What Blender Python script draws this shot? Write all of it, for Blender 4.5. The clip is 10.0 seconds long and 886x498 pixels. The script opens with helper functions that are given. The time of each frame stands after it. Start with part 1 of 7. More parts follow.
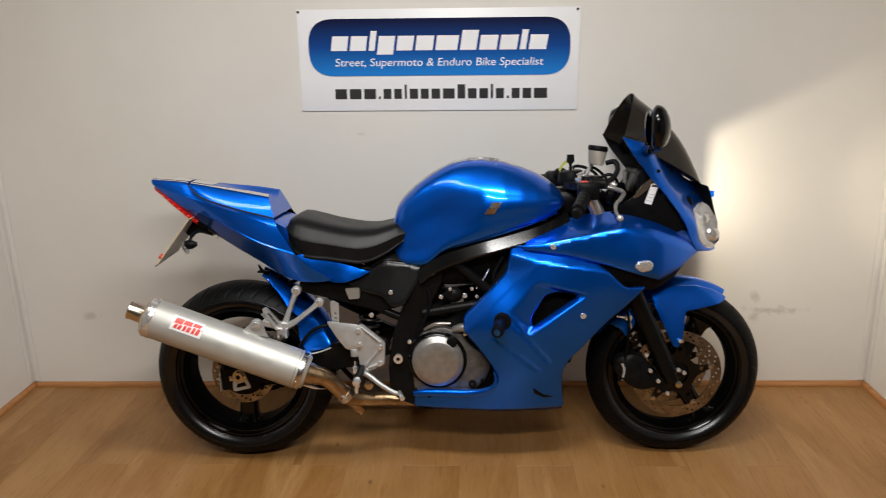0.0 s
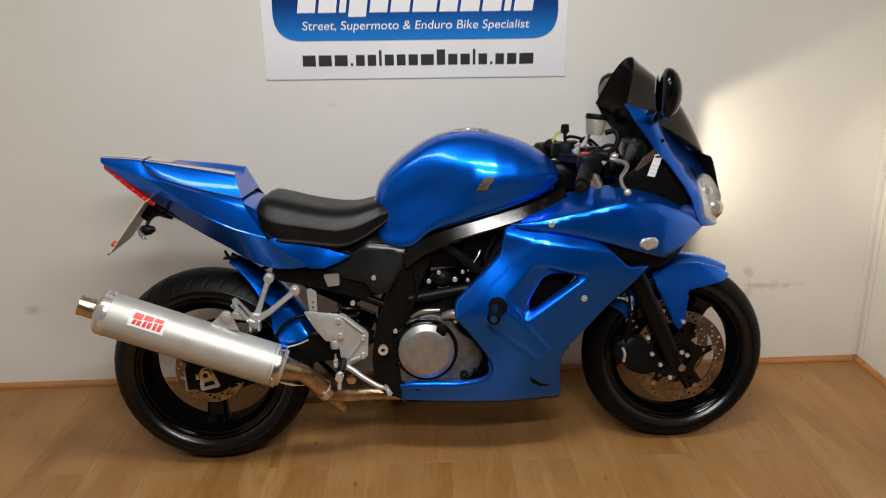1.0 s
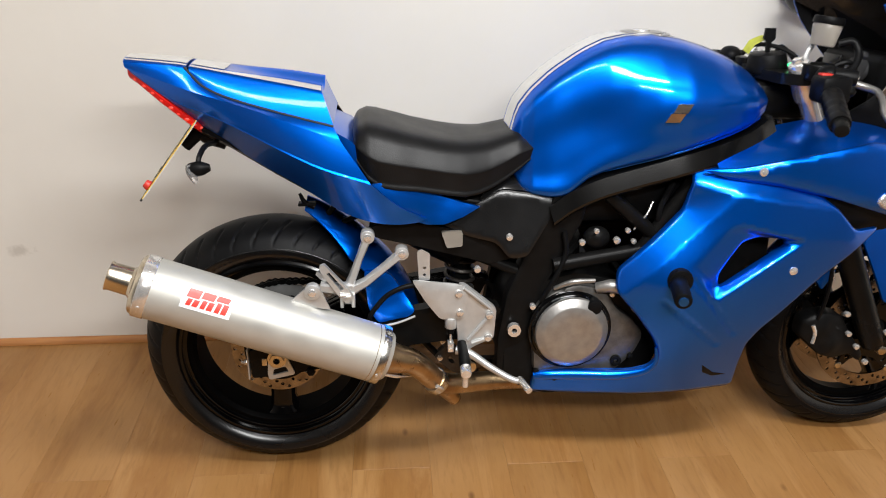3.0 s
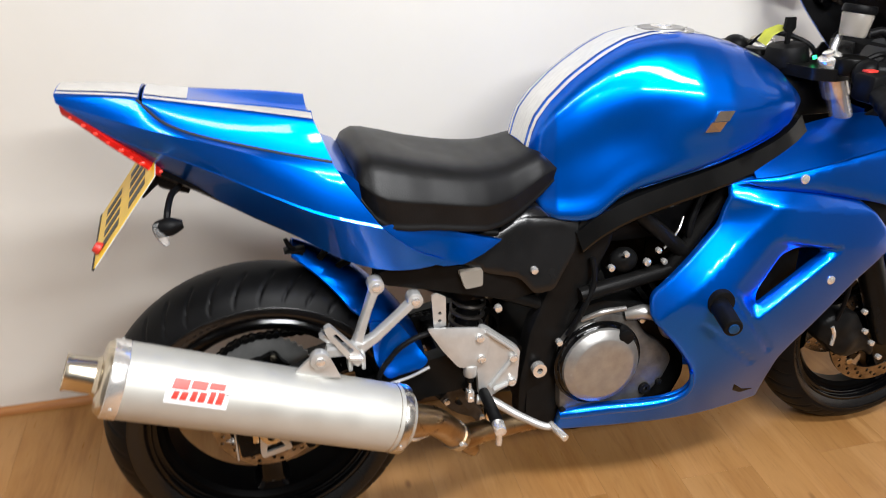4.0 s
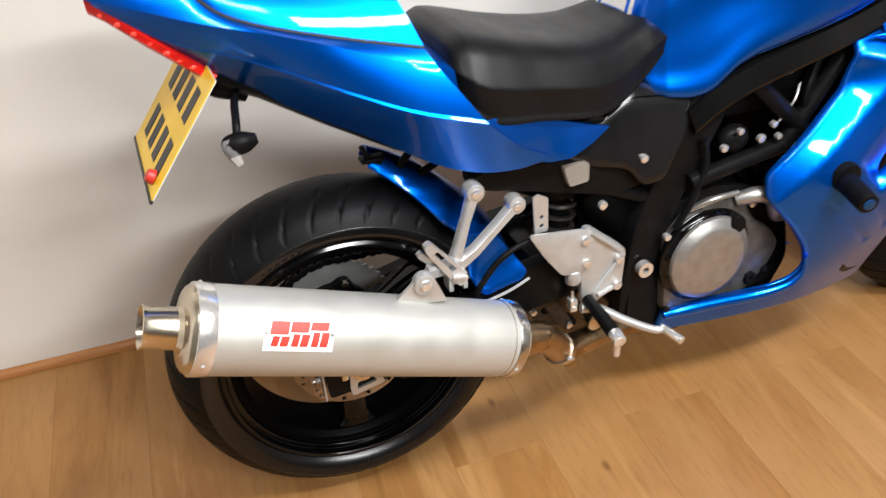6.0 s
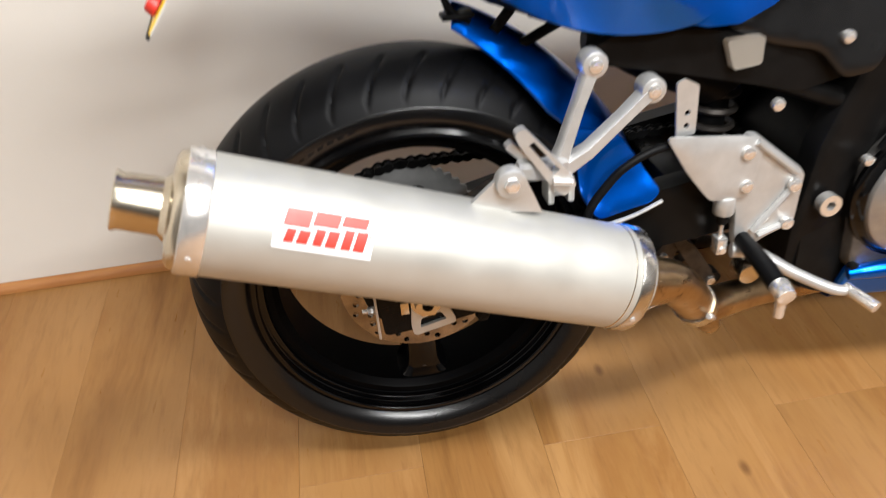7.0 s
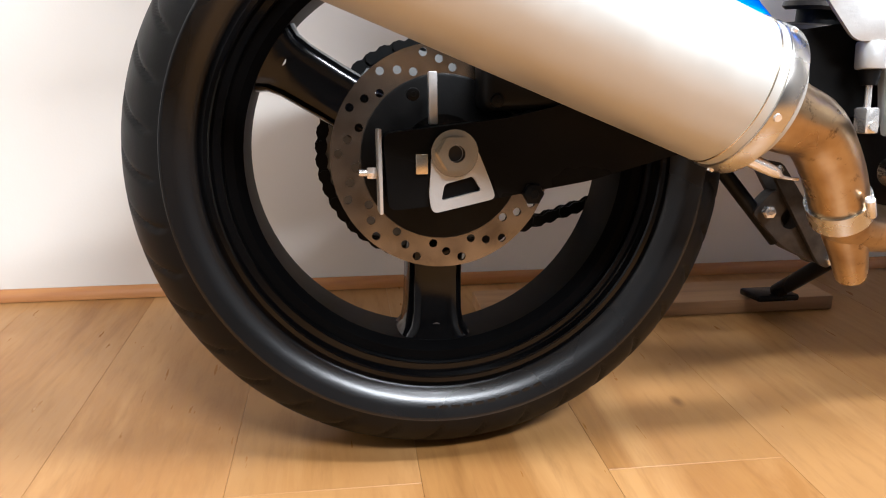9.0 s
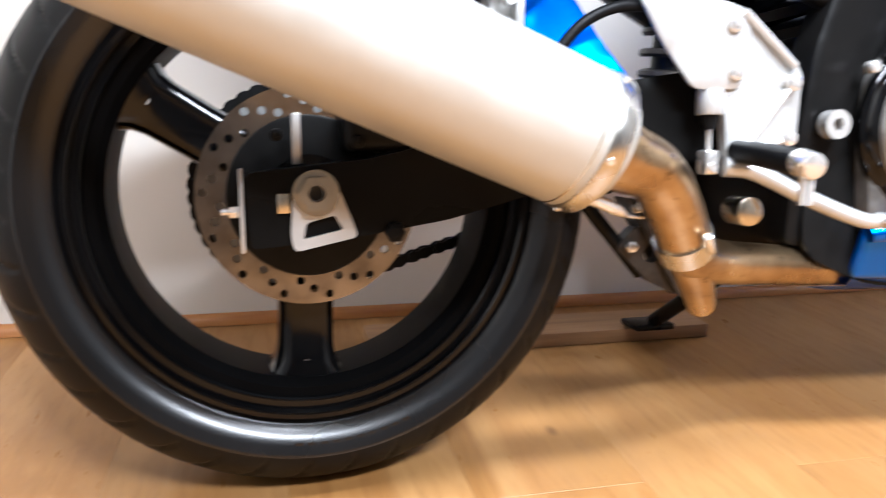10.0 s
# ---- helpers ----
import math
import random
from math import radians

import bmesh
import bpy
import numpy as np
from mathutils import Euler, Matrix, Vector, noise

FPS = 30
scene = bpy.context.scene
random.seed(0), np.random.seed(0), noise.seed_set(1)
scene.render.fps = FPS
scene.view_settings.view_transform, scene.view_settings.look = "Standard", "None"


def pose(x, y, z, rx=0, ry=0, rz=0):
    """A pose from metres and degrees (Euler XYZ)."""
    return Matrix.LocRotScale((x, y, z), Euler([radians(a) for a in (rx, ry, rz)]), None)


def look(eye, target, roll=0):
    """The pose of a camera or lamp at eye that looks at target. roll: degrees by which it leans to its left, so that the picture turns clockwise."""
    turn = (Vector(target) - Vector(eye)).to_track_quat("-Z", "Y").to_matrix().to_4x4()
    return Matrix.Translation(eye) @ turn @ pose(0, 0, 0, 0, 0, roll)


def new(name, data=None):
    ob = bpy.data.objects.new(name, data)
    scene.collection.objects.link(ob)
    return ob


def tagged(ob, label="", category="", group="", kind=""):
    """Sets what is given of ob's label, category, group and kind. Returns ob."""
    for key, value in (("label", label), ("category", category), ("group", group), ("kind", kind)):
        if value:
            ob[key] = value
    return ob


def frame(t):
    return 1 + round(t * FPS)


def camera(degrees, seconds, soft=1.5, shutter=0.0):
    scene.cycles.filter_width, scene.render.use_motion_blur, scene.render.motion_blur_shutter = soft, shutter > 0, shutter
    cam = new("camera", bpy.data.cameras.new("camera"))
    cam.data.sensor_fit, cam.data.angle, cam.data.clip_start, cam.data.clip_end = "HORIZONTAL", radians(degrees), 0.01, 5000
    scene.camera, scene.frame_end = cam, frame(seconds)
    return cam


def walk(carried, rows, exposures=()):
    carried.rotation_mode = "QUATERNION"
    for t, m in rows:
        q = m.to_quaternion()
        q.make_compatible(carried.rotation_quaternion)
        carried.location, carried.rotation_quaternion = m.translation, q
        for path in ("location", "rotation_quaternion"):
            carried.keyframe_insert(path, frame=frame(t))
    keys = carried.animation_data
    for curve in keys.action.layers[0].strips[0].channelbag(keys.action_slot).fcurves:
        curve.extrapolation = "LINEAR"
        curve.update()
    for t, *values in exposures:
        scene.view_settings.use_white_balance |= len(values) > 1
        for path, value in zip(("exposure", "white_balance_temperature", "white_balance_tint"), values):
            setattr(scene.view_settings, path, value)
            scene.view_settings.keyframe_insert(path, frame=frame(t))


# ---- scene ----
cam = camera(60.0, 10.0, 1.0, 0.5)
PATH = [
    (0, (0.794, -2.373, 1.403), (0.695, -0.456, 0.841), -1.4),
    (0.5, (0.714, -2.353, 1.382), (0.742, -0.435, 0.816), -1.6),
    (1, (0.67, -2.177, 1.359), (0.706, -0.277, 0.735), -1.4),
    (1.5, (0.635, -1.967, 1.347), (0.496, -0.102, 0.639), -2.8),
    (2, (0.491, -1.811, 1.341), (0.433, 0.035, 0.573), -1.9),
    (2.5, (0.323, -1.682, 1.325), (0.409, 0.143, 0.511), -0.9),
    (2.7, (0.28, -1.631, 1.302), (0.399, 0.178, 0.458), 0.2),
    (3.8, (0.12, -1.284, 1.35), (0.437, 0.39, 0.303), 1.2),
    (4, (0.03, -1.233, 1.335), (0.475, 0.444, 0.341), 1.3),
    (4.5, (-0.099, -1.122, 1.367), (0.52, 0.495, 0.366), 0.5),
    (5, (-0.155, -1.056, 1.322), (0.462, 0.51, 0.242), -0.6),
    (5.2, (-0.162, -1.042, 1.302), (0.441, 0.485, 0.158), -0.6),
    (6.3, (-0.138, -0.975, 1.194), (0.27, 0.513, -0.078), -2.4),
    (6.5, (-0.122, -0.913, 1.144), (0.191, 0.547, -0.187), -3.0),
    (7, (-0.052, -0.842, 0.976), (0.12, 0.712, -0.271), -4.6),
    (7.5, (-0.049, -0.803, 0.739), (0.118, 0.848, -0.378), -1.9),
    (8, (-0.073, -0.788, 0.574), (0.174, 0.999, -0.288), -0.4),
    (8.5, (-0.092, -0.777, 0.465), (0.164, 1.098, -0.182), 1.1),
    (9, (-0.096, -0.782, 0.425), (0.156, 1.121, -0.136), 0.2),
    (9.5, (-0.094, -0.775, 0.423), (0.218, 1.131, -0.096), 0.2),
    (10, (-0.041, -0.805, 0.437), (0.401, 1.084, -0.048), 1.2),
]
walk(cam, [(t, look(eye, target, roll)) for t, eye, target, roll in PATH],
     [(0, -0.47, 6350, 10), (1, -0.48, 6330, 10), (2.5, -0.02, 6250, 10), (4, 0.40, 6100, 10), (4.5, 0.31, 6050, 10), (5, 0.10, 6050, 10), (6.5, 0.63, 6200, 10), (7.5, 0.59, 6150, 10), (8, 0.76, 5950, 10), (9, 1.33, 5700, 10), (9.5, 1.42, 5600, 10), (10, 1.75, 5500, 10)])

# ---- world and light ----
world = bpy.data.worlds.new("world")
scene.world = world
world.use_nodes = True
world.node_tree.nodes["Background"].inputs[0].default_value = (0.9, 0.92, 1.0, 1)
world.node_tree.nodes["Background"].inputs[1].default_value = 0.02


def area_lamp(name, eye, target, sx, sy, watts, colour):
    data = bpy.data.lights.new(name, "AREA")
    data.shape, data.size, data.size_y, data.energy, data.color = "RECTANGLE", sx, sy, watts, colour
    ob = new(name, data)
    ob.matrix_world = look(eye, target)
    return ob


def spot_lamp(name, eye, target, degrees, blend, watts, colour, radius):
    data = bpy.data.lights.new(name, "SPOT")
    data.spot_size, data.spot_blend, data.energy, data.color, data.shadow_soft_size = radians(degrees), blend, watts, colour, radius
    ob = new(name, data)
    ob.matrix_world = look(eye, target)
    return ob


area_lamp("ceiling_tube_light", (0.75, -1.02, 2.33), (0.75, -0.99, 0), 1.0, 0.22, 45, (1.0, 0.97, 0.92))
area_lamp("ceiling_tube_light_rear", (0.80, -2.3, 2.33), (0.78, -2.2, 0), 1.3, 0.22, 76, (1.0, 0.97, 0.92))
# added fill to brighten the left wall, not a known fitting
area_lamp("ceiling_tube_light_left", (-0.25, -0.80, 2.33), (-0.25, -0.77, 0), 0.9, 0.16, 10, (1.0, 0.97, 0.92))
# the motorcycle's lit headlamp: a wide spill past an added blocker and a dipped beam
spot_lamp("headlamp_beam", (1.575, 0.085, 0.78), (2.30, 0.17, 0.79), 62, 0.5, 9.0, (1.0, 0.86, 0.64), 0.02)
spot_lamp("headlamp_spill", (1.530, 0.176, 0.79), (2.2, 0.62, 0.80), 150, 0.25, 8.5, (1.0, 0.86, 0.64), 0.0025)


# ---- materials ----
def rgba(c):
    return (*c, 1.0)


class Nodes:
    def __init__(self, name):
        self.m = bpy.data.materials.new(name)
        self.m.use_nodes = True
        self.t = self.m.node_tree
        self.p = self.t.nodes["Principled BSDF"]

    def add(self, kind, **inputs):
        n = self.t.nodes.new(kind)
        for k, v in inputs.items():
            n.inputs[k.replace("_", " ")].default_value = v
        return n

    def link(self, a, b):
        self.t.links.new(a, b)

    def coords(self, which="Object", scale=(1, 1, 1)):
        c = self.t.nodes.new("ShaderNodeTexCoord")
        mp = self.t.nodes.new("ShaderNodeMapping")
        mp.inputs["Scale"].default_value = scale
        self.link(c.outputs[which], mp.inputs["Vector"])
        return mp.outputs[0]

    def noise(self, vec, scale, detail=4.0, rough=0.55, warp=0.0):
        n = self.add("ShaderNodeTexNoise", Scale=scale, Detail=detail, Roughness=rough, Distortion=warp)
        self.link(vec, n.inputs["Vector"])
        return n.outputs["Fac"]

    def ramp(self, fac, stops):
        r = self.t.nodes.new("ShaderNodeValToRGB")
        while len(r.color_ramp.elements) < len(stops):
            r.color_ramp.elements.new(0.5)
        for e, (pos, col) in zip(r.color_ramp.elements, stops):
            e.position, e.color = pos, rgba(col) if len(col) == 3 else col
        self.link(fac, r.inputs["Fac"])
        return r.outputs["Color"]

    def span(self, fac, lo, hi, a=0.0, b=1.0):
        r = self.t.nodes.new("ShaderNodeMapRange")
        for i, v in zip((1, 2, 3, 4), (lo, hi, a, b)):
            r.inputs[i].default_value = v
        self.link(fac, r.inputs[0])
        return r.outputs[0]

    def mix(self, fac, a, b):
        m = self.t.nodes.new("ShaderNodeMix")
        m.data_type = "RGBA"
        for sock, v in ((m.inputs[0], fac), (m.inputs[6], a), (m.inputs[7], b)):
            if isinstance(v, (tuple, float)):
                sock.default_value = rgba(v) if isinstance(v, tuple) and len(v) == 3 else v
            else:
                self.link(v, sock)
        return m.outputs[2]

    def bump(self, height, strength, distance):
        b = self.add("ShaderNodeBump", Strength=strength, Distance=distance)
        self.link(height, b.inputs["Height"])
        self.link(b.outputs[0], self.p.inputs["Normal"])

    def set(self, **inputs):
        for k, v in inputs.items():
            self.p.inputs[k.replace("_", " ")].default_value = rgba(v) if isinstance(v, tuple) and len(v) == 3 else v
        return self


def simple(name, colour, rough, metal=0.0, vary=0.15, scale=60.0, bump=0.0, bump_scale=300.0, **more):
    n = Nodes(name)
    n.set(Metallic=metal, **more)
    v = n.coords()
    f = n.noise(v, scale)
    dark = tuple(c * (1 - vary) for c in colour)
    light = tuple(min(1, c * (1 + vary)) for c in colour)
    n.link(n.ramp(f, [(0.3, dark), (0.7, light)]), n.p.inputs["Base Color"])
    n.link(n.span(n.noise(v, scale * 0.21), 0.3, 0.7, max(0.02, rough * 0.8), min(1, rough * 1.2)), n.p.inputs["Roughness"])
    if bump:
        n.bump(n.noise(v, bump_scale), bump, 0.002)
    return n.m


def blue_paint():
    n = Nodes("metallic_blue_paint").set(Metallic=0.9, Coat_Weight=0.6, Coat_Roughness=0.02, Coat_IOR=1.45)
    v = n.coords()
    flake = n.add("ShaderNodeTexVoronoi", Scale=1400.0)
    n.link(v, flake.inputs["Vector"])
    c = n.ramp(flake.outputs["Distance"], [(0.0, (0.0, 0.150, 0.82)), (0.9, (0.0, 0.105, 0.64))])
    n.link(c, n.p.inputs["Base Color"])
    n.link(n.span(n.noise(v, 9.0), 0.3, 0.7, 0.29, 0.33), n.p.inputs["Roughness"])
    return n.m


def wall_paint():
    n = Nodes("off_white_wall_paint").set(Roughness=0.6)
    v = n.coords()
    big = n.noise(v, 1.6, 5.0, 0.6)
    c = n.ramp(big, [(0.3, (0.675, 0.648, 0.598)), (0.7, (0.725, 0.700, 0.650))])
    stain = n.span(n.noise(n.coords(scale=(1.0, 1.0, 3.0)), 5.5, 6.0, 0.7), 0.70, 0.80)
    mixed = n.mix(stain, c, (0.58, 0.53, 0.46))
    # a few scuffs where things have rubbed the paint
    rough_edge = n.noise(v, 26.0, 5.0, 0.7)
    for at, size, deep in (((1.915, 0.455, 0.314), (0.14, 1.0, 0.020), 0.34), ((1.843, 0.455, 0.372), (0.028, 1.0, 0.030), 0.30), ((1.845, 0.455, 0.290), (0.024, 1.0, 0.034), 0.24), ((-0.775, 0.455, 0.306), (0.045, 1.0, 0.022), 0.30), ((0.36, 0.455, 1.02), (0.03, 1.0, 0.006), 0.18)):
        mp = n.add("ShaderNodeMapping", Location=tuple(-a / b for a, b in zip(at, size)), Scale=tuple(1 / b for b in size))
        g = n.t.nodes.new("ShaderNodeTexCoord")
        n.link(g.outputs["Object"], mp.inputs["Vector"])
        ln = n.add("ShaderNodeVectorMath")
        ln.operation = "LENGTH"
        n.link(mp.outputs[0], ln.inputs[0])
        add = n.add("ShaderNodeMath")
        add.operation = "ADD"
        n.link(ln.outputs["Value"], add.inputs[0])
        n.link(n.span(rough_edge, 0.3, 0.7, -0.5, 0.7), add.inputs[1])
        mixed = n.mix(n.span(add.outputs[0], 0.25, 1.0, deep, 0.0), mixed, (0.20, 0.16, 0.12))
    n.link(mixed, n.p.inputs["Base Color"])
    n.link(n.span(big, 0.3, 0.7, 0.38, 0.5), n.p.inputs["Roughness"])
    n.bump(n.noise(v, 260.0, 3.0), 0.12, 0.001)
    return n.m


def plank_wood():
    n = Nodes("oak_laminate").set(Specular_IOR_Level=0.32)
    info = n.t.nodes.new("ShaderNodeObjectInfo")
    c = n.t.nodes.new("ShaderNodeTexCoord")
    shift = n.add("ShaderNodeVectorMath")
    shift.operation = "MULTIPLY_ADD"
    n.link(info.outputs["Random"], shift.inputs[0])
    shift.inputs[1].default_value = (7.0, 13.0, 3.0)
    n.link(c.outputs["Object"], shift.inputs[2])
    mp = n.add("ShaderNodeMapping", Scale=(1.0, 0.13, 1.0))
    n.link(shift.outputs[0], mp.inputs["Vector"])
    wide = n.noise(mp.outputs[0], 7.0, 6.0, 0.66, 0.9)
    fine = n.noise(mp.outputs[0], 90.0, 5.0, 0.6)
    soft = n.t.nodes.new("ShaderNodeMapping")
    soft.inputs["Scale"].default_value = (1.0, 0.35, 1.0)
    n.link(shift.outputs[0], soft.inputs["Vector"])
    cloud = n.noise(soft.outputs[0], 3.2, 3.0)
    base = n.ramp(wide, [(0.28, (0.185, 0.078, 0.020)), (0.45, (0.290, 0.142, 0.043)), (0.52, (0.262, 0.122, 0.036)), (0.68, (0.372, 0.200, 0.072))])
    pale = n.mix(n.span(cloud, 0.42, 0.7, 0.0, 0.75), base, (0.368, 0.202, 0.078))
    grained = n.mix(n.span(fine, 0.52, 0.74, 0.0, 0.30), pale, (0.135, 0.056, 0.017))
    knot = n.add("ShaderNodeTexVoronoi", Scale=4.3)
    kmap = n.add("ShaderNodeMapping", Scale=(1.0, 0.55, 1.0))
    n.link(shift.outputs[0], kmap.inputs["Vector"])
    n.link(kmap.outputs[0], knot.inputs["Vector"])
    knotted = n.mix(n.span(knot.outputs["Distance"], 0.012, 0.04, 0.65, 0.0), grained, (0.095, 0.038, 0.013))
    tone = n.span(info.outputs["Random"], 0.0, 1.0, 0.89, 1.01)
    hsv = n.add("ShaderNodeHueSaturation")
    n.link(knotted, hsv.inputs["Color"])
    n.link(tone, hsv.inputs["Value"])
    n.link(hsv.outputs[0], n.p.inputs["Base Color"])
    n.link(n.span(fine, 0.3, 0.7, 0.27, 0.40), n.p.inputs["Roughness"])
    n.bump(fine, 0.10, 0.0006)
    return n.m


def board_wood(name, dark, light, rough):
    n = Nodes(name)
    f = n.noise(n.coords(scale=(0.25, 3.0, 3.0)), 22.0, 5.0)
    n.link(n.ramp(f, [(0.3, dark), (0.7, light)]), n.p.inputs["Base Color"])
    n.set(Roughness=rough)
    return n.m


def brushed(name, colour, rough, scale):
    n = Nodes(name).set(Metallic=1.0)
    f = n.noise(n.coords(scale=scale), 40.0, 4.0)
    n.link(n.ramp(f, [(0.3, tuple(c * 0.9 for c in colour)), (0.7, colour)]), n.p.inputs["Base Color"])
    n.link(n.span(f, 0.3, 0.7, rough * 0.85, rough * 1.15), n.p.inputs["Roughness"])
    return n.m


def tyre_rubber():
    n = Nodes("tyre_rubber").set(Specular_IOR_Level=0.10)
    v = n.coords()
    f = n.noise(v, 14.0, 5.0)
    n.link(n.ramp(f, [(0.35, (0.0018, 0.0018, 0.002)), (0.7, (0.0042, 0.0042, 0.0046))]), n.p.inputs["Base Color"])
    n.link(n.span(f, 0.3, 0.7, 0.40, 0.52), n.p.inputs["Roughness"])
    n.bump(n.noise(v, 420.0, 2.0), 0.10, 0.0008)
    return n.m


def heat_steel():
    n = Nodes("heat_tinted_steel").set(Metallic=1.0, Roughness=0.24)
    v = n.coords(scale=(1.0, 1.0, 1.0))
    f = n.noise(v, 16.0, 4.0)
    n.link(n.span(n.noise(v, 14.0), 0.3, 0.7, 0.24, 0.38), n.p.inputs["Roughness"])
    soot = n.span(n.noise(v, 70.0, 6.0, 0.7), 0.60, 0.70, 0.0, 0.75)
    n.link(n.mix(soot, n.ramp(f, [(0.3, (0.23, 0.145, 0.075)), (0.55, (0.42, 0.295, 0.165)), (0.75, (0.52, 0.41, 0.27))]), (0.06, 0.035, 0.02)), n.p.inputs["Base Color"])
    n.bump(n.noise(v, 34.0, 3.0), 0.22, 0.004)
    return n.m


def disc_steel():
    n = Nodes("brake_disc_steel").set(Metallic=1.0, Roughness=0.24)
    v = n.coords()
    f = n.noise(v, 26.0, 4.0)
    n.link(n.ramp(f, [(0.3, (0.16, 0.135, 0.112)), (0.7, (0.42, 0.375, 0.33))]), n.p.inputs["Base Color"])
    return n.m


def stripe_paint():
    n = Nodes("white_stripe_vinyl").set(Metallic=0.7, Roughness=0.3, Coat_Weight=0.5, Coat_Roughness=0.05)
    f = n.noise(n.coords(scale=(2.0, 9.0, 2.0)), 30.0, 5.0)
    n.link(n.ramp(f, [(0.3, (0.66, 0.66, 0.66)), (0.7, (0.82, 0.82, 0.81))]), n.p.inputs["Base Color"])
    return n.m


def sign_blue():
    n = Nodes("sign_blue_print").set(Roughness=0.18)
    c = n.t.nodes.new("ShaderNodeTexCoord")
    s = n.t.nodes.new("ShaderNodeSeparateXYZ")
    n.link(c.outputs["Generated"], s.inputs[0])
    n.link(n.ramp(s.outputs[2], [(0.05, (0.02, 0.20, 0.62)), (0.5, (0.010, 0.06, 0.26)), (0.95, (0.008, 0.012, 0.05))]), n.p.inputs["Base Color"])
    return n.m


BLUE = blue_paint()
WALL = wall_paint()
PLANK = plank_wood()
SKIRT = board_wood("varnished_pine", (0.30, 0.115, 0.030), (0.42, 0.19, 0.06), 0.35)
BOARD = board_wood("worn_board", (0.22, 0.115, 0.050), (0.34, 0.19, 0.09), 0.5)
CEIL = simple("grey_ceiling", (0.36, 0.355, 0.35), 0.85, 0, 0.1, 3)
BACKWALL = simple("dark_back_wall", (0.12, 0.115, 0.11), 0.8, 0, 0.1, 3)
TRIM = simple("white_gloss_trim", (0.76, 0.74, 0.70), 0.35, 0, 0.04, 6)
JOINT = simple("dark_joint", (0.10, 0.05, 0.02), 0.8)
RUBBER = tyre_rubber()
SIDEWALL = simple("dressed_sidewall_rubber", (0.0032, 0.0032, 0.0035), 0.26, 0, 0.25, 14, 0.06, 420, Specular_IOR_Level=0.50)
RIM = simple("gloss_black_paint", (0.0015, 0.0015, 0.0017), 0.12, 0, 0.2, 20, Specular_IOR_Level=0.32)
BARREL = simple("matt_black_wheel_paint", (0.0015, 0.0015, 0.0016), 0.36, 0, 0.2, 20, Specular_IOR_Level=0.035)
BLACK = simple("black_plastic", (0.004, 0.004, 0.0043), 0.42, 0, 0.25, 40, 0.12, 500, Specular_IOR_Level=0.09)
SATIN = simple("satin_black_paint", (0.004, 0.0039, 0.0038), 0.30, 0.0, 0.25, 25, Specular_IOR_Level=0.12)
FRAMEBLK = simple("black_powder_coat", (0.005, 0.0048, 0.0047), 0.34, 0, 0.2, 40, 0.08, 300, Specular_IOR_Level=0.09)
WORN = simple("dusty_alloy", (0.055, 0.048, 0.042), 0.45, 0.6, 0.35, 60, 0.1, 200)
GREYPL = simple("dark_grey_plastic", (0.006, 0.006, 0.0062), 0.24, 0, 0.2, 30, 0.05, 400, Specular_IOR_Level=0.42)
FRAME = simple("dark_grey_frame_metal", (0.034, 0.034, 0.034), 0.15, 0.9, 0.15, 15)
VINYL = simple("black_seat_vinyl", (0.005, 0.005, 0.0053), 0.38, 0, 0.2, 30, 0.2, 380, Specular_IOR_Level=0.20)
CAST = simple("cast_alloy", (0.52, 0.52, 0.51), 0.38, 0.62, 0.08, 40, 0.1, 300)
ENGINE = simple("engine_grey_alloy", (0.36, 0.35, 0.335), 0.38, 0.8, 0.12, 50, 0.1, 300)
CASE = simple("weathered_case_alloy", (0.13, 0.126, 0.12), 0.45, 0.7, 0.3, 45, 0.15, 200)
DARKCASE = simple("black_engine_paint", (0.005, 0.005, 0.005), 0.4, 0.0, 0.3, 40, 0.1, 250, Specular_IOR_Level=0.10)
CAN = brushed("satin_titanium_sheet", (0.53, 0.522, 0.482), 0.48, (0.4, 0.4, 0.4))
CAN.node_tree.nodes["Principled BSDF"].inputs["Metallic"].default_value = 0.55
POLISH = brushed("polished_titanium", (0.60, 0.575, 0.53), 0.27, (1.0, 1.0, 1.0))
CHROME = brushed("polished_steel", (0.80, 0.78, 0.75), 0.20, (3.0, 3.0, 3.0))
CHROME.node_tree.nodes["Principled BSDF"].inputs["Metallic"].default_value = 0.75
STEEL = brushed("zinc_plated_steel", (0.66, 0.59, 0.47), 0.25, (0.5, 0.5, 0.5))
HEAT = heat_steel()
DISC = disc_steel()
STRIPE = stripe_paint()
RED = simple("red_print", (0.72, 0.045, 0.03), 0.4)
WHITE = simple("white_plastic", (0.84, 0.845, 0.86), 0.35, 0, 0.03, 5)
INK = simple("black_ink", (0.015, 0.015, 0.016), 0.5)
YELLOW = simple("yellow_reflective_plate", (0.80, 0.52, 0.02), 0.35, 0, 0.06, 20)
SIGNBLUE = sign_blue()
ZINC = simple("dull_zinc_plate", (0.22, 0.22, 0.215), 0.5, 0.25, 0.12, 40)
SILVERFOIL = brushed("silver_foil", (0.78, 0.66, 0.55), 0.22, (4, 4, 4))
CLEAR = simple("milky_plastic", (0.50, 0.46, 0.40), 0.3, 0, 0.05, 10, Transmission_Weight=0.65)
SMOKE = simple("smoked_screen", (0.012, 0.009, 0.007), 0.08, 0, 0.1, 10, Alpha=0.96, Specular_IOR_Level=0.3)
LENS = simple("clear_lens", (0.9, 0.9, 0.9), 0.05, 0, 0.02, 5, Transmission_Weight=0.85)
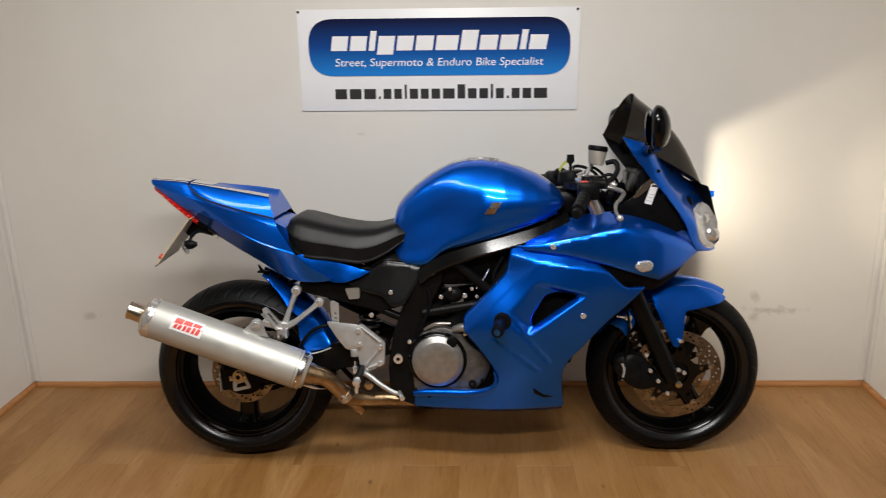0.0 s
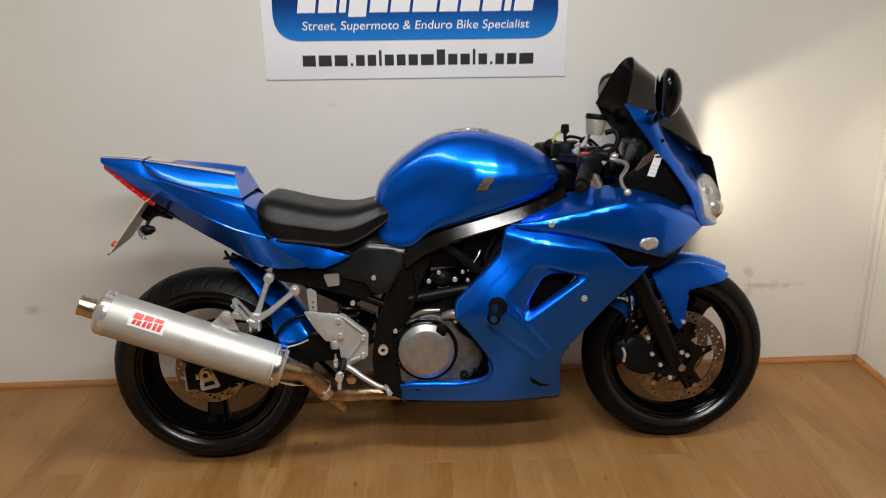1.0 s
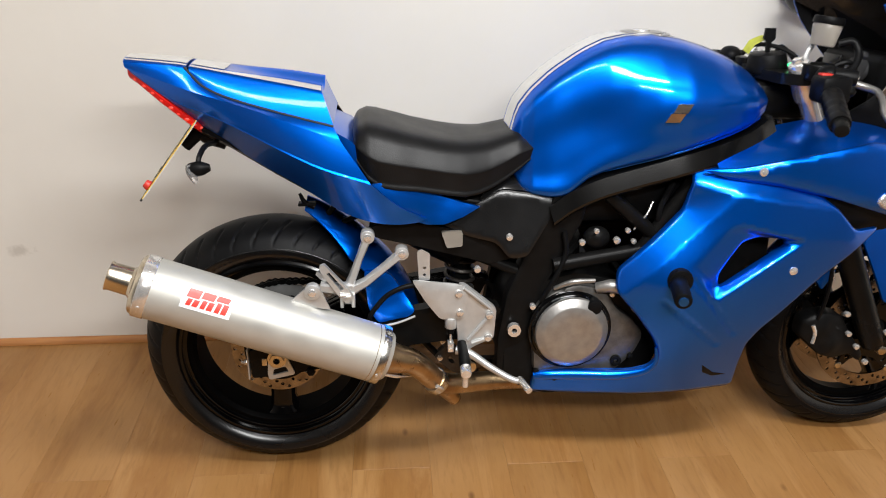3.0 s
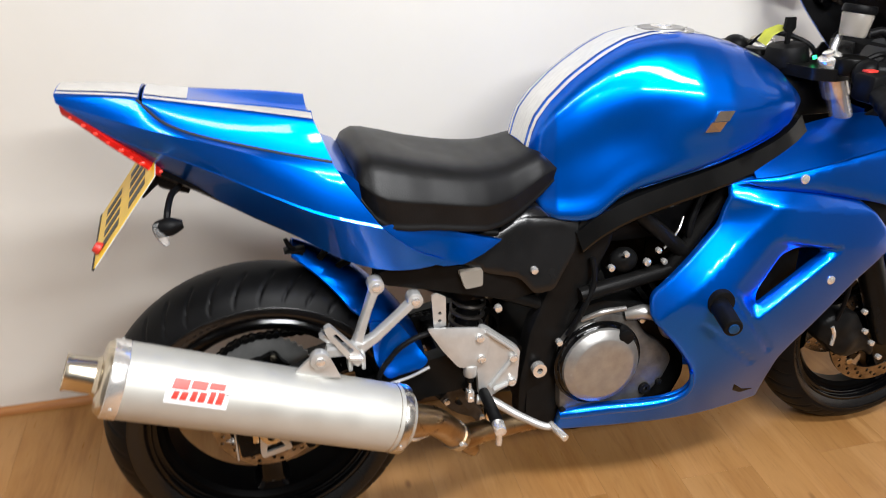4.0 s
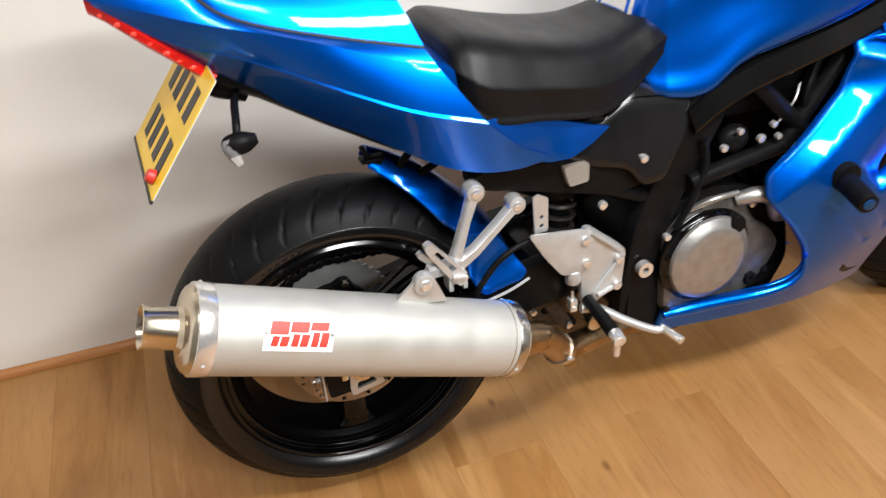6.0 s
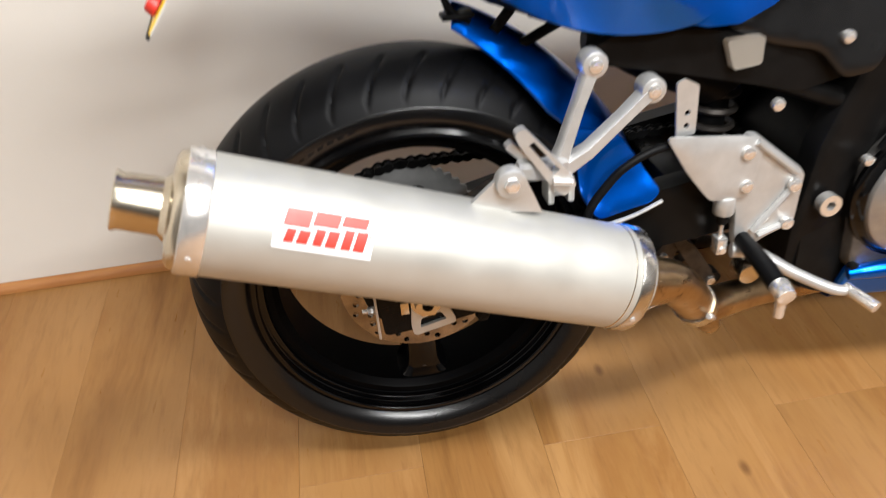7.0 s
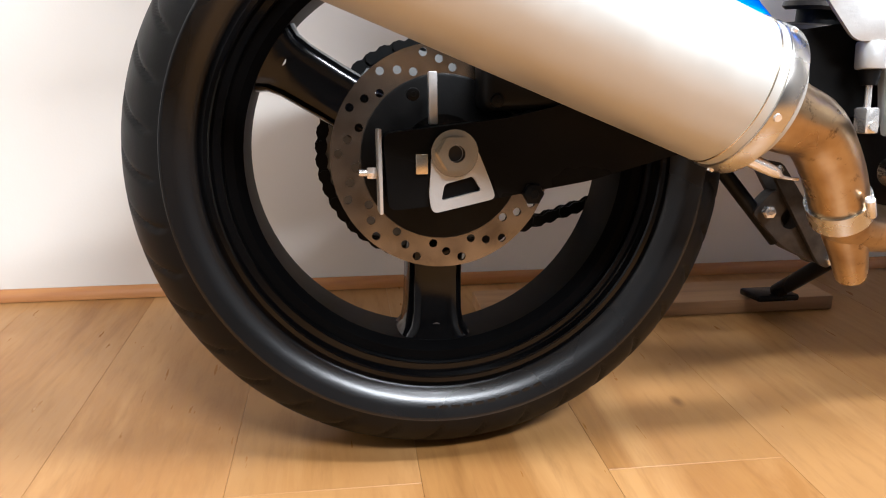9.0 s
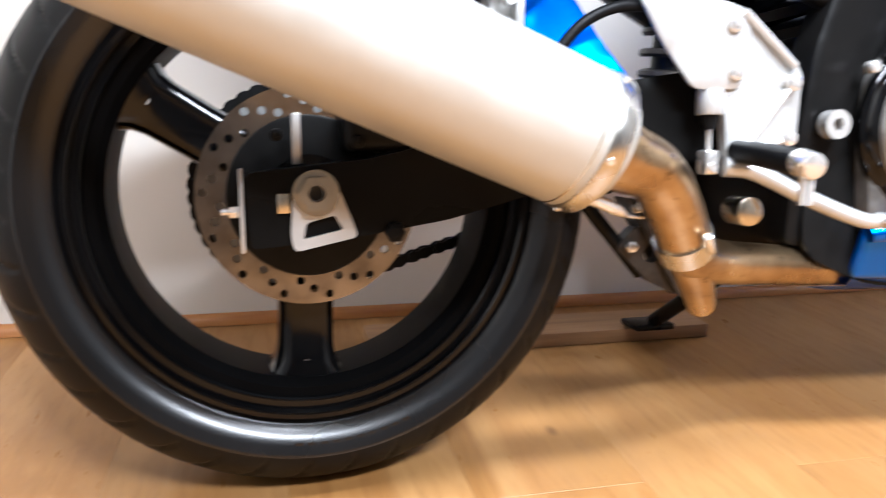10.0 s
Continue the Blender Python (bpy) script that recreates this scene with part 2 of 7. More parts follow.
TAIL = simple("red_lens", (0.42, 0.006, 0.004), 0.3, 0, 0.25, 60, Specular_IOR_Level=0.25, Emission_Color=(1.0, 0.04, 0.02, 1), Emission_Strength=0.07)
LEDRED = simple("lit_red_diode", (0.7, 0.03, 0.02), 0.3, 0, 0.02, 5, Emission_Color=(1.0, 0.10, 0.06, 1), Emission_Strength=0.35)
LAMPON = simple("lit_bulb", (1.0, 0.9, 0.7), 0.3, 0, 0.02, 5, Emission_Color=(1.0, 0.88, 0.66, 1), Emission_Strength=4.0)
GREENON = simple("green_telltale", (0.02, 0.5, 0.1), 0.3, 0, 0.02, 5, Emission_Color=(0.05, 1.0, 0.25, 1), Emission_Strength=2.5)
LIMETAG = simple("lime_yellow_tag", (0.38, 0.40, 0.04), 0.5)
ANODBLUE = simple("blue_anodised_alloy", (0.02, 0.10, 0.32), 0.25, 0.8)
REDSW = simple("red_switch", (0.5, 0.03, 0.02), 0.4)
FACETED = simple("faceted_clear_lens", (0.72, 0.72, 0.72), 0.28, 0.75, 0.25, 300, 0.8, 260)
GREYBACK = simple("grey_plate_back", (0.55, 0.54, 0.52), 0.45)
MIRROR = brushed("mirror_glass", (0.85, 0.86, 0.87), 0.02, (1, 1, 1))


# ---- mesh helpers ----
def link_mesh(name, bm, material, parent=None, label="", sharp=38.0):
    me = bpy.data.meshes.new(name)
    bm.to_mesh(me)
    bm.free()
    me.materials.append(material)
    me.polygons.foreach_set("use_smooth", [True] * len(me.polygons))
    me.set_sharp_from_angle(angle=radians(sharp))
    ob = new(name, me)
    ob.parent = parent
    if label:
        ob["label"] = label
    return ob


def part(name, bm, material, parent, label="", sharp=38.0):
    return link_mesh(name, bm, material, parent, label, sharp)


def lined(ob):
    """Gives the inner skin of a painted panel a plain black back."""
    ob.data.materials.append(BLACK)
    side = 1 if sum(v.co.y for v in ob.data.vertices) > 0 else -1
    for f in ob.data.polygons:
        if f.normal.y * side < -0.15:
            f.material_index = 1
    return ob


def thing(name, label, category, group="", at=(0, 0, 0)):
    ob = new(name)
    ob.location = at
    return tagged(ob, label, category, group)


def B():
    return bmesh.new()


def box(bm, lo, hi, bevel=0.0, seg=2):
    made = bmesh.ops.create_cube(bm, size=1.0)["verts"]
    c = [(a + b) / 2 for a, b in zip(lo, hi)]
    s = [b - a for a, b in zip(lo, hi)]
    for v in made:
        v.co = Vector([c[i] + v.co[i] * s[i] for i in range(3)])
    if bevel:
        es = {e for v in made for e in v.link_edges}
        bmesh.ops.bevel(bm, geom=list(es), offset=bevel, segments=seg, affect="EDGES", profile=0.5)
    return bm


def frame_of(d):
    d = Vector(d).normalized()
    a = Vector((0, 0, 1)) if abs(d.z) < 0.9 else Vector((1, 0, 0))
    u = d.cross(a).normalized()
    return u, d.cross(u).normalized()


def rings(bm, loops, closed=True, cap=True):
    """Joins rings of points with quads."""
    vs = [[bm.verts.new(p) for p in ring] for ring in loops]
    n = len(vs[0])
    for a, b in zip(vs, vs[1:]):
        for i in range(n if closed else n - 1):
            j = (i + 1) % n
            bm.faces.new((a[i], a[j], b[j], b[i]))
    if cap and closed:
        bm.faces.new(vs[0][::-1])
        bm.faces.new(vs[-1])
    return vs


def cyl(bm, p0, p1, r0, r1=None, seg=20, bevel=0.0):
    p0, p1 = Vector(p0), Vector(p1)
    r1 = r0 if r1 is None else r1
    d = p1 - p0
    u, v = frame_of(d)
    st = [(0, r0), (1, r1)]
    if bevel:
        k = bevel / d.length
        st = [(0, r0 - bevel), (k * 0.3, r0 - bevel * 0.3), (k, r0), (1 - k, r1), (1 - k * 0.3, r1 - bevel * 0.3), (1, r1 - bevel)]
    loops = [[p0 + d * t + (u * math.cos(a) + v * math.sin(a)) * r for a in [2 * math.pi * i / seg for i in range(seg)]] for t, r in st]
    rings(bm, loops)
    return bm


def smooth_path(pts, n=6):
    """Catmull-Rom through points of any dimension."""
    P = [np.array(p, float) for p in pts]
    P = [2 * P[0] - P[1]] + P + [2 * P[-1] - P[-2]]
    out = []
    for i in range(1, len(P) - 2):
        for k in range(n):
            t = k / n
            a, b, c, d = P[i - 1:i + 3]
            out.append(0.5 * (2 * b + (c - a) * t + (2 * a - 5 * b + 4 * c - d) * t * t + (3 * b - a - 3 * c + d) * t ** 3))
    out.append(P[-2])
    return out


def tube(bm, pts, r, seg=12, n=6, cap=True):
    """A round tube along smoothed points; r: one radius or one for each point."""
    rs = [r] * len(pts) if isinstance(r, (int, float)) else list(r)
    path = smooth_path([(*p, q) for p, q in zip(pts, rs)], n) if len(pts) > 2 else [np.array((*p, q)) for p, q in zip(pts, rs)]
    loops, up = [], None
    for i, p in enumerate(path):
        a, b = path[max(0, i - 1)], path[min(len(path) - 1, i + 1)]
        d = Vector(b[:3] - a[:3]).normalized()
        if up is None:
            up = frame_of(d)[0]
        up = (up - d * up.dot(d)).normalized()
        w = d.cross(up)
        c = Vector(p[:3])
        loops.append([c + (up * math.cos(x) + w * math.sin(x)) * p[3] for x in [2 * math.pi * k / seg for k in range(seg)]])
    rings(bm, loops, cap=cap)
    return bm


def revolve(bm, profile, centre, seg=64, closed=False, a0=0.0, a1=2 * math.pi, bend=None):
    """Turns a profile of (radius, across) about the y axis through centre (x, z)."""
    full = abs(a1 - a0 - 2 * math.pi) < 1e-6
    count = seg if full else seg + 1
    cols = []
    for i in range(count):
        a = a0 + (a1 - a0) * i / seg
        row = []
        for r, h in profile:
            rr = bend(a, r, h) if bend else r
            row.append(bm.verts.new((centre[0] + rr * math.cos(a), h, centre[1] + rr * math.sin(a))))
        cols.append(row)
    m = len(profile)
    for i in range(seg):
        a, b = cols[i], cols[(i + 1) % count]
        for k in range(m if closed else m - 1):
            l = (k + 1) % m
            bm.faces.new((a[k], a[l], b[l], b[k]))
    return cols


def rounded(pts, r, n=4):
    """A closed outline with its corners rounded."""
    out, m = [], len(pts)
    for i in range(m):
        p, a, b = np.array(pts[i], float), np.array(pts[i - 1], float), np.array(pts[(i + 1) % m], float)
        da, db = np.linalg.norm(a - p), np.linalg.norm(b - p)
        k = min(r, 0.45 * da, 0.45 * db)
        s, e = p + (a - p) / da * k, p + (b - p) / db * k
        for j in range(n + 1):
            t = j / n
            out.append((1 - t) ** 2 * s + 2 * t * (1 - t) * p + t * t * e)
    return out


def dense(loop, step):
    out = []
    for i, p in enumerate(loop):
        q = loop[(i + 1) % len(loop)]
        k = max(1, int(np.linalg.norm(np.array(q) - np.array(p)) / step + 0.5))
        for j in range(k):
            out.append(np.array(p) + (np.array(q) - np.array(p)) * j / k)
    return np.array(out)


def inside(P, loop):
    x, y = P[:, 0], P[:, 1]
    res = np.zeros(len(P), bool)
    for (x0, y0), (x1, y1) in zip(loop, np.roll(loop, -1, 0)):
        hit = ((y0 > y) != (y1 > y))
        if y0 != y1:
            res ^= hit & (x < (x1 - x0) * (y - y0) / (y1 - y0) + x0)
    return res


def edge_distance(P, loop):
    best = np.full(len(P), 9.0)
    for a, b in zip(loop, np.roll(loop, -1, 0)):
        d = b - a
        t = np.clip(((P - a) @ d) / max(1e-12, d @ d), 0, 1)
        best = np.minimum(best, np.linalg.norm(P - a - t[:, None] * d, axis=1))
    return best


def filled(outer, holes, step, creases=(), insets=()):
    """Triangles of an outline with holes in the x-z plane: points, triangles, and the border loops."""
    from mathutils.geometry import delaunay_2d_cdt
    loops = [dense(outer, step)] + [dense(h, step) for h in holes]
    lo, hi = loops[0].min(0), loops[0].max(0)
    gx, gy = np.meshgrid(np.arange(lo[0], hi[0], step), np.arange(lo[1], hi[1], step * 0.87))
    gx[1::2] += step / 2
    G = np.column_stack([gx.ravel(), gy.ravel()])
    keep = inside(G, loops[0])
    for l in loops:
        keep &= edge_distance(G, l) > 0.55 * step
    for l in loops[1:]:
        keep &= ~inside(G, l)
    folds = []
    for line in creases:
        line = np.array(line, float)
        pts = np.concatenate([np.linspace(a, b, max(2, int(np.linalg.norm(b - a) / step) + 1))[:-1] for a, b in zip(line, line[1:])] + [line[-1:]])
        good = inside(pts, loops[0])
        for l in loops:
            good &= edge_distance(pts, l) > 0.3 * step
        for l in loops[1:]:
            good &= ~inside(pts, l)
        folds.append((pts, good))
        d = np.min([np.linalg.norm(G - q, axis=1) for q in pts[good]], axis=0) if good.any() else np.full(len(G), 9.0)
        keep &= d > 0.6 * step
    G = G[keep]
    # rows of points just inside the borders, so that rolled edges stay even
    for gap in insets:
        for l in loops:
            t = np.roll(l, -1, 0) - np.roll(l, 1, 0)
            nrm = np.column_stack([-t[:, 1], t[:, 0]]) / np.maximum(1e-9, np.linalg.norm(t, axis=1))[:, None]
            for q in (l + nrm * gap, l - nrm * gap):
                ok = inside(q, loops[0])
                for m in loops:
                    ok &= edge_distance(q, m) > 0.93 * gap
                for m in loops[1:]:
                    ok &= ~inside(q, m)
                q = q[ok]
                if len(q):
                    if len(G):
                        G = G[np.min(np.linalg.norm(G[:, None] - q[None], axis=2), axis=1) > 0.3 * step]
                    G = np.vstack([G, q])
    pts, edges = [], []
    for l in loops:
        s = len(pts)
        pts += [Vector(p) for p in l]
        edges += [(s + i, s + (i + 1) % len(l)) for i in range(len(l))]
    for line, good in folds:
        last = None
        for q, g in zip(line, good):
            if g:
                pts.append(Vector(q))
                if last is not None:
                    edges.append((last, len(pts) - 1))
                last = len(pts) - 1
            else:
                last = None
    pts += [Vector(p) for p in G]
    V, _, F, *_ = delaunay_2d_cdt(pts, edges, [], 0, 1e-7)
    P = np.array([tuple(v) for v in V])
    C = np.array([(P[f[0]] + P[f[1]] + P[f[2]]) / 3 for f in F])
    ok = inside(C, loops[0])
    for l in loops[1:]:
        ok &= ~inside(C, l)
    tris = []
    for f, good in zip(F, ok):
        if good:
            a, b, c = (P[i] for i in f)
            cross = (b[0] - a[0]) * (c[1] - a[1]) - (b[1] - a[1]) * (c[0] - a[0])
            if abs(cross) > 1e-12:
                tris.append(tuple(f) if cross > 0 else tuple(f[::-1]))
    return P, tris, loops


def shell(P, tris, front, back):
    """A closed bmesh from a flat triangulation and two arrays of y."""
    bm = B()
    a = [bm.verts.new((p[0], y, p[1])) for p, y in zip(P, front)]
    b = [bm.verts.new((p[0], y, p[1])) for p, y in zip(P, back)]
    count = {}
    for t in tris:
        bm.faces.new([a[i] for i in t])
        bm.faces.new([b[i] for i in t[::-1]])
        for i in range(3):
            e = (t[i], t[(i + 1) % 3])
            count[e] = count.get(e, 0) + 1
    for i, j in count:
        if (j, i) not in count:
            bm.faces.new((a[j], a[i], b[i], b[j]))
    for v in [v for v in bm.verts if not v.link_faces]:
        bm.verts.remove(v)
    return bm


def mirrored(bm):
    other = bm.copy()
    for v in other.verts:
        v.co.y = -v.co.y
    bmesh.ops.reverse_faces(other, faces=other.faces)
    return other


def panel(pts, depth, holes=(), corner=0.012, step=0.012, thick=0.003, roll=0.006, creases=()):
    """A curved sheet on the near side of the machine: outline in x-z, depth(x, z) gives y; edges roll inwards."""
    outer = rounded(pts, corner) if corner else [np.array(p) for p in pts]
    P, tris, loops = filled(outer, [rounded(h, min(corner, 0.01)) for h in holes], step, creases, (roll * 1.1, roll * 0.6, roll * 0.25) if roll > 0.003 else ())
    d = np.min([edge_distance(P, l) for l in loops], axis=0)
    y = depth(P[:, 0], P[:, 1])
    k = np.clip(d, 0, roll)
    y = y + roll - np.sqrt(np.maximum(0, roll ** 2 - (roll - k) ** 2))
    return shell(P, tris, y, y + thick)


def sheet(pts, y0, y1, holes=(), corner=0.006, step=0.02):
    """A flat plate between two y values."""
    outer = rounded(pts, corner) if corner else [np.array(p) for p in pts]
    P, tris, _ = filled(outer, holes, step)
    return shell(P, tris, np.full(len(P), min(y0, y1)), np.full(len(P), max(y0, y1)))


def circle(cx, cz, r, n=16):
    return [np.array((cx + r * math.cos(2 * math.pi * i / n), cz + r * math.sin(2 * math.pi * i / n))) for i in range(n)]


def surf(ctrl):
    """A smooth depth through control points (x, z, y): thin-plate spline."""
    C = np.array(ctrl, float)
    X, y = C[:, :2], C[:, 2]
    n = len(X)
    base = lambda d: np.where(d > 1e-9, d * d * np.log(np.maximum(d, 1e-9)), 0.0)
    K = base(np.linalg.norm(X[:, None] - X[None], axis=2)) + 2e-4 * np.eye(n)
    Q = np.column_stack([np.ones(n), X])
    A = np.block([[K, Q], [Q.T, np.zeros((3, 3))]])
    w = np.linalg.solve(A, np.concatenate([y, np.zeros(3)]))

    def at(x, z):
        x, z = np.asarray(x, float), np.asarray(z, float)
        p = np.column_stack([x.ravel(), z.ravel()])
        v = base(np.linalg.norm(p[:, None] - X[None], axis=2)) @ w[:n] + w[n] + p @ w[n + 1:]
        return v.reshape(x.shape)
    return at


def beside(x, z, a, b):
    """Signed distance from the line a-b: positive to its left."""
    dx, dz = b[0] - a[0], b[1] - a[1]
    return (dx * (z - a[1]) - dz * (x - a[0])) / math.hypot(dx, dz)


def lerp_at(x, table):
    xs = [r[0] for r in table]
    return [float(np.interp(x, xs, [r[i] for r in table])) for i in range(1, len(table[0]))]


def bolt(name, at, r, parent, material, length=0.006, side=-1, hex_head=False):
    bm = B()
    x, y, z = at
    cyl(bm, (x, y - side * 0.004, z), (x, y + side * length, z), r, r, 6 if hex_head else 14, bevel=r * 0.25)
    cyl(bm, (x, y + side * length * 0.9, z), (x, y + side * (length + 0.0006), z), r * 0.5, r * 0.42, 6)
    return part(name, bm, material, parent)


def blob(bm, centre, radii, seg=20, rows=12):
    """An ellipsoid."""
    made = bmesh.ops.create_uvsphere(bm, u_segments=seg, v_segments=rows, radius=1.0)["verts"]
    for v in made:
        v.co = Vector([centre[i] + v.co[i] * radii[i] for i in range(3)])
    return bm


def words(text, size, at, parent, name, material, width=0.0, shear=0.0):
    """Flat raised lettering on a surface that faces -y."""
    cu = bpy.data.curves.new(name, "FONT")
    cu.body, cu.size, cu.extrude, cu.shear, cu.align_x = text, size, 0.0006, shear, "CENTER"
    tmp = bpy.data.objects.new(name, cu)
    scene.collection.objects.link(tmp)
    bpy.context.view_layer.update()
    me = bpy.data.meshes.new_from_object(tmp.evaluated_get(bpy.context.evaluated_depsgraph_get()))
    bpy.data.objects.remove(tmp)
    ob = new(name, me)
    me.materials.clear()
    me.materials.append(material)
    xs = [v.co.x for v in me.vertices]
    k = width / (max(xs) - min(xs)) if width else 1.0
    mid = (max(xs) + min(xs)) / 2
    for v in me.vertices:
        v.co = Vector(((v.co.x - mid) * k, -v.co.z, v.co.y))
    ob.location = at
    ob.parent = parent
    return ob


# ---- room ----
X0, X1, YW, YS, ZC = -1.068, 2.299, 0.455, -6.0, 3.0


def slab(name, lo, hi, material, label, category):
    return tagged(link_mesh(name, box(B(), lo, hi), material), label, category, kind="structure")


slab("wall_north", (X0 - 0.12, YW, -0.02), (X1 + 0.12, YW + 0.12, ZC), WALL, "off-white painted wall behind the motorcycle, slightly scuffed", "wall")
slab("wall_west", (X0 - 0.12, -0.6, -0.02), (X0, YW, ZC), WALL, "off-white painted side wall with a white corner strip", "wall")
# unseen walls past y -0.6, made dark to hold down bounce and reflections
slab("wall_west_rear", (X0 - 0.12, YS, -0.02), (X0, -0.601, ZC), BACKWALL, "unseen dark grey wall closing the room, kept dark to cut reflections", "wall")
slab("wall_east_rear", (X1, YS, -0.02), (X1 + 0.12, -0.601, ZC), BACKWALL, "unseen dark grey wall closing the room, kept dark to cut reflections", "wall")
slab("wall_east", (X1, -0.6, -0.02), (X1 + 0.12, YW, ZC), WALL, "off-white painted side wall lit by the headlamp", "wall")
slab("wall_south", (X0 - 0.12, YS - 0.12, -0.02), (X1 + 0.12, YS, ZC), BACKWALL, "unseen dark grey wall closing the room, kept dark to cut reflections", "wall")
slab("ceiling", (X0 - 0.12, YS - 0.12, ZC), (X1 + 0.12, YW + 0.12, ZC + 0.1), CEIL, "plain grey ceiling", "ceiling")


def quarter_round(name, p0, p1, inward, r, label):
    """A quarter-round bead on the floor against a wall."""
    bm = B()
    n = Vector(inward)
    prof = [(0.0, 0.0), (r, 0.0)] + [(r * math.cos(a), r * math.sin(a)) for a in (0.35, 0.8, 1.2)] + [(0.0, r)]
    rings(bm, [[Vector(p) + n * a + Vector((0, 0, b)) for a, b in prof] for p in (p0, p1)])
    bmesh.ops.recalc_face_normals(bm, faces=bm.faces)
    return tagged(link_mesh(name, bm, SKIRT), label, "baseboard", kind="structure")


quarter_round("baseboard_north", (X0 + 0.02, YW - 0.001, 0.001), (X1 - 0.02, YW - 0.001, 0.001), (0, -1, 0), 0.017, "varnished pine bead along the foot of the wall")
quarter_round("baseboard_west", (X0 + 0.001, -0.6, 0.001), (X0 + 0.001, YW, 0.001), (1, 0, 0), 0.017, "varnished pine bead along the side wall")
quarter_round("baseboard_east", (X1 - 0.001, -0.6, 0.001), (X1 - 0.001, YW, 0.001), (-1, 0, 0), 0.017, "varnished pine bead along the side wall")
for name, x, s in (("trim_west", X0, 1), ("trim_east", X1, -1)):
    bm = B()
    box(bm, (min(x, x + s * 0.028), YW - 0.006, 0.02), (max(x, x + s * 0.028), YW - 0.0005, ZC - 0.001), 0.0015)
    box(bm, (min(x + s * 0.0005, x + s * 0.006), YW - 0.034, 0.02), (max(x + s * 0.0005, x + s * 0.006), YW - 0.0062, ZC - 0.001), 0.0015)
    tagged(link_mesh(name, bm, TRIM), "white painted corner strip from floor to ceiling", "trim", kind="structure")


# ---- sign on the wall ----
def sign_board():
    x0, x1, z0, z1 = 0.145, 1.148, 1.114, 1.478
    y = YW - 0.006
    s = thing("sign_board", "white plastic shop sign with blue panel, screwed to wall", "sign")
    part("backing", box(B(), (x0, y, z0), (x1, YW - 0.0005, z1), 0.0015), WHITE, s)
    pill = rounded([(x0 + 0.038, z0 + 0.128), (x1 - 0.032, z0 + 0.128), (x1 - 0.032, z1 - 0.033), (x0 + 0.038, z1 - 0.033)], 0.098, 10)
    P, tris, _ = filled(pill, [], 0.04)
    part("blue_panel", shell(P, tris, np.full(len(P), y - 0.003), np.full(len(P), y - 0.0002)), SIGNBLUE, s, "blue gradient panel with a dark rim")
    # trading name: plain slanted blocks in place of the letters
    x = x0 + 0.118
    for w, tall, low in ((0.058, 0, 0), (0.058, 0, 0), (0.022, 1, 0), (0.058, 0, 1), (0.058, 0, 0), (0.062, 0, 0), (0.078, 0, 0), (0.058, 1, 0), (0.062, 0, 0), (0.062, 0, 0), (0.022, 1, 0), (0.062, 0, 0)):
        za, zb = z0 + 0.218 - 0.014 * low, z0 + 0.270 + 0.018 * tall
        bm = B()
        box(bm, (x, y - 0.0042, za), (x + w, y - 0.0032, zb), 0.0004, 1)
        for v in bm.verts:
            v.co.x += (v.co.z - z0 - 0.22) * 0.15
        part("name_block", bm, WHITE, s)
        x += w + 0.0098
    words("Street, Supermoto & Enduro Bike Specialist", 0.04, ((x0 + x1) / 2 + 0.003, y - 0.0036, z0 + 0.163), s, "tagline", WHITE, 0.745, 0.12)
    # web address: plain bars
    x = x0 + 0.126
    for w, h in ((0.040, 0.037), (0.040, 0.037), (0.040, 0.037), (0.007, 0.010), (0.027, 0.037), (0.026, 0.037), (0.008, 0.052), (0.028, 0.037), (0.027, 0.037), (0.029, 0.037), (0.040, 0.037), (0.026, 0.052), (0.029, 0.037), (0.029, 0.037), (0.008, 0.052), (0.027, 0.037), (0.007, 0.010), (0.027, 0.037), (0.029, 0.037), (0.044, 0.037)):
        part("address_bar", box(B(), (x, y - 0.0008, z0 + 0.043), (x + w * 1.07, y - 0.0001, z0 + 0.043 + h), 0.0003, 1), INK, s)
        x += w * 1.07 + 0.0101
    for x in (x0 + 0.006, x1 - 0.010):
        bm = B()
        cyl(bm, (x, y + 0.001, z1 - 0.008), (x, y - 0.003, z1 - 0.008), 0.0052, 0.0042, 12)
        part("screw", bm, INK, s)
    # it hangs a little lower at one end
    mid = Vector(((x0 + x1) / 2, y, (z0 + z1) / 2))
    s.matrix_world = Matrix.Translation(mid - Vector((0, 0, 0.016))) @ Matrix.Rotation(radians(0.72), 4, "Y") @ Matrix.Diagonal((1, 1, 0.975, 1)) @ Matrix.Translation(-mid)


sign_board()

# ---- motorcycle: local axes x forward, y to its far side, z up; it leans on its stand towards the wall ----
LEAN_DEG, YAW_DEG = 6.3, 1.1
bike = thing("motorcycle", "metallic blue half-faired sports motorcycle leaning on its side stand", "motorcycle", at=(0, -0.039, 0.0))
bike.rotation_euler = (radians(-LEAN_DEG), 0, radians(YAW_DEG))
AX, AZ, RR = -0.002, 0.300, 0.302
FX, FZ, FR = 1.428, 0.283, 0.286


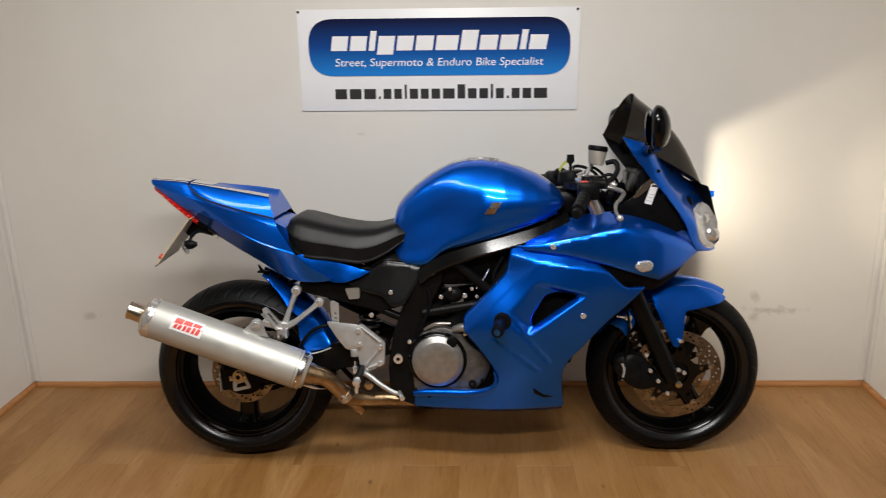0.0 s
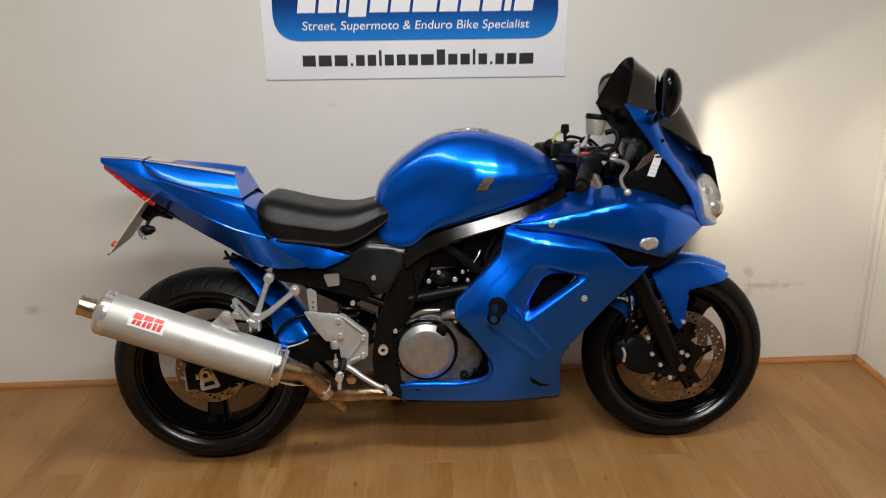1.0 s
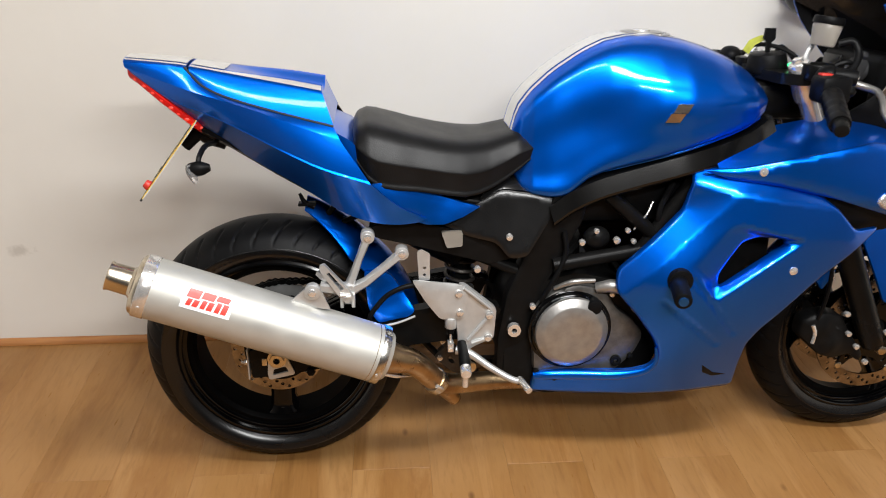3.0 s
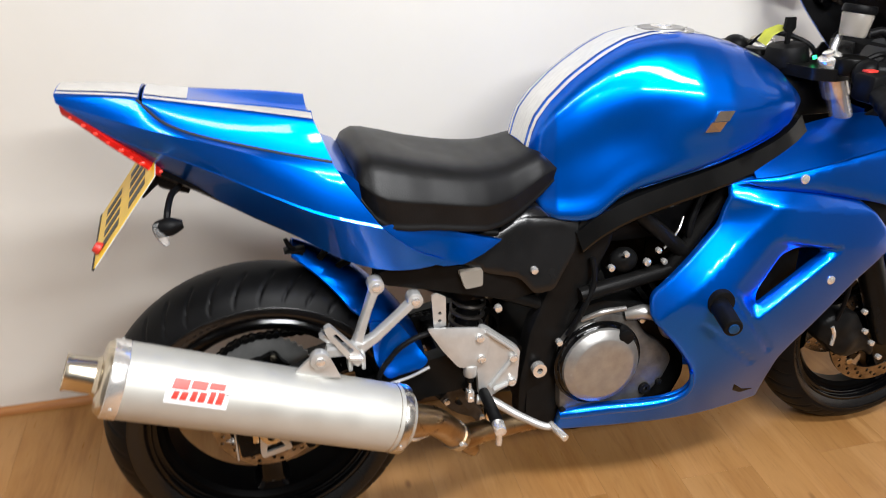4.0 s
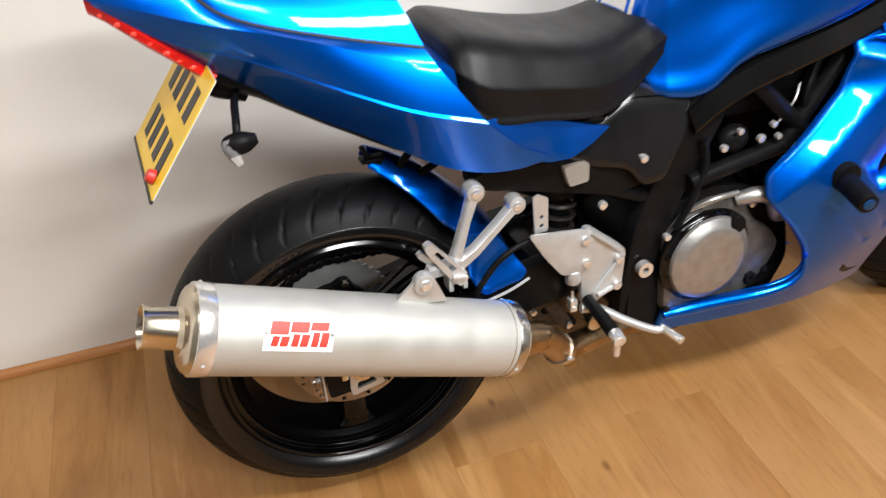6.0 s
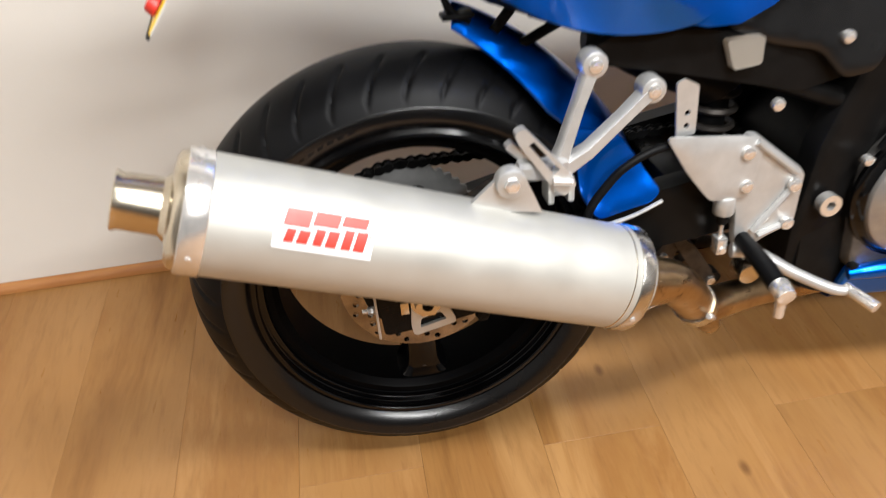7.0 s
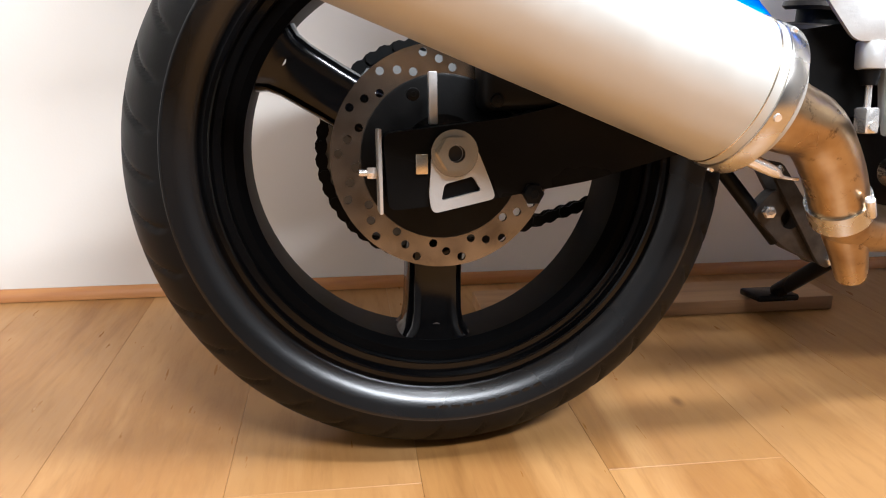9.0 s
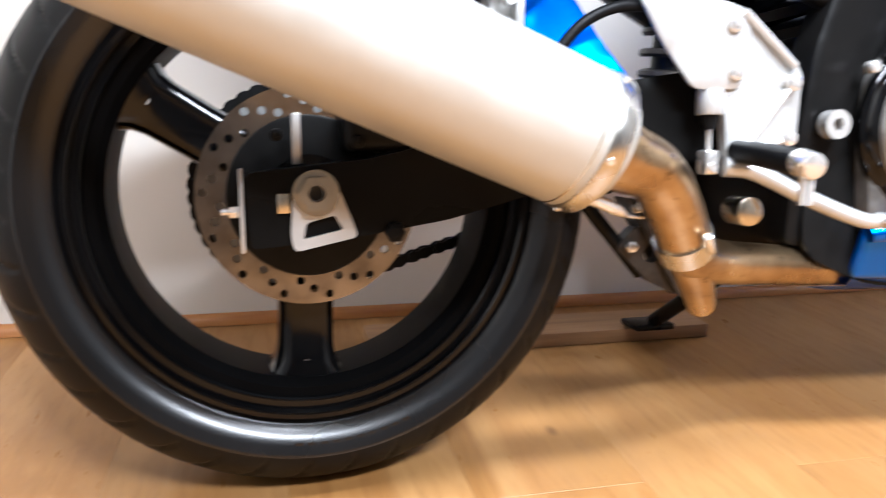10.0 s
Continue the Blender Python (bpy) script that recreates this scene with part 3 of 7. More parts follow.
def tyre(R, half, bead, grooves, seg):
    """A road tyre with grooves cut into its shoulders."""
    n = 40
    prof = []
    for i in range(n + 1):
        u = -1 + 2 * i / n
        h = half * u
        prof.append((R - (0.040 if half > 0.07 else 0.034) * abs(u) ** 2.0 - 0.008 * abs(u) ** 8, h))
    wall = [(R - 0.0495, half * 1.012), (R - 0.0515, half * 1.006), (bead + 0.024, half * 0.99), (bead + 0.018, half * 0.965), (bead + 0.012, half * 0.925), (bead + 0.007, half * 0.872), (bead + 0.003, half * 0.82), (bead, half * 0.78), (bead - 0.004, half * 0.72)]
    prof = [(r, -h) for r, h in wall[::-1]] + prof + wall

    def bend(a, r, h):
        u = abs(h) / half
        if r < R - 0.045 or u < 0.12 or u > 0.97:
            return r
        side = 1 if h > 0 else -1
        ph = (a * grooves / (2 * math.pi) + side * 0.25 - u * 1.1) % 1.0
        k = max(0.0, 1 - abs(ph - 0.10) / 0.075) * min(1.0, max(0.0, (u - 0.24) / 0.08), max(0.0, (0.95 - u) / 0.06))
        return r - 0.0034 * min(1.0, 1.6 * k)
    return prof, bend


def wheel(name, cx, cz, R, half, bead, rim_half, parent, turn, grooves):
    """A cast wheel with three spokes; the tyre, the hub and the discs are its parts."""
    bm = B()
    o = rim_half
    lip = [(bead + 0.004, o), (bead - 0.001, o + 0.003), (bead - 0.005, o + 0.003), (bead - 0.0065, o + 0.0015), (bead - 0.0067, o - 0.010), (bead - 0.0078, o - 0.0112), (bead - 0.014, o - 0.0116), (bead - 0.0152, o - 0.0128), (bead - 0.0156, o - 0.020), (bead - 0.0166, o - 0.0212), (bead - 0.025, o - 0.022), (bead - 0.0265, o - 0.0235), (bead - 0.033, o - 0.031)]
    prof = [(q, -h) for q, h in lip] + [(bead - 0.034, 0.0)] + lip[::-1]
    prof += [(bead - 0.004, o - 0.012), (bead - 0.018, o - 0.03), (bead - 0.018, -o + 0.03), (bead - 0.004, -o + 0.012)]
    revolve(bm, prof, (cx, cz), 96, closed=True)
    rim = part(name, bm, RIM, parent, "gloss black cast wheel with three spokes", 24)
    rim.data.materials.append(BARREL)
    for f in rim.data.polygons:
        if abs(f.center.y) < o - 0.018:
            f.material_index = 1
    for k in range(3):
        a = turn + k * 2 * math.pi / 3
        bm = B()
        d, s = Vector((math.cos(a), 0, math.sin(a))), Vector((-math.sin(a), 0, math.cos(a)))
        loops = []
        for t, w, q in ((0.030, 0.034, 0.045), (0.07, 0.030, 0.036), (0.12, 0.0285, 0.030), (bead - 0.060, 0.0290, 0.031), (bead - 0.046, 0.0315, 0.034), (bead - 0.037, 0.038, 0.037), (bead - 0.030, 0.052, 0.038)):
            c = Vector((cx, 0, cz)) + d * t
            ring = []
            for u, v in ((-1, -0.35), (-0.93, -0.72), (-0.74, -0.94), (-0.5, -1), (0.5, -1), (0.74, -0.94), (0.93, -0.72), (1, -0.35), (1, 0.55), (0.72, 1), (-0.72, 1), (-1, 0.55)):
                ring.append(c + s * (u * w) + Vector((0, v * q, 0)))
            loops.append(ring)
        rings(bm, loops)
        spoke = part("spoke", bm, RIM, rim)
        c = Vector((cx, 0, cz)) + d * (bead - 0.045)
        # spoke holes as discs, coloured pale for light through one, black for shade
        bm = B()
        cyl(bm, c + Vector((0, -0.0335, 0)), c + Vector((0, -0.0290, 0)), 0.0052, 0.0045, 12)
        part("drilling", bm, CAST if k == 2 else INK, spoke)
    bm = B()
    cyl(bm, (cx, -0.062, cz), (cx, 0.062, cz), 0.046, 0.046, 40, 0.006)
    cyl(bm, (cx, -0.085, cz), (cx, 0.085, cz), 0.021, 0.021, 24)
    part("hub", bm, RIM, rim)
    bm = B()
    prof, bend = tyre(R, half, bead, grooves, 0)
    revolve(bm, prof, (cx, cz), 760, bend=bend)
    t = part("tyre", bm, RUBBER, rim, "black road tyre with slanted tread grooves", 62)
    t.data.materials.append(SIDEWALL)
    for f in t.data.polygons:
        if math.hypot(f.center.x - cx, f.center.z - cz) < R - 0.0485:
            f.material_index = 1
    # unreadable moulded sidewall marks
    for a0, a1, rr, w in ((4.05, 4.40, bead + 0.022, 0.007), (4.62, 5.12, bead + 0.020, 0.010), (1.1, 1.5, bead + 0.022, 0.007), (1.8, 2.3, bead + 0.020, 0.010)):
        bm = B()
        n = max(3, int((a1 - a0) / 0.05))
        for i in range(n):
            b0 = a0 + (a1 - a0) * i / n
            b1 = b0 + 0.034
            ys = -half * 0.978
            quad = [(cx + q * math.cos(b), ys - 0.0012 - (0.0 if q > rr else -0.0008), cz + q * math.sin(b)) for b, q in ((b0, rr), (b1, rr), (b1, rr + w), (b0, rr + w))]
            base = [(x, y + 0.004, z) for x, y, z in quad]
            va, vb = [bm.verts.new(p) for p in quad], [bm.verts.new(p) for p in base]
            bm.faces.new(va)
            for j in range(4):
                bm.faces.new((va[j], vb[j], vb[(j + 1) % 4], va[(j + 1) % 4]))
        bmesh.ops.recalc_face_normals(bm, faces=bm.faces)
        tagged(part("moulded_mark", bm, SIDEWALL, t), kind="stuff")
    return rim


def brake_disc(name, cx, cz, r0, r1, y, parent, holes, spin=0.0, carrier=None):
    ring = [h for k in range(holes) for h in [circle(cx + (r0 + (r1 - r0) * (0.25, 0.5, 0.75)[k % 3]) * math.cos(2 * math.pi * k / holes + spin), cz + (r0 + (r1 - r0) * (0.25, 0.5, 0.75)[k % 3]) * math.sin(2 * math.pi * k / holes + spin), 0.0042, 8)]]
    P, tris, _ = filled(circle(cx, cz, r1, 72), [circle(cx, cz, r0, 56)] + ring, 0.02)
    d = part(name, shell(P, tris, np.full(len(P), y - 0.0025), np.full(len(P), y + 0.0025)), DISC, parent, "drilled steel brake disc with a brownish tone")
    if carrier:
        star = []
        for k in range(carrier):
            a = 2 * math.pi * k / carrier + spin
            for da, rr in ((-0.62, 0.062), (-0.30, 0.070), (-0.10, r0 - 0.012), (-0.06, r0 + 0.002), (0.06, r0 + 0.002), (0.10, r0 - 0.012), (0.12, 0.085), (0.30, 0.066)):
                star.append(np.array((cx + rr * math.cos(a + da), cz + rr * math.sin(a + da))))
        P, tris, _ = filled(star, [circle(cx, cz, 0.040, 24)] + [circle(cx + 0.082 * math.cos(2 * math.pi * k / carrier + spin), cz + 0.082 * math.sin(2 * math.pi * k / carrier + spin), 0.007, 10) for k in range(carrier)], 0.02)
        part("disc_carrier", shell(P, tris, np.full(len(P), y - 0.002), np.full(len(P), y + 0.003)), RIM, d)
        for k in range(carrier):
            a = 2 * math.pi * k / carrier + spin
            bm = B()
            cyl(bm, (cx + r0 * math.cos(a), y - 0.005, cz + r0 * math.sin(a)), (cx + r0 * math.cos(a), y + 0.005, cz + r0 * math.sin(a)), 0.0085, 0.0085, 14, 0.001)
            part("disc_button", bm, STEEL, d)
    return d


rear = wheel("rear_wheel", AX, AZ, RR, 0.0845, 0.219, 0.071, bike, -math.pi / 2 - 0.03, 38)
brake_disc("rear_brake_disc", AX, AZ, 0.076, 0.106, -0.056, rear, 42, 0.1)
bm = B()
cyl(bm, (AX, -0.062, AZ), (AX, -0.050, AZ), 0.078, 0.078, 40, 0.003)
part("disc_flange", bm, DARKCASE, rear)


# sprocket and chain on the far side
def sprocket(cx, cz, r, teeth, y, parent):
    pts = []
    for k in range(teeth * 4):
        a = 2 * math.pi * k / (teeth * 4)
        rr = r + (0.002 if k % 4 in (1, 2) else -0.002)
        pts.append(np.array((cx + rr * math.cos(a), cz + rr * math.sin(a))))
    P, tris, _ = filled(pts, [circle(cx, cz, r * 0.60, 40)], 0.03)
    sp = part("sprocket", shell(P, tris, np.full(len(P), y - 0.003), np.full(len(P), y + 0.003)), ZINC, parent, "plain steel rear sprocket")
    lobes = []
    for k in range(60):
        a = 2 * math.pi * k / 60
        rr = r * (0.63 + 0.11 * max(0.0, math.cos(5 * a)) ** 1.5)
        lobes.append(np.array((cx + rr * math.cos(a), cz + rr * math.sin(a))))
    P, tris, _ = filled(lobes, [circle(cx, cz, 0.03, 20)], 0.03)
    part("sprocket_carrier", shell(P, tris, np.full(len(P), y - 0.018), np.full(len(P), y - 0.0035)), SATIN, sp, "black five-lobed carrier")
    for k in range(5):
        a = 2 * math.pi * k / 5
        bolt("sprocket_bolt", (cx + r * 0.66 * math.cos(a), y - 0.018, cz + r * 0.66 * math.sin(a)), 0.008, sp, STEEL, hex_head=True)
    return sp


sprocket(AX, AZ, 0.112, 45, 0.066, rear)


def chain():
    bm = B()
    c0, r0, c1, r1 = np.array((AX, AZ)), 0.115, np.array((0.47, 0.365)), 0.040
    d = c1 - c0
    L = np.linalg.norm(d)
    th = math.atan2(d[1], d[0])
    al = math.acos((r0 - r1) / L)
    pts = []
    for a in np.linspace(th + al, th + 2 * math.pi - al, 60):
        pts.append(c0 + r0 * np.array((math.cos(a), math.sin(a))))
    for a in np.linspace(th - al, th + al, 24):
        pts.append(c1 + r1 * np.array((math.cos(a), math.sin(a))))
    pts.append(pts[0])
    P = np.array(pts)
    s = np.concatenate([[0], np.cumsum(np.linalg.norm(np.diff(P, axis=0), axis=1))])
    n = int(s[-1] / 0.0159)
    q = [np.array((np.interp(k * s[-1] / n, s, P[:, 0]), np.interp(k * s[-1] / n, s, P[:, 1]))) for k in range(n + 1)]
    for k in range(n):
        a, b = q[k], q[k + 1]
        t = (b - a) / np.linalg.norm(b - a)
        nn = np.array((-t[1], t[0]))
        for y in ((0.0575, 0.0595), (0.0725, 0.0745)) if k % 2 else ((0.0605, 0.0620), (0.0700, 0.0715)):
            e = 0.006
            ring = []
            for u, w in ((-e, 0.0), (-e * 0.6, 0.0055), (0.002, 0.0068), (0.0080, 0.0044), (0.0139, 0.0068), (0.0159 + e * 0.6, 0.0055), (0.0159 + e, 0.0), (0.0159 + e * 0.6, -0.0055), (0.0139, -0.0068), (0.0080, -0.0044), (0.002, -0.0068), (-e * 0.6, -0.0055)):
                ring.append(a + t * u + nn * w)
            rings(bm, [[Vector((p[0], yy, p[1])) for p in ring] for yy in y])
        cyl(bm, (a[0], 0.0615, a[1]), (a[0], 0.0705, a[1]), 0.005, 0.005, 8)
    bmesh.ops.recalc_face_normals(bm, faces=bm.faces)
    return part("drive_chain", bm, DARKCASE, bike, "oiled black roller chain", 30)


chain()


def swingarm():
    pts = [(-0.062, 0.318), (-0.058, 0.250), (0.035, 0.258), (0.125, 0.272), (0.30, 0.318), (0.47, 0.335), (0.50, 0.40), (0.45, 0.425), (0.30, 0.402), (0.15, 0.352), (0.05, 0.330)]
    arm = part("swingarm", sheet(pts, -0.098, -0.066, corner=0.008), SATIN, bike, "black box-section swingarm")
    part("far_arm", sheet(pts, 0.080, 0.108, corner=0.008), SATIN, arm)
    bm = B()
    box(bm, (0.335, -0.066, 0.335), (0.385, 0.08, 0.395), 0.012)
    part("cross_tube", bm, SATIN, arm)
    for s in (-1, 1):
        y = -0.082 if s < 0 else 0.094
        part("end_plate", box(B(), (-0.0665, y - 0.017, 0.247), (-0.0630, y + 0.017, 0.322), 0.001), CAST, arm)
        bm = B()
        cyl(bm, (-0.067, y, 0.283), (-0.076, y, 0.283), 0.0058, 0.0058, 6, 0.001)
        cyl(bm, (-0.063, y, 0.283), (-0.083, y, 0.283), 0.0032, 0.0032, 10)
        part("adjuster_bolt", bm, CHROME, arm)
    # axle hanger with its window
    tri = [(-0.020, 0.247), (0.037, 0.259), (0.034, 0.270), (0.022, 0.300), (0.015, 0.312), (0.0, 0.318), (-0.014, 0.312), (-0.020, 0.298), (-0.023, 0.262)]
    P, t, _ = filled(rounded(tri, 0.006), [rounded([(-0.012, 0.2585), (0.024, 0.2665), (0.0165, 0.2795), (-0.009, 0.2730)], 0.003)], 0.012)
    part("axle_hanger", shell(P, t, np.full(len(P), -0.1035), np.full(len(P), -0.0985)), CAST, arm, "silver triangular axle hanger")
    bm = B()
    P, t, _ = filled(circle(0.0, AZ, 0.0165, 6), [circle(0, AZ, 0.0075, 16)], 0.01)
    nut = part("axle_nut", shell(P, t, np.full(len(P), -0.117), np.full(len(P), -0.104)), STEEL, arm, "zinc-plated hollow axle nut")
    P, t, _ = filled(circle(0.0, AZ, 0.021, 28), [circle(0, AZ, 0.0078, 16)], 0.01)
    part("washer", shell(P, t, np.full(len(P), -0.1065), np.full(len(P), -0.1038)), STEEL, nut)
    # solid black plug: the hollow axle's inner shade is put into its colour
    cyl(bm, (0, -0.104, AZ), (0, -0.06, AZ), 0.0070, 0.0070, 16)
    part("axle_bore", bm, INK, nut)
    part("adjuster_block", box(B(), (-0.034, -0.1015, 0.282), (-0.023, -0.0975, 0.300), 0.0008), STEEL, arm)
    # rear caliper and its bracket above the arm
    cal = part("rear_caliper", box(B(), (0.028, -0.094, 0.336), (0.120, -0.046, 0.392), 0.010, 3), DARKCASE, arm, "black rear brake caliper")
    part("caliper_pin", box(B(), (-0.018, -0.075, 0.325), (-0.010, -0.066, 0.372), 0.001), CAST, cal)
    for x, z in ((0.040, 0.345), (0.105, 0.380), (-0.032, 0.352)):
        bolt("caliper_bolt", (x, -0.094 if x > 0 else -0.07, z), 0.006, cal, DARKCASE)
    bolt("torque_link_bolt", (0.072, -0.1, 0.262), 0.010, arm, DARKCASE, hex_head=True)
    for o in (arm, *arm.children_recursive):
        near = sum(v.co.y for v in o.data.vertices) < 0
        o.data.transform(Matrix.Translation((0, -0.011 if near else 0.0, 0.006)))


swingarm()


def arch(name, cx, cz, r, half, drop, a0, a1, material, label, tip0=0.25, tip1=0.25, seg=40, crown=2.0, lift=0.0):
    """A mudguard: a sheet arched over the wheel, narrowing towards both ends."""
    bm = B()
    rows = []
    m = 14
    for skin in (0.0, -0.003):
        grid = []
        for i in range(seg + 1):
            t = i / seg
            a = a0 + (a1 - a0) * t
            k = min(1.0, tip0 + (1 - tip0) * min(1, t / 0.35), tip1 + (1 - tip1) * min(1, (1 - t) / 0.35))
            row = []
            for j in range(m + 1):
                u = -1 + 2 * j / m
                rr = r + skin + lift * max(0.0, (t - 0.55) / 0.45) ** 1.4 - drop * abs(u) ** crown * (0.3 + 0.7 * k)
                row.append(bm.verts.new((cx + rr * math.cos(a), u * half * k * (1 + skin * 8), cz + rr * math.sin(a))))
            grid.append(row)
        rows.append(grid)
    for s, g in enumerate(rows):
        for i in range(seg):
            for j in range(m):
                q = (g[i][j], g[i][j + 1], g[i + 1][j + 1], g[i + 1][j])
                bm.faces.new(q if s else q[::-1])
    A, C = rows
    for i in range(seg):
        for j in (0, m):
            bm.faces.new((A[i][j], A[i + 1][j], C[i + 1][j], C[i][j]))
    for j in range(m):
        for i in (0, seg):
            bm.faces.new((A[i][j], A[i][j + 1], C[i][j + 1], C[i][j]))
    bmesh.ops.recalc_face_normals(bm, faces=bm.faces)
    return part(name, bm, material, bike, label, 45)


hug = arch("rear_hugger", AX, AZ, 0.332, 0.094, 0.048, radians(10), radians(77), BLUE, "blue painted hugger close over the rear tyre", 0.8, 0.30, crown=2.2, lift=0.024)
lobe = [(0.196, 0.505), (0.255, 0.492), (0.280, 0.453), (0.308, 0.410), (0.294, 0.397), (0.224, 0.384), (0.203, 0.42)]
part("hugger_flank", panel(lobe, surf([(0.196, 0.505, -0.100), (0.255, 0.492, -0.094), (0.280, 0.453, -0.098), (0.308, 0.408, -0.116), (0.224, 0.384, -0.120), (0.205, 0.42, -0.110), (0.260, 0.425, -0.105)]), step=0.009, roll=0.005), BLUE, hug)
bm = B()
tube(bm, [(0.227, -0.123, 0.379), (0.270, -0.121, 0.387), (0.306, -0.119, 0.400)], 0.0028, 8)
part("edge_rod", bm, CAST, hug, "thin bright rod under the hugger")
bm = B()
tube(bm, [(0.205, -0.130, 0.395), (0.209, -0.130, 0.411), (0.223, -0.130, 0.432), (0.247, -0.130, 0.458), (0.281, -0.128, 0.474), (0.320, -0.122, 0.478)], 0.0055, 10)
part("rear_brake_hose", bm, BLACK, hug, "black rubber brake hose")
bm = B()
box(bm, (0.060, -0.045, 0.634), (0.098, -0.020, 0.640), 0.002)
tube(bm, [(0.064, -0.032, 0.660), (0.074, -0.032, 0.640), (0.094, -0.032, 0.628)], [0.0035, 0.0055, 0.005], 8)
part("hugger_bracket", bm, BLACK, hug)
for p, q in (((0.122, -0.03, 0.612), (0.152, -0.03, 0.646)), ((0.150, -0.03, 0.590), (0.212, -0.03, 0.618))):
    bm = B()
    tube(bm, [p, q], 0.0065, 10)
    part("undertray_stay", bm, BLACK, bike)


# ---- exhaust ----
def exhaust():
    a, b = Vector((-0.2425, -0.2200, 0.5415)), Vector((0.2305, -0.1930, 0.3479))
    d = (b - a).normalized()
    u, v = frame_of(d)
    R = 0.0615
    bm = B()
    L = (b - a).length
    cyl(bm, a + d * 0.009, b, R, R, 64)
    can = part("silencer", bm, CAN, bike, "satin metal round silencer can", 50)

    def band(name, t0, t1, r, material, label=""):
        bm = B()
        cyl(bm, a + d * t0, a + d * t1, r, r, 64, 0.0012)
        return part(name, bm, material, can, label, 50)

    band("front_band", L - 0.016, L + 0.001, R + 0.0016, POLISH, "polished riveted end band")
    band("band_seam", L - 0.0250, L - 0.0232, R + 0.0009, STEEL)
    band("rear_band", 0.008, 0.032, R + 0.0014, CHROME)
    # dished rear cap, outlet
    bm = B()
    loops = []
    for t, r in ((0.010, R - 0.001), (0.002, R - 0.004), (-0.002, R - 0.010), (-0.004, 0.034), (-0.010, 0.0285), (-0.046, 0.0275), (-0.052, 0.0295), (-0.0532, 0.0285), (-0.046, 0.0255), (0.03, 0.0255)):
        loops.append([a + d * t + (u * math.cos(x) + v * math.sin(x)) * r for x in [2 * math.pi * i / 48 for i in range(48)]])
    rings(bm, loops)
    bmesh.ops.recalc_face_normals(bm, faces=bm.faces)
    part("outlet", bm, STEEL, can, "polished steel outlet spout", 40)
    bm = B()
    cyl(bm, b - d * 0.002, b + d * 0.012, R - 0.002, 0.050, 48)
    part("inlet_cone", bm, CAN, can)
    for k in range(5):
        x = 2 * math.pi * k / 5 + 0.3
        for t in (L - 0.010, 0.020):
            c = a + d * t
            o = u * math.cos(x) + v * math.sin(x)
            bm = B()
            cyl(bm, c + o * (R - 0.001), c + o * (R + 0.0035), 0.0040, 0.0028, 10)
            part("rivet", bm, CHROME, can)

    # maker's plate on the can: white with plain red shapes
    def wrap(name, t0, t1, x0, x1, lift, material, parent, slant=0.0, n=8):
        bm = B()
        g = []
        for i in range(n + 1):
            x = x0 + (x1 - x0) * i / n
            o = u * math.cos(x) + v * math.sin(x)
            s = slant * (i / n - 0.5)
            g.append([bm.verts.new(a + d * (t + s) + o * (R + l)) for t, l in ((t0, -0.001), (t0, lift), (t1, lift), (t1, -0.001))])
        for p, q in zip(g, g[1:]):
            for k in range(3):
                bm.faces.new((p[k], p[k + 1], q[k + 1], q[k]))
        bmesh.ops.recalc_face_normals(bm, faces=bm.faces)
        return part(name, bm, material, parent)

    near = math.atan2(Vector((0, -1, 0.64)).normalized().dot(v), Vector((0, -1, 0.64)).normalized().dot(u))
    sg = 1 if (u * math.cos(near + 0.1) + v * math.sin(near + 0.1)).z > (u * math.cos(near) + v * math.sin(near)).z else -1
    plate = wrap("maker_plate", 0.090, 0.186, near - 0.38, near + 0.38, 0.0012, WHITE, can)
    for k, t0 in enumerate((0.099, 0.1265, 0.154)):
        wrap("red_shape", t0, t0 + 0.0245, near - 0.26, near + 0.02 - 0.05 * k, 0.0018, RED, plate, 0.003 * sg)
        wrap("red_shape", t0 + 0.002, t0 + 0.011, near + 0.055 - 0.05 * k, near + 0.27, 0.0018, RED, plate, 0.003 * sg)
        wrap("red_shape", t0 + 0.014, t0 + 0.0245, near + 0.055 - 0.05 * k, near + 0.27, 0.0018, RED, plate, 0.003 * sg)
    for t0 in (0.093, 0.183):
        c = a + d * t0
        o = u * math.cos(near) + v * math.sin(near)
        bm = B()
        cyl(bm, c + o * R, c + o * (R + 0.003), 0.0032, 0.0025, 8)
        part("plate_rivet", bm, CHROME, plate)
    # hanger strap tab
    top = Vector((0.094, -0.204, 0.506))
    bm = B()
    cyl(bm, top + Vector((0, 0.008, 0)), top + Vector((0, -0.010, 0)), 0.0165, 0.0165, 20, 0.002)
    part("hanger_tab", bm, CAST, can)
    bm = B()
    rings(bm, [[top + Vector((dx, y, dz)) for dx, dz in ((-0.016, 0.004), (0.016, 0.004), (0.034, -0.042), (-0.052, -0.026))] for y in (-0.003, 0.003)])
    bmesh.ops.recalc_face_normals(bm, faces=bm.faces)
    part("hanger_strap", bm, CAST, can)
    bolt("hanger_bolt", (top.x, top.y - 0.009, top.z), 0.009, can, CHROME, hex_head=True)
    # link pipe, collector stub and down pipe
    bm = B()
    tube(bm, [(0.226, -0.1926, 0.349), (0.2525, -0.190, 0.339), (0.285, -0.183, 0.3265), (0.3155, -0.168, 0.2925), (0.343, -0.146, 0.252)], [0.036, 0.031, 0.0275, 0.0265, 0.0260], 28)
    pipe = part("link_pipe", bm, HEAT, bike, "golden heat-tinted steel exhaust pipe", 60)
    bm = B()
    tube(bm, [(0.334, -0.153, 0.2655), (0.345, -0.144, 0.249)], [0.0290, 0.0285], 28)
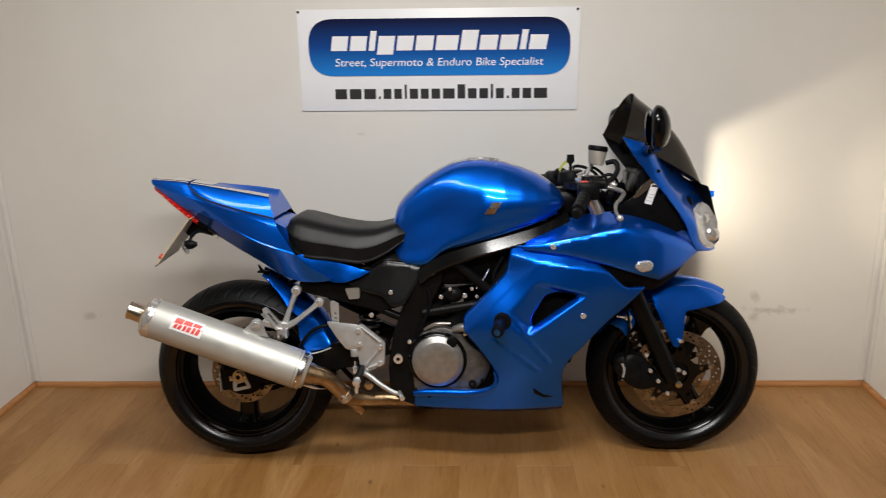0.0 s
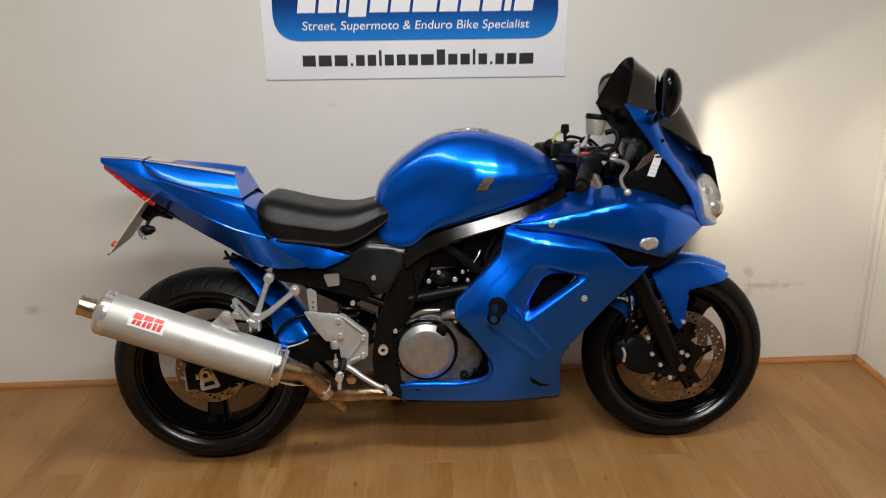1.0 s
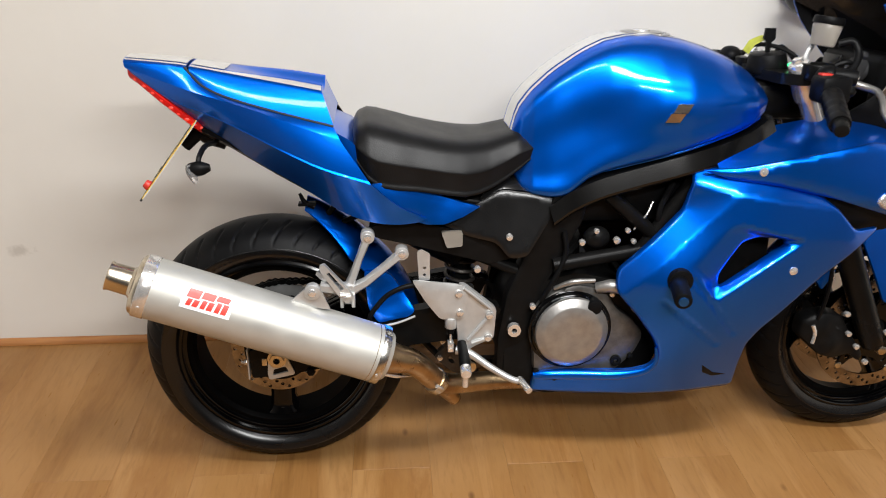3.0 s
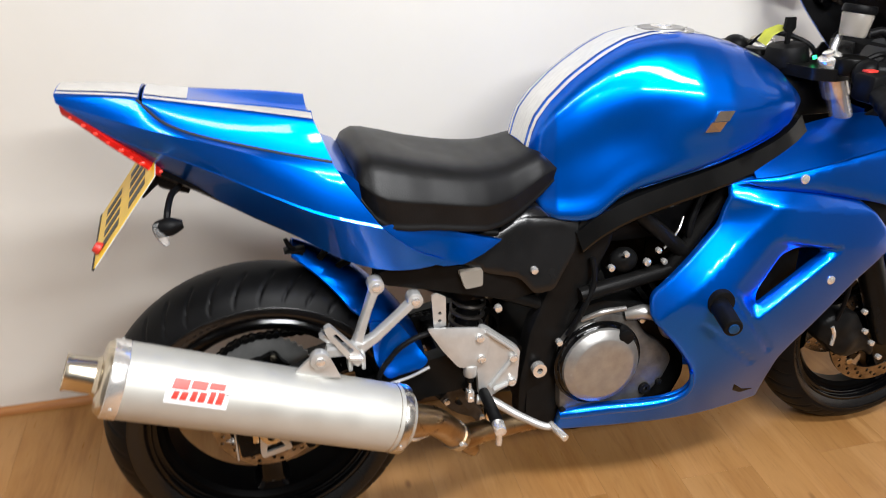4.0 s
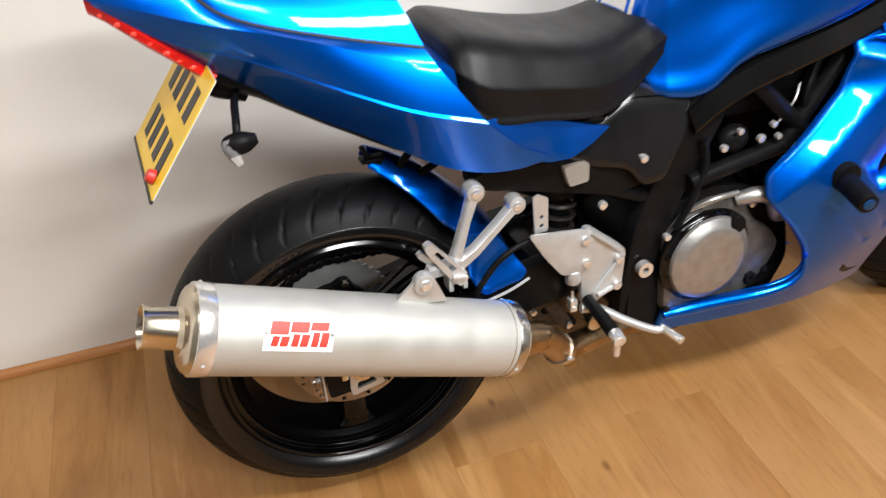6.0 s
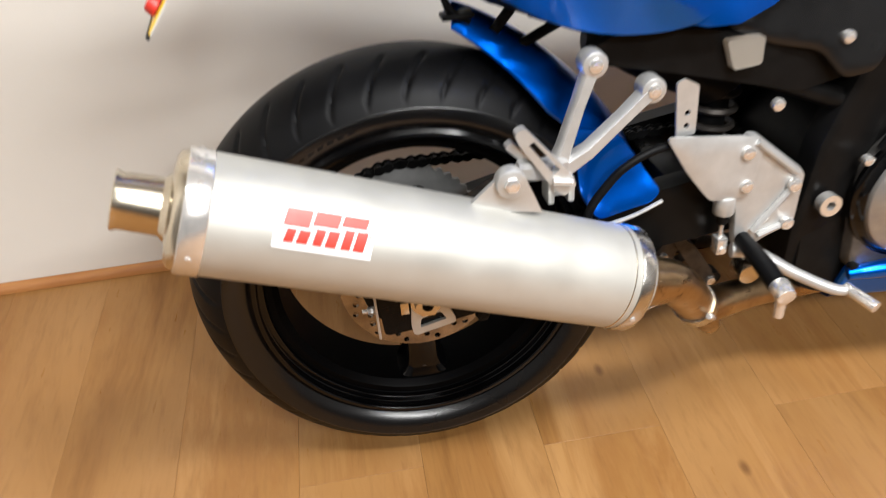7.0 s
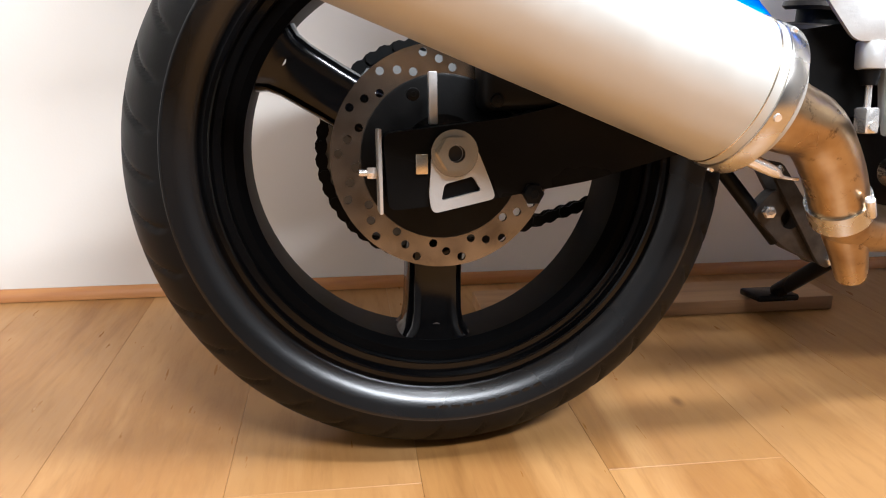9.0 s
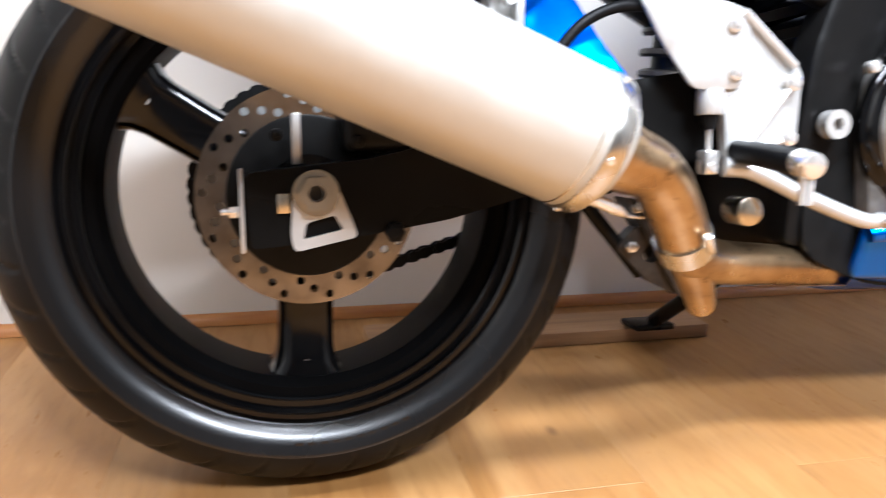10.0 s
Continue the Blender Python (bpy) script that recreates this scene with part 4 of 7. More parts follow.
    part("pipe_clamp", bm, POLISH, pipe, "bright pipe clamp")
    bm = B()
    cyl(bm, (0.338, -0.190, 0.268), (0.352, -0.176, 0.252), 0.0045, 0.0045, 10, 0.0008)
    part("clamp_bolt", bm, CHROME, pipe)
    bm = B()
    tube(bm, [(0.340, -0.148, 0.256), (0.362, -0.134, 0.240), (0.41, -0.115, 0.230), (0.47, -0.100, 0.224), (0.56, -0.088, 0.216), (0.72, -0.07, 0.207), (0.84, -0.05, 0.215)], [0.025, 0.0245, 0.023, 0.022, 0.0205, 0.020, 0.020], 24)
    part("down_pipe", bm, HEAT, pipe)
    bm = B()
    tube(bm, [(0.350, -0.138, 0.245), (0.370, -0.124, 0.213), (0.388, -0.108, 0.184)], [0.022, 0.0185, 0.0155], 16)
    part("collector_stub", bm, HEAT, pipe)
    # hooked retaining springs on both sides of the joint
    for line in ([(0.2312, -0.2, 0.3618), (0.2373, -0.202, 0.3569), (0.2698, -0.198, 0.3452), (0.3044, -0.188, 0.3324), (0.3308, -0.172, 0.3106), (0.3532, -0.155, 0.2858)], [(0.2058, -0.19, 0.3086), (0.2149, -0.189, 0.3067), (0.2475, -0.183, 0.294), (0.2637, -0.176, 0.2871), (0.283, -0.168, 0.2843)]):
        bm = B()
        n = len(line)
        tube(bm, line, [0.0016] + [0.0055] * (n - 3) + [0.0018, 0.0016], 10)
        part("retaining_spring", bm, CHROME, pipe)


exhaust()


# ---- lofted bodywork: tank, seat, tail ----
def section(template, w, z0, z1, n):
    pts = smooth_path([(y * w, z0 + (z1 - z0) * q) for y, q in template], n)
    return [(float(p[0]), float(p[1])) for p in pts]


def blend(ta, tb, k):
    return [(a[0] + (b[0] - a[0]) * k, a[1] + (b[1] - a[1]) * k) for a, b in zip(ta, tb)]


def loft(stations, bow=None, n=5):
    """A symmetrical body: stations of (x, half section from the top centre to the bottom)."""
    bm = B()
    loops = []
    for x, half in stations:
        near = [(-y, z) for y, z in half]
        ring = near + [(y, z) for y, z in half[::-1]][1 if half[-1][0] < 1e-6 else 0:-1]
        loops.append([Vector((x + (bow(x, y, z) if bow else 0.0), y, z)) for y, z in ring])
    rings(bm, loops)
    bmesh.ops.recalc_face_normals(bm, faces=bm.faces)
    return bm


KNEE = [(0, 1), (0.40, 0.985), (0.72, 0.90), (0.85, 0.70), (0.89, 0.45), (0.97, 0.20), (1.05, 0.0), (0.55, -0.02)]
WIDE = [(0, 1), (0.34, 0.985), (0.60, 0.915), (0.86, 0.70), (1.0, 0.47), (0.985, 0.24), (0.90, 0.0), (0.50, -0.03)]
TANK = [  # x, half width, bottom, top, knee to wide
    (0.506, 0.060, 0.745, 0.792, 0.0), (0.512, 0.080, 0.715, 0.825, 0.0), (0.525, 0.096, 0.690, 0.858, 0.0), (0.548, 0.110, 0.680, 0.888, 0.0), (0.585, 0.1205, 0.676, 0.922, 0.05),
    (0.605, 0.1245, 0.677, 0.937, 0.10), (0.625, 0.1285, 0.684, 0.950, 0.17), (0.645, 0.1325, 0.702, 0.963, 0.27), (0.665, 0.137, 0.719, 0.974, 0.38), (0.70, 0.147, 0.736, 0.990, 0.58), (0.745, 0.159, 0.748, 0.999, 0.8), (0.80, 0.170, 0.762, 1.002, 1.0),
    (0.86, 0.174, 0.780, 0.993, 1.0), (0.92, 0.168, 0.798, 0.976, 1.0), (0.97, 0.158, 0.814, 0.956, 1.0), (1.01, 0.143, 0.828, 0.933, 1.0), (1.04, 0.120, 0.845, 0.908, 1.0), (1.058, 0.088, 0.858, 0.884, 1.0)]


def tank_half(x):
    w, z0, z1, k = lerp_at(x, TANK)
    return section(blend(KNEE, WIDE, k), w, z0, z1, 6)


def tank_top(x, y):
    h = tank_half(x)
    return float(np.interp(abs(y), [p[0] for p in h[:26]], [p[1] for p in h[:26]]))


def tank():
    xs = np.unique(np.concatenate([np.linspace(0.506, 0.56, 14), np.linspace(0.56, 1.0, 44), np.linspace(1.0, 1.058, 16)]))
    st = []
    for x in xs:
        half = []
        for y, z in tank_half(x):
            dent = 0.009 * math.exp(-((x - 0.695) / 0.085) ** 2 - ((z - 0.835 - 0.30 * (x - 0.70)) / 0.048) ** 2)
            dent -= 0.003 * math.exp(-((x - 0.775) / 0.07) ** 2 - ((z - 0.912) / 0.022) ** 2)
            half.append((max(0.0, y - dent * (y > 0.05)), z))
        st.append((x, half))
    body = part("fuel_tank", loft(st), BLUE, bike, "blue metallic fuel tank with white racing stripes", 60)
    # stripes: a broad band and two lines
    for y0, y1 in ((-0.0355, 0.0355), (-0.0535, -0.0445), (0.0445, 0.0535)):
        bm = B()
        g = []
        m = 8 if y1 - y0 > 0.02 else 2
        for x in np.linspace(0.5085, 1.03, 62):
            row = []
            for j in range(m + 1):
                y = y0 + (y1 - y0) * j / m
                z = tank_top(x, y)
                n = Vector((-(tank_top(x + 0.003, y) - tank_top(x - 0.003, y)) / 0.006, -(tank_top(x, abs(y) + 0.003) - tank_top(x, max(0, abs(y) - 0.003))) / 0.006 * (1 if y >= 0 else -1), 1)).normalized()
                row.append(bm.verts.new(Vector((x, y, z)) + n * 0.0011))
            g.append(row)
        for p, q in zip(g, g[1:]):
            for j in range(m):
                bm.faces.new((p[j], q[j], q[j + 1], p[j + 1]))
        bmesh.ops.recalc_face_normals(bm, faces=bm.faces)
        part("stripe", bm, STRIPE, body, "white racing stripe")
    # filler cap
    c = Vector((0.795, 0, 0.9925))
    for name, r, h0, h1, mat in (("filler_ring", 0.062, -0.004, 0.005, ENGINE), ("filler_cap", 0.045, 0.0, 0.009, ENGINE), ("key_flap", 0.020, 0.008, 0.013, CHROME)):
        bm = B()
        cyl(bm, c + Vector((0, 0, h0)), c + Vector((0, 0, h1)), r, r, 36, 0.0015)
        part(name, bm, mat, body)
    for k in range(6):
        a = 2 * math.pi * k / 6
        bm = B()
        cyl(bm, c + Vector((0.053 * math.cos(a), 0.053 * math.sin(a), 0.003)), c + Vector((0.053 * math.cos(a), 0.053 * math.sin(a), 0.007)), 0.004, 0.0035, 10)
        part("cap_screw", bm, CHROME, body)
    # badge: a plain slanted shape in two halves
    for dx, dz in ((0.007, 0.0095), (-0.007, -0.0095)):
        bm = B()
        pts = [(-0.020, -0.009), (0.010, -0.009), (0.020, 0.009), (-0.010, 0.009)]
        loop = [Vector((0.829 + dx + x, 0, 0.859 + dz + z)) for x, z in pts]
        out = []
        for p in loop:
            h = tank_half(p.x)
            z = p.z
            y = float(np.interp(-z, [-q[1] for q in h], [q[0] for q in h]))
            out.append(Vector((p.x, -y - 0.0035, z)))
        rings(bm, [out, [p + Vector((0, 0.004, 0)) for p in out]])
        bmesh.ops.recalc_face_normals(bm, faces=bm.faces)
        part("badge", bm, SILVERFOIL, body, "plain silver badge")
    # thin lower lip of the tank
    for s in (-1, 1):
        bm = B()
        pts = [(0.675, s * 0.125, 0.727), (0.75, s * 0.140, 0.749), (0.86, s * 0.152, 0.780), (0.97, s * 0.138, 0.815), (1.03, s * 0.112, 0.838)]
        tube(bm, pts, 0.005, 8)
        part("tank_lip", bm, BLUE, body)


tank()

SEATX = [(0.172, 0.120, 0.780, 0.808, 0.0), (0.180, 0.138, 0.752, 0.823, 0.0), (0.200, 0.151, 0.722, 0.831, 0.0), (0.220, 0.155, 0.706, 0.829, 0.0), (0.26, 0.155, 0.700, 0.819, 0.0), (0.30, 0.152, 0.697, 0.808, 0.0), (0.36, 0.151, 0.688, 0.796, 0.0),
         (0.40, 0.147, 0.682, 0.791, 0.0), (0.43, 0.139, 0.685, 0.790, 0.0), (0.455, 0.131, 0.693, 0.791, 0.0), (0.49, 0.119, 0.710, 0.799, 0.0), (0.52, 0.110, 0.730, 0.806, 0.0), (0.55, 0.098, 0.752, 0.797, 0.0), (0.570, 0.084, 0.768, 0.780, 0.0)]
PAD = [(0, 1), (0.46, 0.992), (0.70, 0.945), (0.84, 0.82), (0.93, 0.65), (1.0, 0.48), (1.0, 0.40), (0.992, 0.26), (0.985, 0.12), (0.965, 0.0), (0.55, -0.02)]


def seat():
    st = []
    for x in np.linspace(0.172, 0.570, 58):
        w, z0, z1, _ = lerp_at(x, SEATX)
        st.append((x, section(PAD, w, z0, z1, 4)))
    part("rider_seat", loft(st), VINYL, bike, "black vinyl rider's seat", 60)


seat()

# feature lines of the tail, from its tip forwards: x, y, z on the near side
RIDGE = [(-0.281, -0.046, 0.945), (-0.20, -0.054, 0.939), (-0.155, -0.059, 0.934), (-0.037, -0.070, 0.914), (0.047, -0.081, 0.900), (0.112, -0.090, 0.889)]
GROOVE = [(-0.281, -0.047, 0.943), (-0.20, -0.056, 0.937), (-0.160, -0.061, 0.931), (-0.147, -0.067, 0.917), (-0.125, -0.080, 0.898), (-0.09, -0.091, 0.882), (-0.04, -0.101, 0.867), (0.045, -0.115, 0.846), (0.134, -0.128, 0.826)]
FOLD = [(-0.280, -0.048, 0.932), (-0.20, -0.072, 0.906), (-0.14, -0.089, 0.888), (-0.03, -0.116, 0.860), (0.04, -0.128, 0.837), (0.148, -0.147, 0.801)]
CREASE = [(-0.272, -0.047, 0.925), (-0.22, -0.054, 0.886), (-0.17, -0.065, 0.858), (-0.13, -0.077, 0.846), (-0.05, -0.107, 0.815), (0.03, -0.137, 0.780), (0.11, -0.160, 0.748), (0.205, -0.178, 0.722)]
CREASE_END = [(0.205, -0.178, 0.722), (0.235, -0.170, 0.693), (0.270, -0.157, 0.664), (0.320, -0.147, 0.639)]
HEM = [(-0.267, -0.043, 0.917), (-0.20, -0.048, 0.864), (-0.138, -0.044, 0.812), (-0.036, -0.066, 0.745), (0.053, -0.086, 0.697), (0.143, -0.118, 0.648), (0.206, -0.138, 0.630), (0.262, -0.147, 0.627), (0.302, -0.148, 0.631)]


def along(line, n, power=1.0):
    """n + 1 points spread evenly over a smooth line."""
    P = np.array(smooth_path(line, 12))[:, :3]
    q = np.concatenate([[0], np.cumsum(np.linalg.norm(np.diff(P, axis=0), axis=1))])
    u = np.linspace(0, 1, n + 1) ** power * q[-1]
    return np.column_stack([np.interp(u, q, P[:, k]) for k in range(3)])


def facet(A, C, m, bulge):
    """Rows of points between two lines, pushed outwards a little in the middle."""
    rows = []
    for j in range(m + 1):
        t = j / m
        p = A + (C - A) * t
        p[:, 1] -= bulge * 4 * t * (1 - t)
        rows.append(p)
    return rows


def skin(bm, rows, s):
    vs = [[bm.verts.new((p[0], p[1] * -s, p[2])) for p in row] for row in rows]
    for a, b in zip(vs, vs[1:]):
        for i in range(len(a) - 1):
            bm.faces.new((a[i], a[i + 1], b[i + 1], b[i]))


def ridge_at(x):
    P = np.array(smooth_path(RIDGE, 12))
    return float(np.interp(x, P[:, 0], P[:, 1])), float(np.interp(x, P[:, 0], P[:, 2]))


def cowl_top(x, y):
    """A shallow crown behind; towards the seat two fins with a channel between them."""
    w, z = ridge_at(x)
    u = min(1.0, abs(y / w))
    k = min(1.0, max(0.0, (x + 0.13) / 0.20))
    k = k * k * (3 - 2 * k)
    fin = math.exp(-((u - 0.74) / 0.17) ** 2) - 0.10 * u
    return z + 0.005 * (1 - u ** 2.5) * (1 - k) + k * (0.012 * fin - 0.010 * (1 - min(1.0, u / 0.55) ** 2))


def tail():
    n = 40
    for s in (-1, 1):
        g, f = along(GROOVE, n), along(FOLD, n)
        c = along(CREASE, n)
        bm = B()
        tuck = g + np.array((0, 0.012, -0.003))
        skin(bm, facet(tuck, g, 1, 0), s)
        skin(bm, facet(g, f, 4, 0.0012), s)
        lip = (f - c) / np.linalg.norm(f - c, axis=1)[:, None]
        lip = c + lip * np.linspace(0.001, 0.006, n + 1)[:, None] + np.array((0, 0.0018, 0)) * np.linspace(0.2, 1, n + 1)[:, None]
        skin(bm, facet(f, lip, 6, 0.001), s)
        skin(bm, facet(lip, c, 2, 0.0), s)
        ce = np.vstack([c, along(CREASE_END, 12)[1:]])
        skin(bm, facet(ce, along(HEM, n + 12), 6, 0.0015), s)
        h = along(HEM, n + 12)
        skin(bm, facet(h, h + np.array((0, 0.014, -0.001)), 1, 0), s)
        bmesh.ops.remove_doubles(bm, verts=bm.verts, dist=0.0004)
        bmesh.ops.recalc_face_normals(bm, faces=bm.faces)
        bmesh.ops.solidify(bm, geom=bm.faces[:], thickness=0.0025)
        lined(part("tail_fairing", bm, BLUE, bike, "blue creased tail side fairing", 17))
        # black tube laid along the groove in place of the gap's shade
        bm = B()
        tube(bm, [(p[0], -s * (p[1] + 0.0005), p[2] + 0.0015) for p in along(GROOVE[2:], 36)], 0.0026, 8, 1)
        part("cowl_seal", bm, INK, bike, "black line standing for the shaded gap round the seat cowl")
    # cap and cowl share one top line; the cowl's sides come down to the groove
    for name, x0, x1, label in (("tail_cap", -0.281, -0.157, "blue painted tail cap with stripes"), ("seat_cowl", -0.152, 0.112, "blue painted pillion seat cowl with stripes")):
        bm = B()
        xs = np.linspace(x0, x1, 30)
        low = np.array(smooth_path(GROOVE, 12))
        lines = []
        for k, x in enumerate(xs):
            w, z = ridge_at(x)
            if name == "tail_cap":
                foot = (x, w - 0.001, z - 0.004)
            else:
                u = k / 29
                lx = -0.150 + 0.284 * u
                foot = (lx, float(np.interp(lx, low[:, 0], low[:, 1])) + 0.001, float(np.interp(lx, low[:, 0], low[:, 2])) + 0.0035)
            near = [(x, w * q, cowl_top(x, w * q)) for q in (0.0, 0.2, 0.36, 0.5, 0.6, 0.68, 0.76, 0.84, 0.92, 0.97)] + [(x, w, z - 0.001)]
            near += [tuple(np.array((x, w, z - 0.001)) * (1 - q) + np.array(foot) * q + np.array((0, -0.002 * math.sin(math.pi * q), 0))) for q in (0.08, 0.3, 0.55, 0.8, 1.0)]
            lines.append(near)
        loops = [[Vector(p) for p in l] + [Vector((p[0], -p[1], p[2])) for p in l[:0:-1]] for l in lines]
        rings(bm, loops)
        bmesh.ops.recalc_face_normals(bm, faces=bm.faces)
        host = part(name, bm, BLUE, bike, label, 26)
        for s0, s1 in ((-0.70, 0.70), (-0.97, -0.83), (0.83, 0.97)):
            bm = B()
            g = []
            m = 6 if s1 - s0 > 1 else 2
            # on the cowl the broad middle band stops short, on a slant
            end = -0.085 if name == "seat_cowl" and m == 6 else x1 - 0.001
            for x in np.linspace(x0 + 0.002, end, 24):
                w = ridge_at(x)[0]
                g.append([bm.verts.new((x, (s0 + (s1 - s0) * j / m) * w, cowl_top(x, (s0 + (s1 - s0) * j / m) * w) + 0.0012)) for j in range(m + 1)])
            for p, q in zip(g, g[1:]):
                for j in range(m):
                    bm.faces.new((p[j], q[j], q[j + 1], p[j + 1]))
            bmesh.ops.recalc_face_normals(bm, faces=bm.faces)
            part("stripe", bm, STRIPE, host, "white racing stripe")
    # the body under the cowl, down to the seat
    hump = []
    for x, w, z0, z1 in ((-0.12, 0.070, 0.83, 0.885), (0.05, 0.100, 0.76, 0.838), (0.13, 0.122, 0.735, 0.823), (0.165, 0.132, 0.735, 0.806), (0.20, 0.135, 0.715, 0.77)):
        hump.append((x, [(0, z1), (w * 0.7, z1 - 0.001), (w * 0.97, z1 - 0.006), (w, z1 - 0.03), (w, z0), (w * 0.5, z0)]))
    part("cowl_base", loft(hump), BLUE, bike, "", 40)
    tri = [(0.205, 0.716), (0.225, 0.7190), (0.28, 0.704), (0.337, 0.689), (0.40, 0.668), (0.437, 0.656), (0.40, 0.638), (0.357, 0.624), (0.320, 0.624), (0.303, 0.629), (0.304, 0.636), (0.255, 0.660), (0.222, 0.690)]
    tf = surf([(0.205, 0.716, -0.160), (0.240, 0.714, -0.152), (0.255, 0.66, -0.156), (0.31, 0.626, -0.145), (0.437, 0.656, -0.128), (0.355, 0.611, -0.150), (0.34, 0.688, -0.138)])
    bm = panel(tri, tf, corner=0.004, roll=0.004)
    far = mirrored(bm)
    part("seat_side_panel", bm, BLUE, bike, "blue side panel under the seat", 30)
    part("seat_side_panel", far, BLUE, bike, "blue side panel under the seat", 30)
    # tail light: a slanting red bar under the cap
    lens = loft([(x, [(0, z + 0.012), (w * 0.8, z + 0.011), (w, z + 0.001), (w * 0.97, z - 0.010), (w * 0.75, z - 0.017), (0, z - 0.019)]) for x, z, w in ((-0.279, 0.924, 0.034), (-0.262, 0.914, 0.044), (-0.22, 0.877, 0.054), (-0.18, 0.843, 0.056), (-0.150, 0.817, 0.050), (-0.138, 0.810, 0.038))])
    tl = part("tail_light", lens, TAIL, bike, "lit red tail light", 40)
    for k in range(9):
        t = (k + 0.6) / 9
        x, z, w = (float(np.interp(t, (0, 0.25, 0.55, 0.85, 1.0), q)) for q in ((-0.272, -0.235, -0.19, -0.155, -0.140), (0.918, 0.890, 0.851, 0.820, 0.810), (0.038, 0.050, 0.055, 0.051, 0.040)))
        for side in (-1, 1):
            bm = B()
            blob(bm, (x, side * w * 0.99, z - 0.004), (0.0055, 0.002, 0.0030), 10, 8)
            part("led", bm, LEDRED, tl)
    under = loft([(x, [(0, z + 0.02), (w, z + 0.014), (w, z), (w * 0.6, z - 0.012), (0, z - 0.016)]) for x, z, w in ((-0.15, 0.805, 0.040), (-0.09, 0.778, 0.058), (0.0, 0.722, 0.066), (0.1, 0.664, 0.075), (0.18, 0.632, 0.085), (0.30, 0.625, 0.10))])
    part("undertray", under, BLACK, bike, "black plastic undertray", 40)
    # number plate hanger, plate and indicators
    hang = B()
    tube(hang, [(-0.10, 0.0, 0.77), (-0.135, 0.0, 0.785), (-0.160, 0.0, 0.79), (-0.19, 0, 0.76)], [0.018, 0.022, 0.018, 0.012], 10)
    tube(hang, [(-0.12, -0.03, 0.775), (-0.128, -0.090, 0.782), (-0.133, -0.130, 0.772), (-0.136, -0.142, 0.757)], 0.0055, 8)
    tube(hang, [(-0.12, 0.03, 0.775), (-0.128, 0.090, 0.782), (-0.133, 0.130, 0.772), (-0.136, 0.142, 0.757)], 0.0055, 8)
    part("plate_bracket", hang, BLACK, bike)
    top_c, low_c = Vector((-0.152, 0, 0.828)), Vector((-0.271, 0, 0.678))
    e = (low_c - top_c).normalized()
    nrm = Vector((-e.z, 0, e.x))
    if nrm.x > 0:
        nrm = -nrm

    def on_plate(name, u0, u1, w0, w1, lift, thick, material, parent, label=""):
        bm = B()
        loops = []
        for l in (lift, lift + thick):
            loops.append([top_c + e * u + Vector((0, w, 0)) + nrm * (l + 0.07 * w) for u, w in ((u0, w0), (u1, w0), (u1, w1), (u0, w1))])
        rings(bm, loops)
        bmesh.ops.recalc_face_normals(bm, faces=bm.faces)
        return part(name, bm, material, parent, label)

    plate = on_plate("number_plate", 0.0, 0.187, -0.112, 0.112, 0.0006, 0.0012, YELLOW, bike, "yellow number plate in a black edge strip")
    on_plate("plate_back", 0.0, 0.187, -0.112, 0.112, -0.0012, 0.0016, GREYBACK, plate, "grey plate back")
    for row in (0.022, 0.104):
        for k in range(4):
            w = -0.086 + k * 0.046
            on_plate("character_bar", row + 0.006, row + 0.056, w, w + 0.027, 0.0019, 0.0006, INK, plate)
    on_plate("plate_edge", 0.185, 0.190, -0.114, 0.114, -0.001, 0.004, INK, plate)
    for w in (-0.078,):
        c = top_c + e * 0.166 + Vector((0, w, 0)) + nrm * 0.07 * w
        bm = B()
        cyl(bm, c + nrm * 0.002, c + nrm * 0.014, 0.011, 0.009, 16, 0.002)
        part("reflector_stud", bm, REDSW, plate)
    for s in (-1, 1):
        bm = B()
        tube(bm, [(-0.112, s * 0.146, 0.752), (-0.130, s * 0.147, 0.750), (-0.150, s * 0.147, 0.748), (-0.158, s * 0.147, 0.747)], [0.007, 0.0145, 0.013, 0.006], 12)
        ind = part("rear_indicator", bm, BLACK, bike, "small black rear indicator with a clear lens")
        bm = B()
        tube(bm, [(-0.150, s * 0.147, 0.757), (-0.147, s * 0.152, 0.742), (-0.140, s * 0.152, 0.722)], [0.009, 0.010, 0.005], 12)
        part("lens", bm, LENS, ind, "clear indicator lens")


tail()


# ---- frame, engine, foot controls ----
def both(name, bm, material, label="", sharp=38.0, parent=None):
    far = mirrored(bm)
    part(name, bm, material, parent or bike, label, sharp)
    return part(name, far, material, parent or bike, label, sharp)


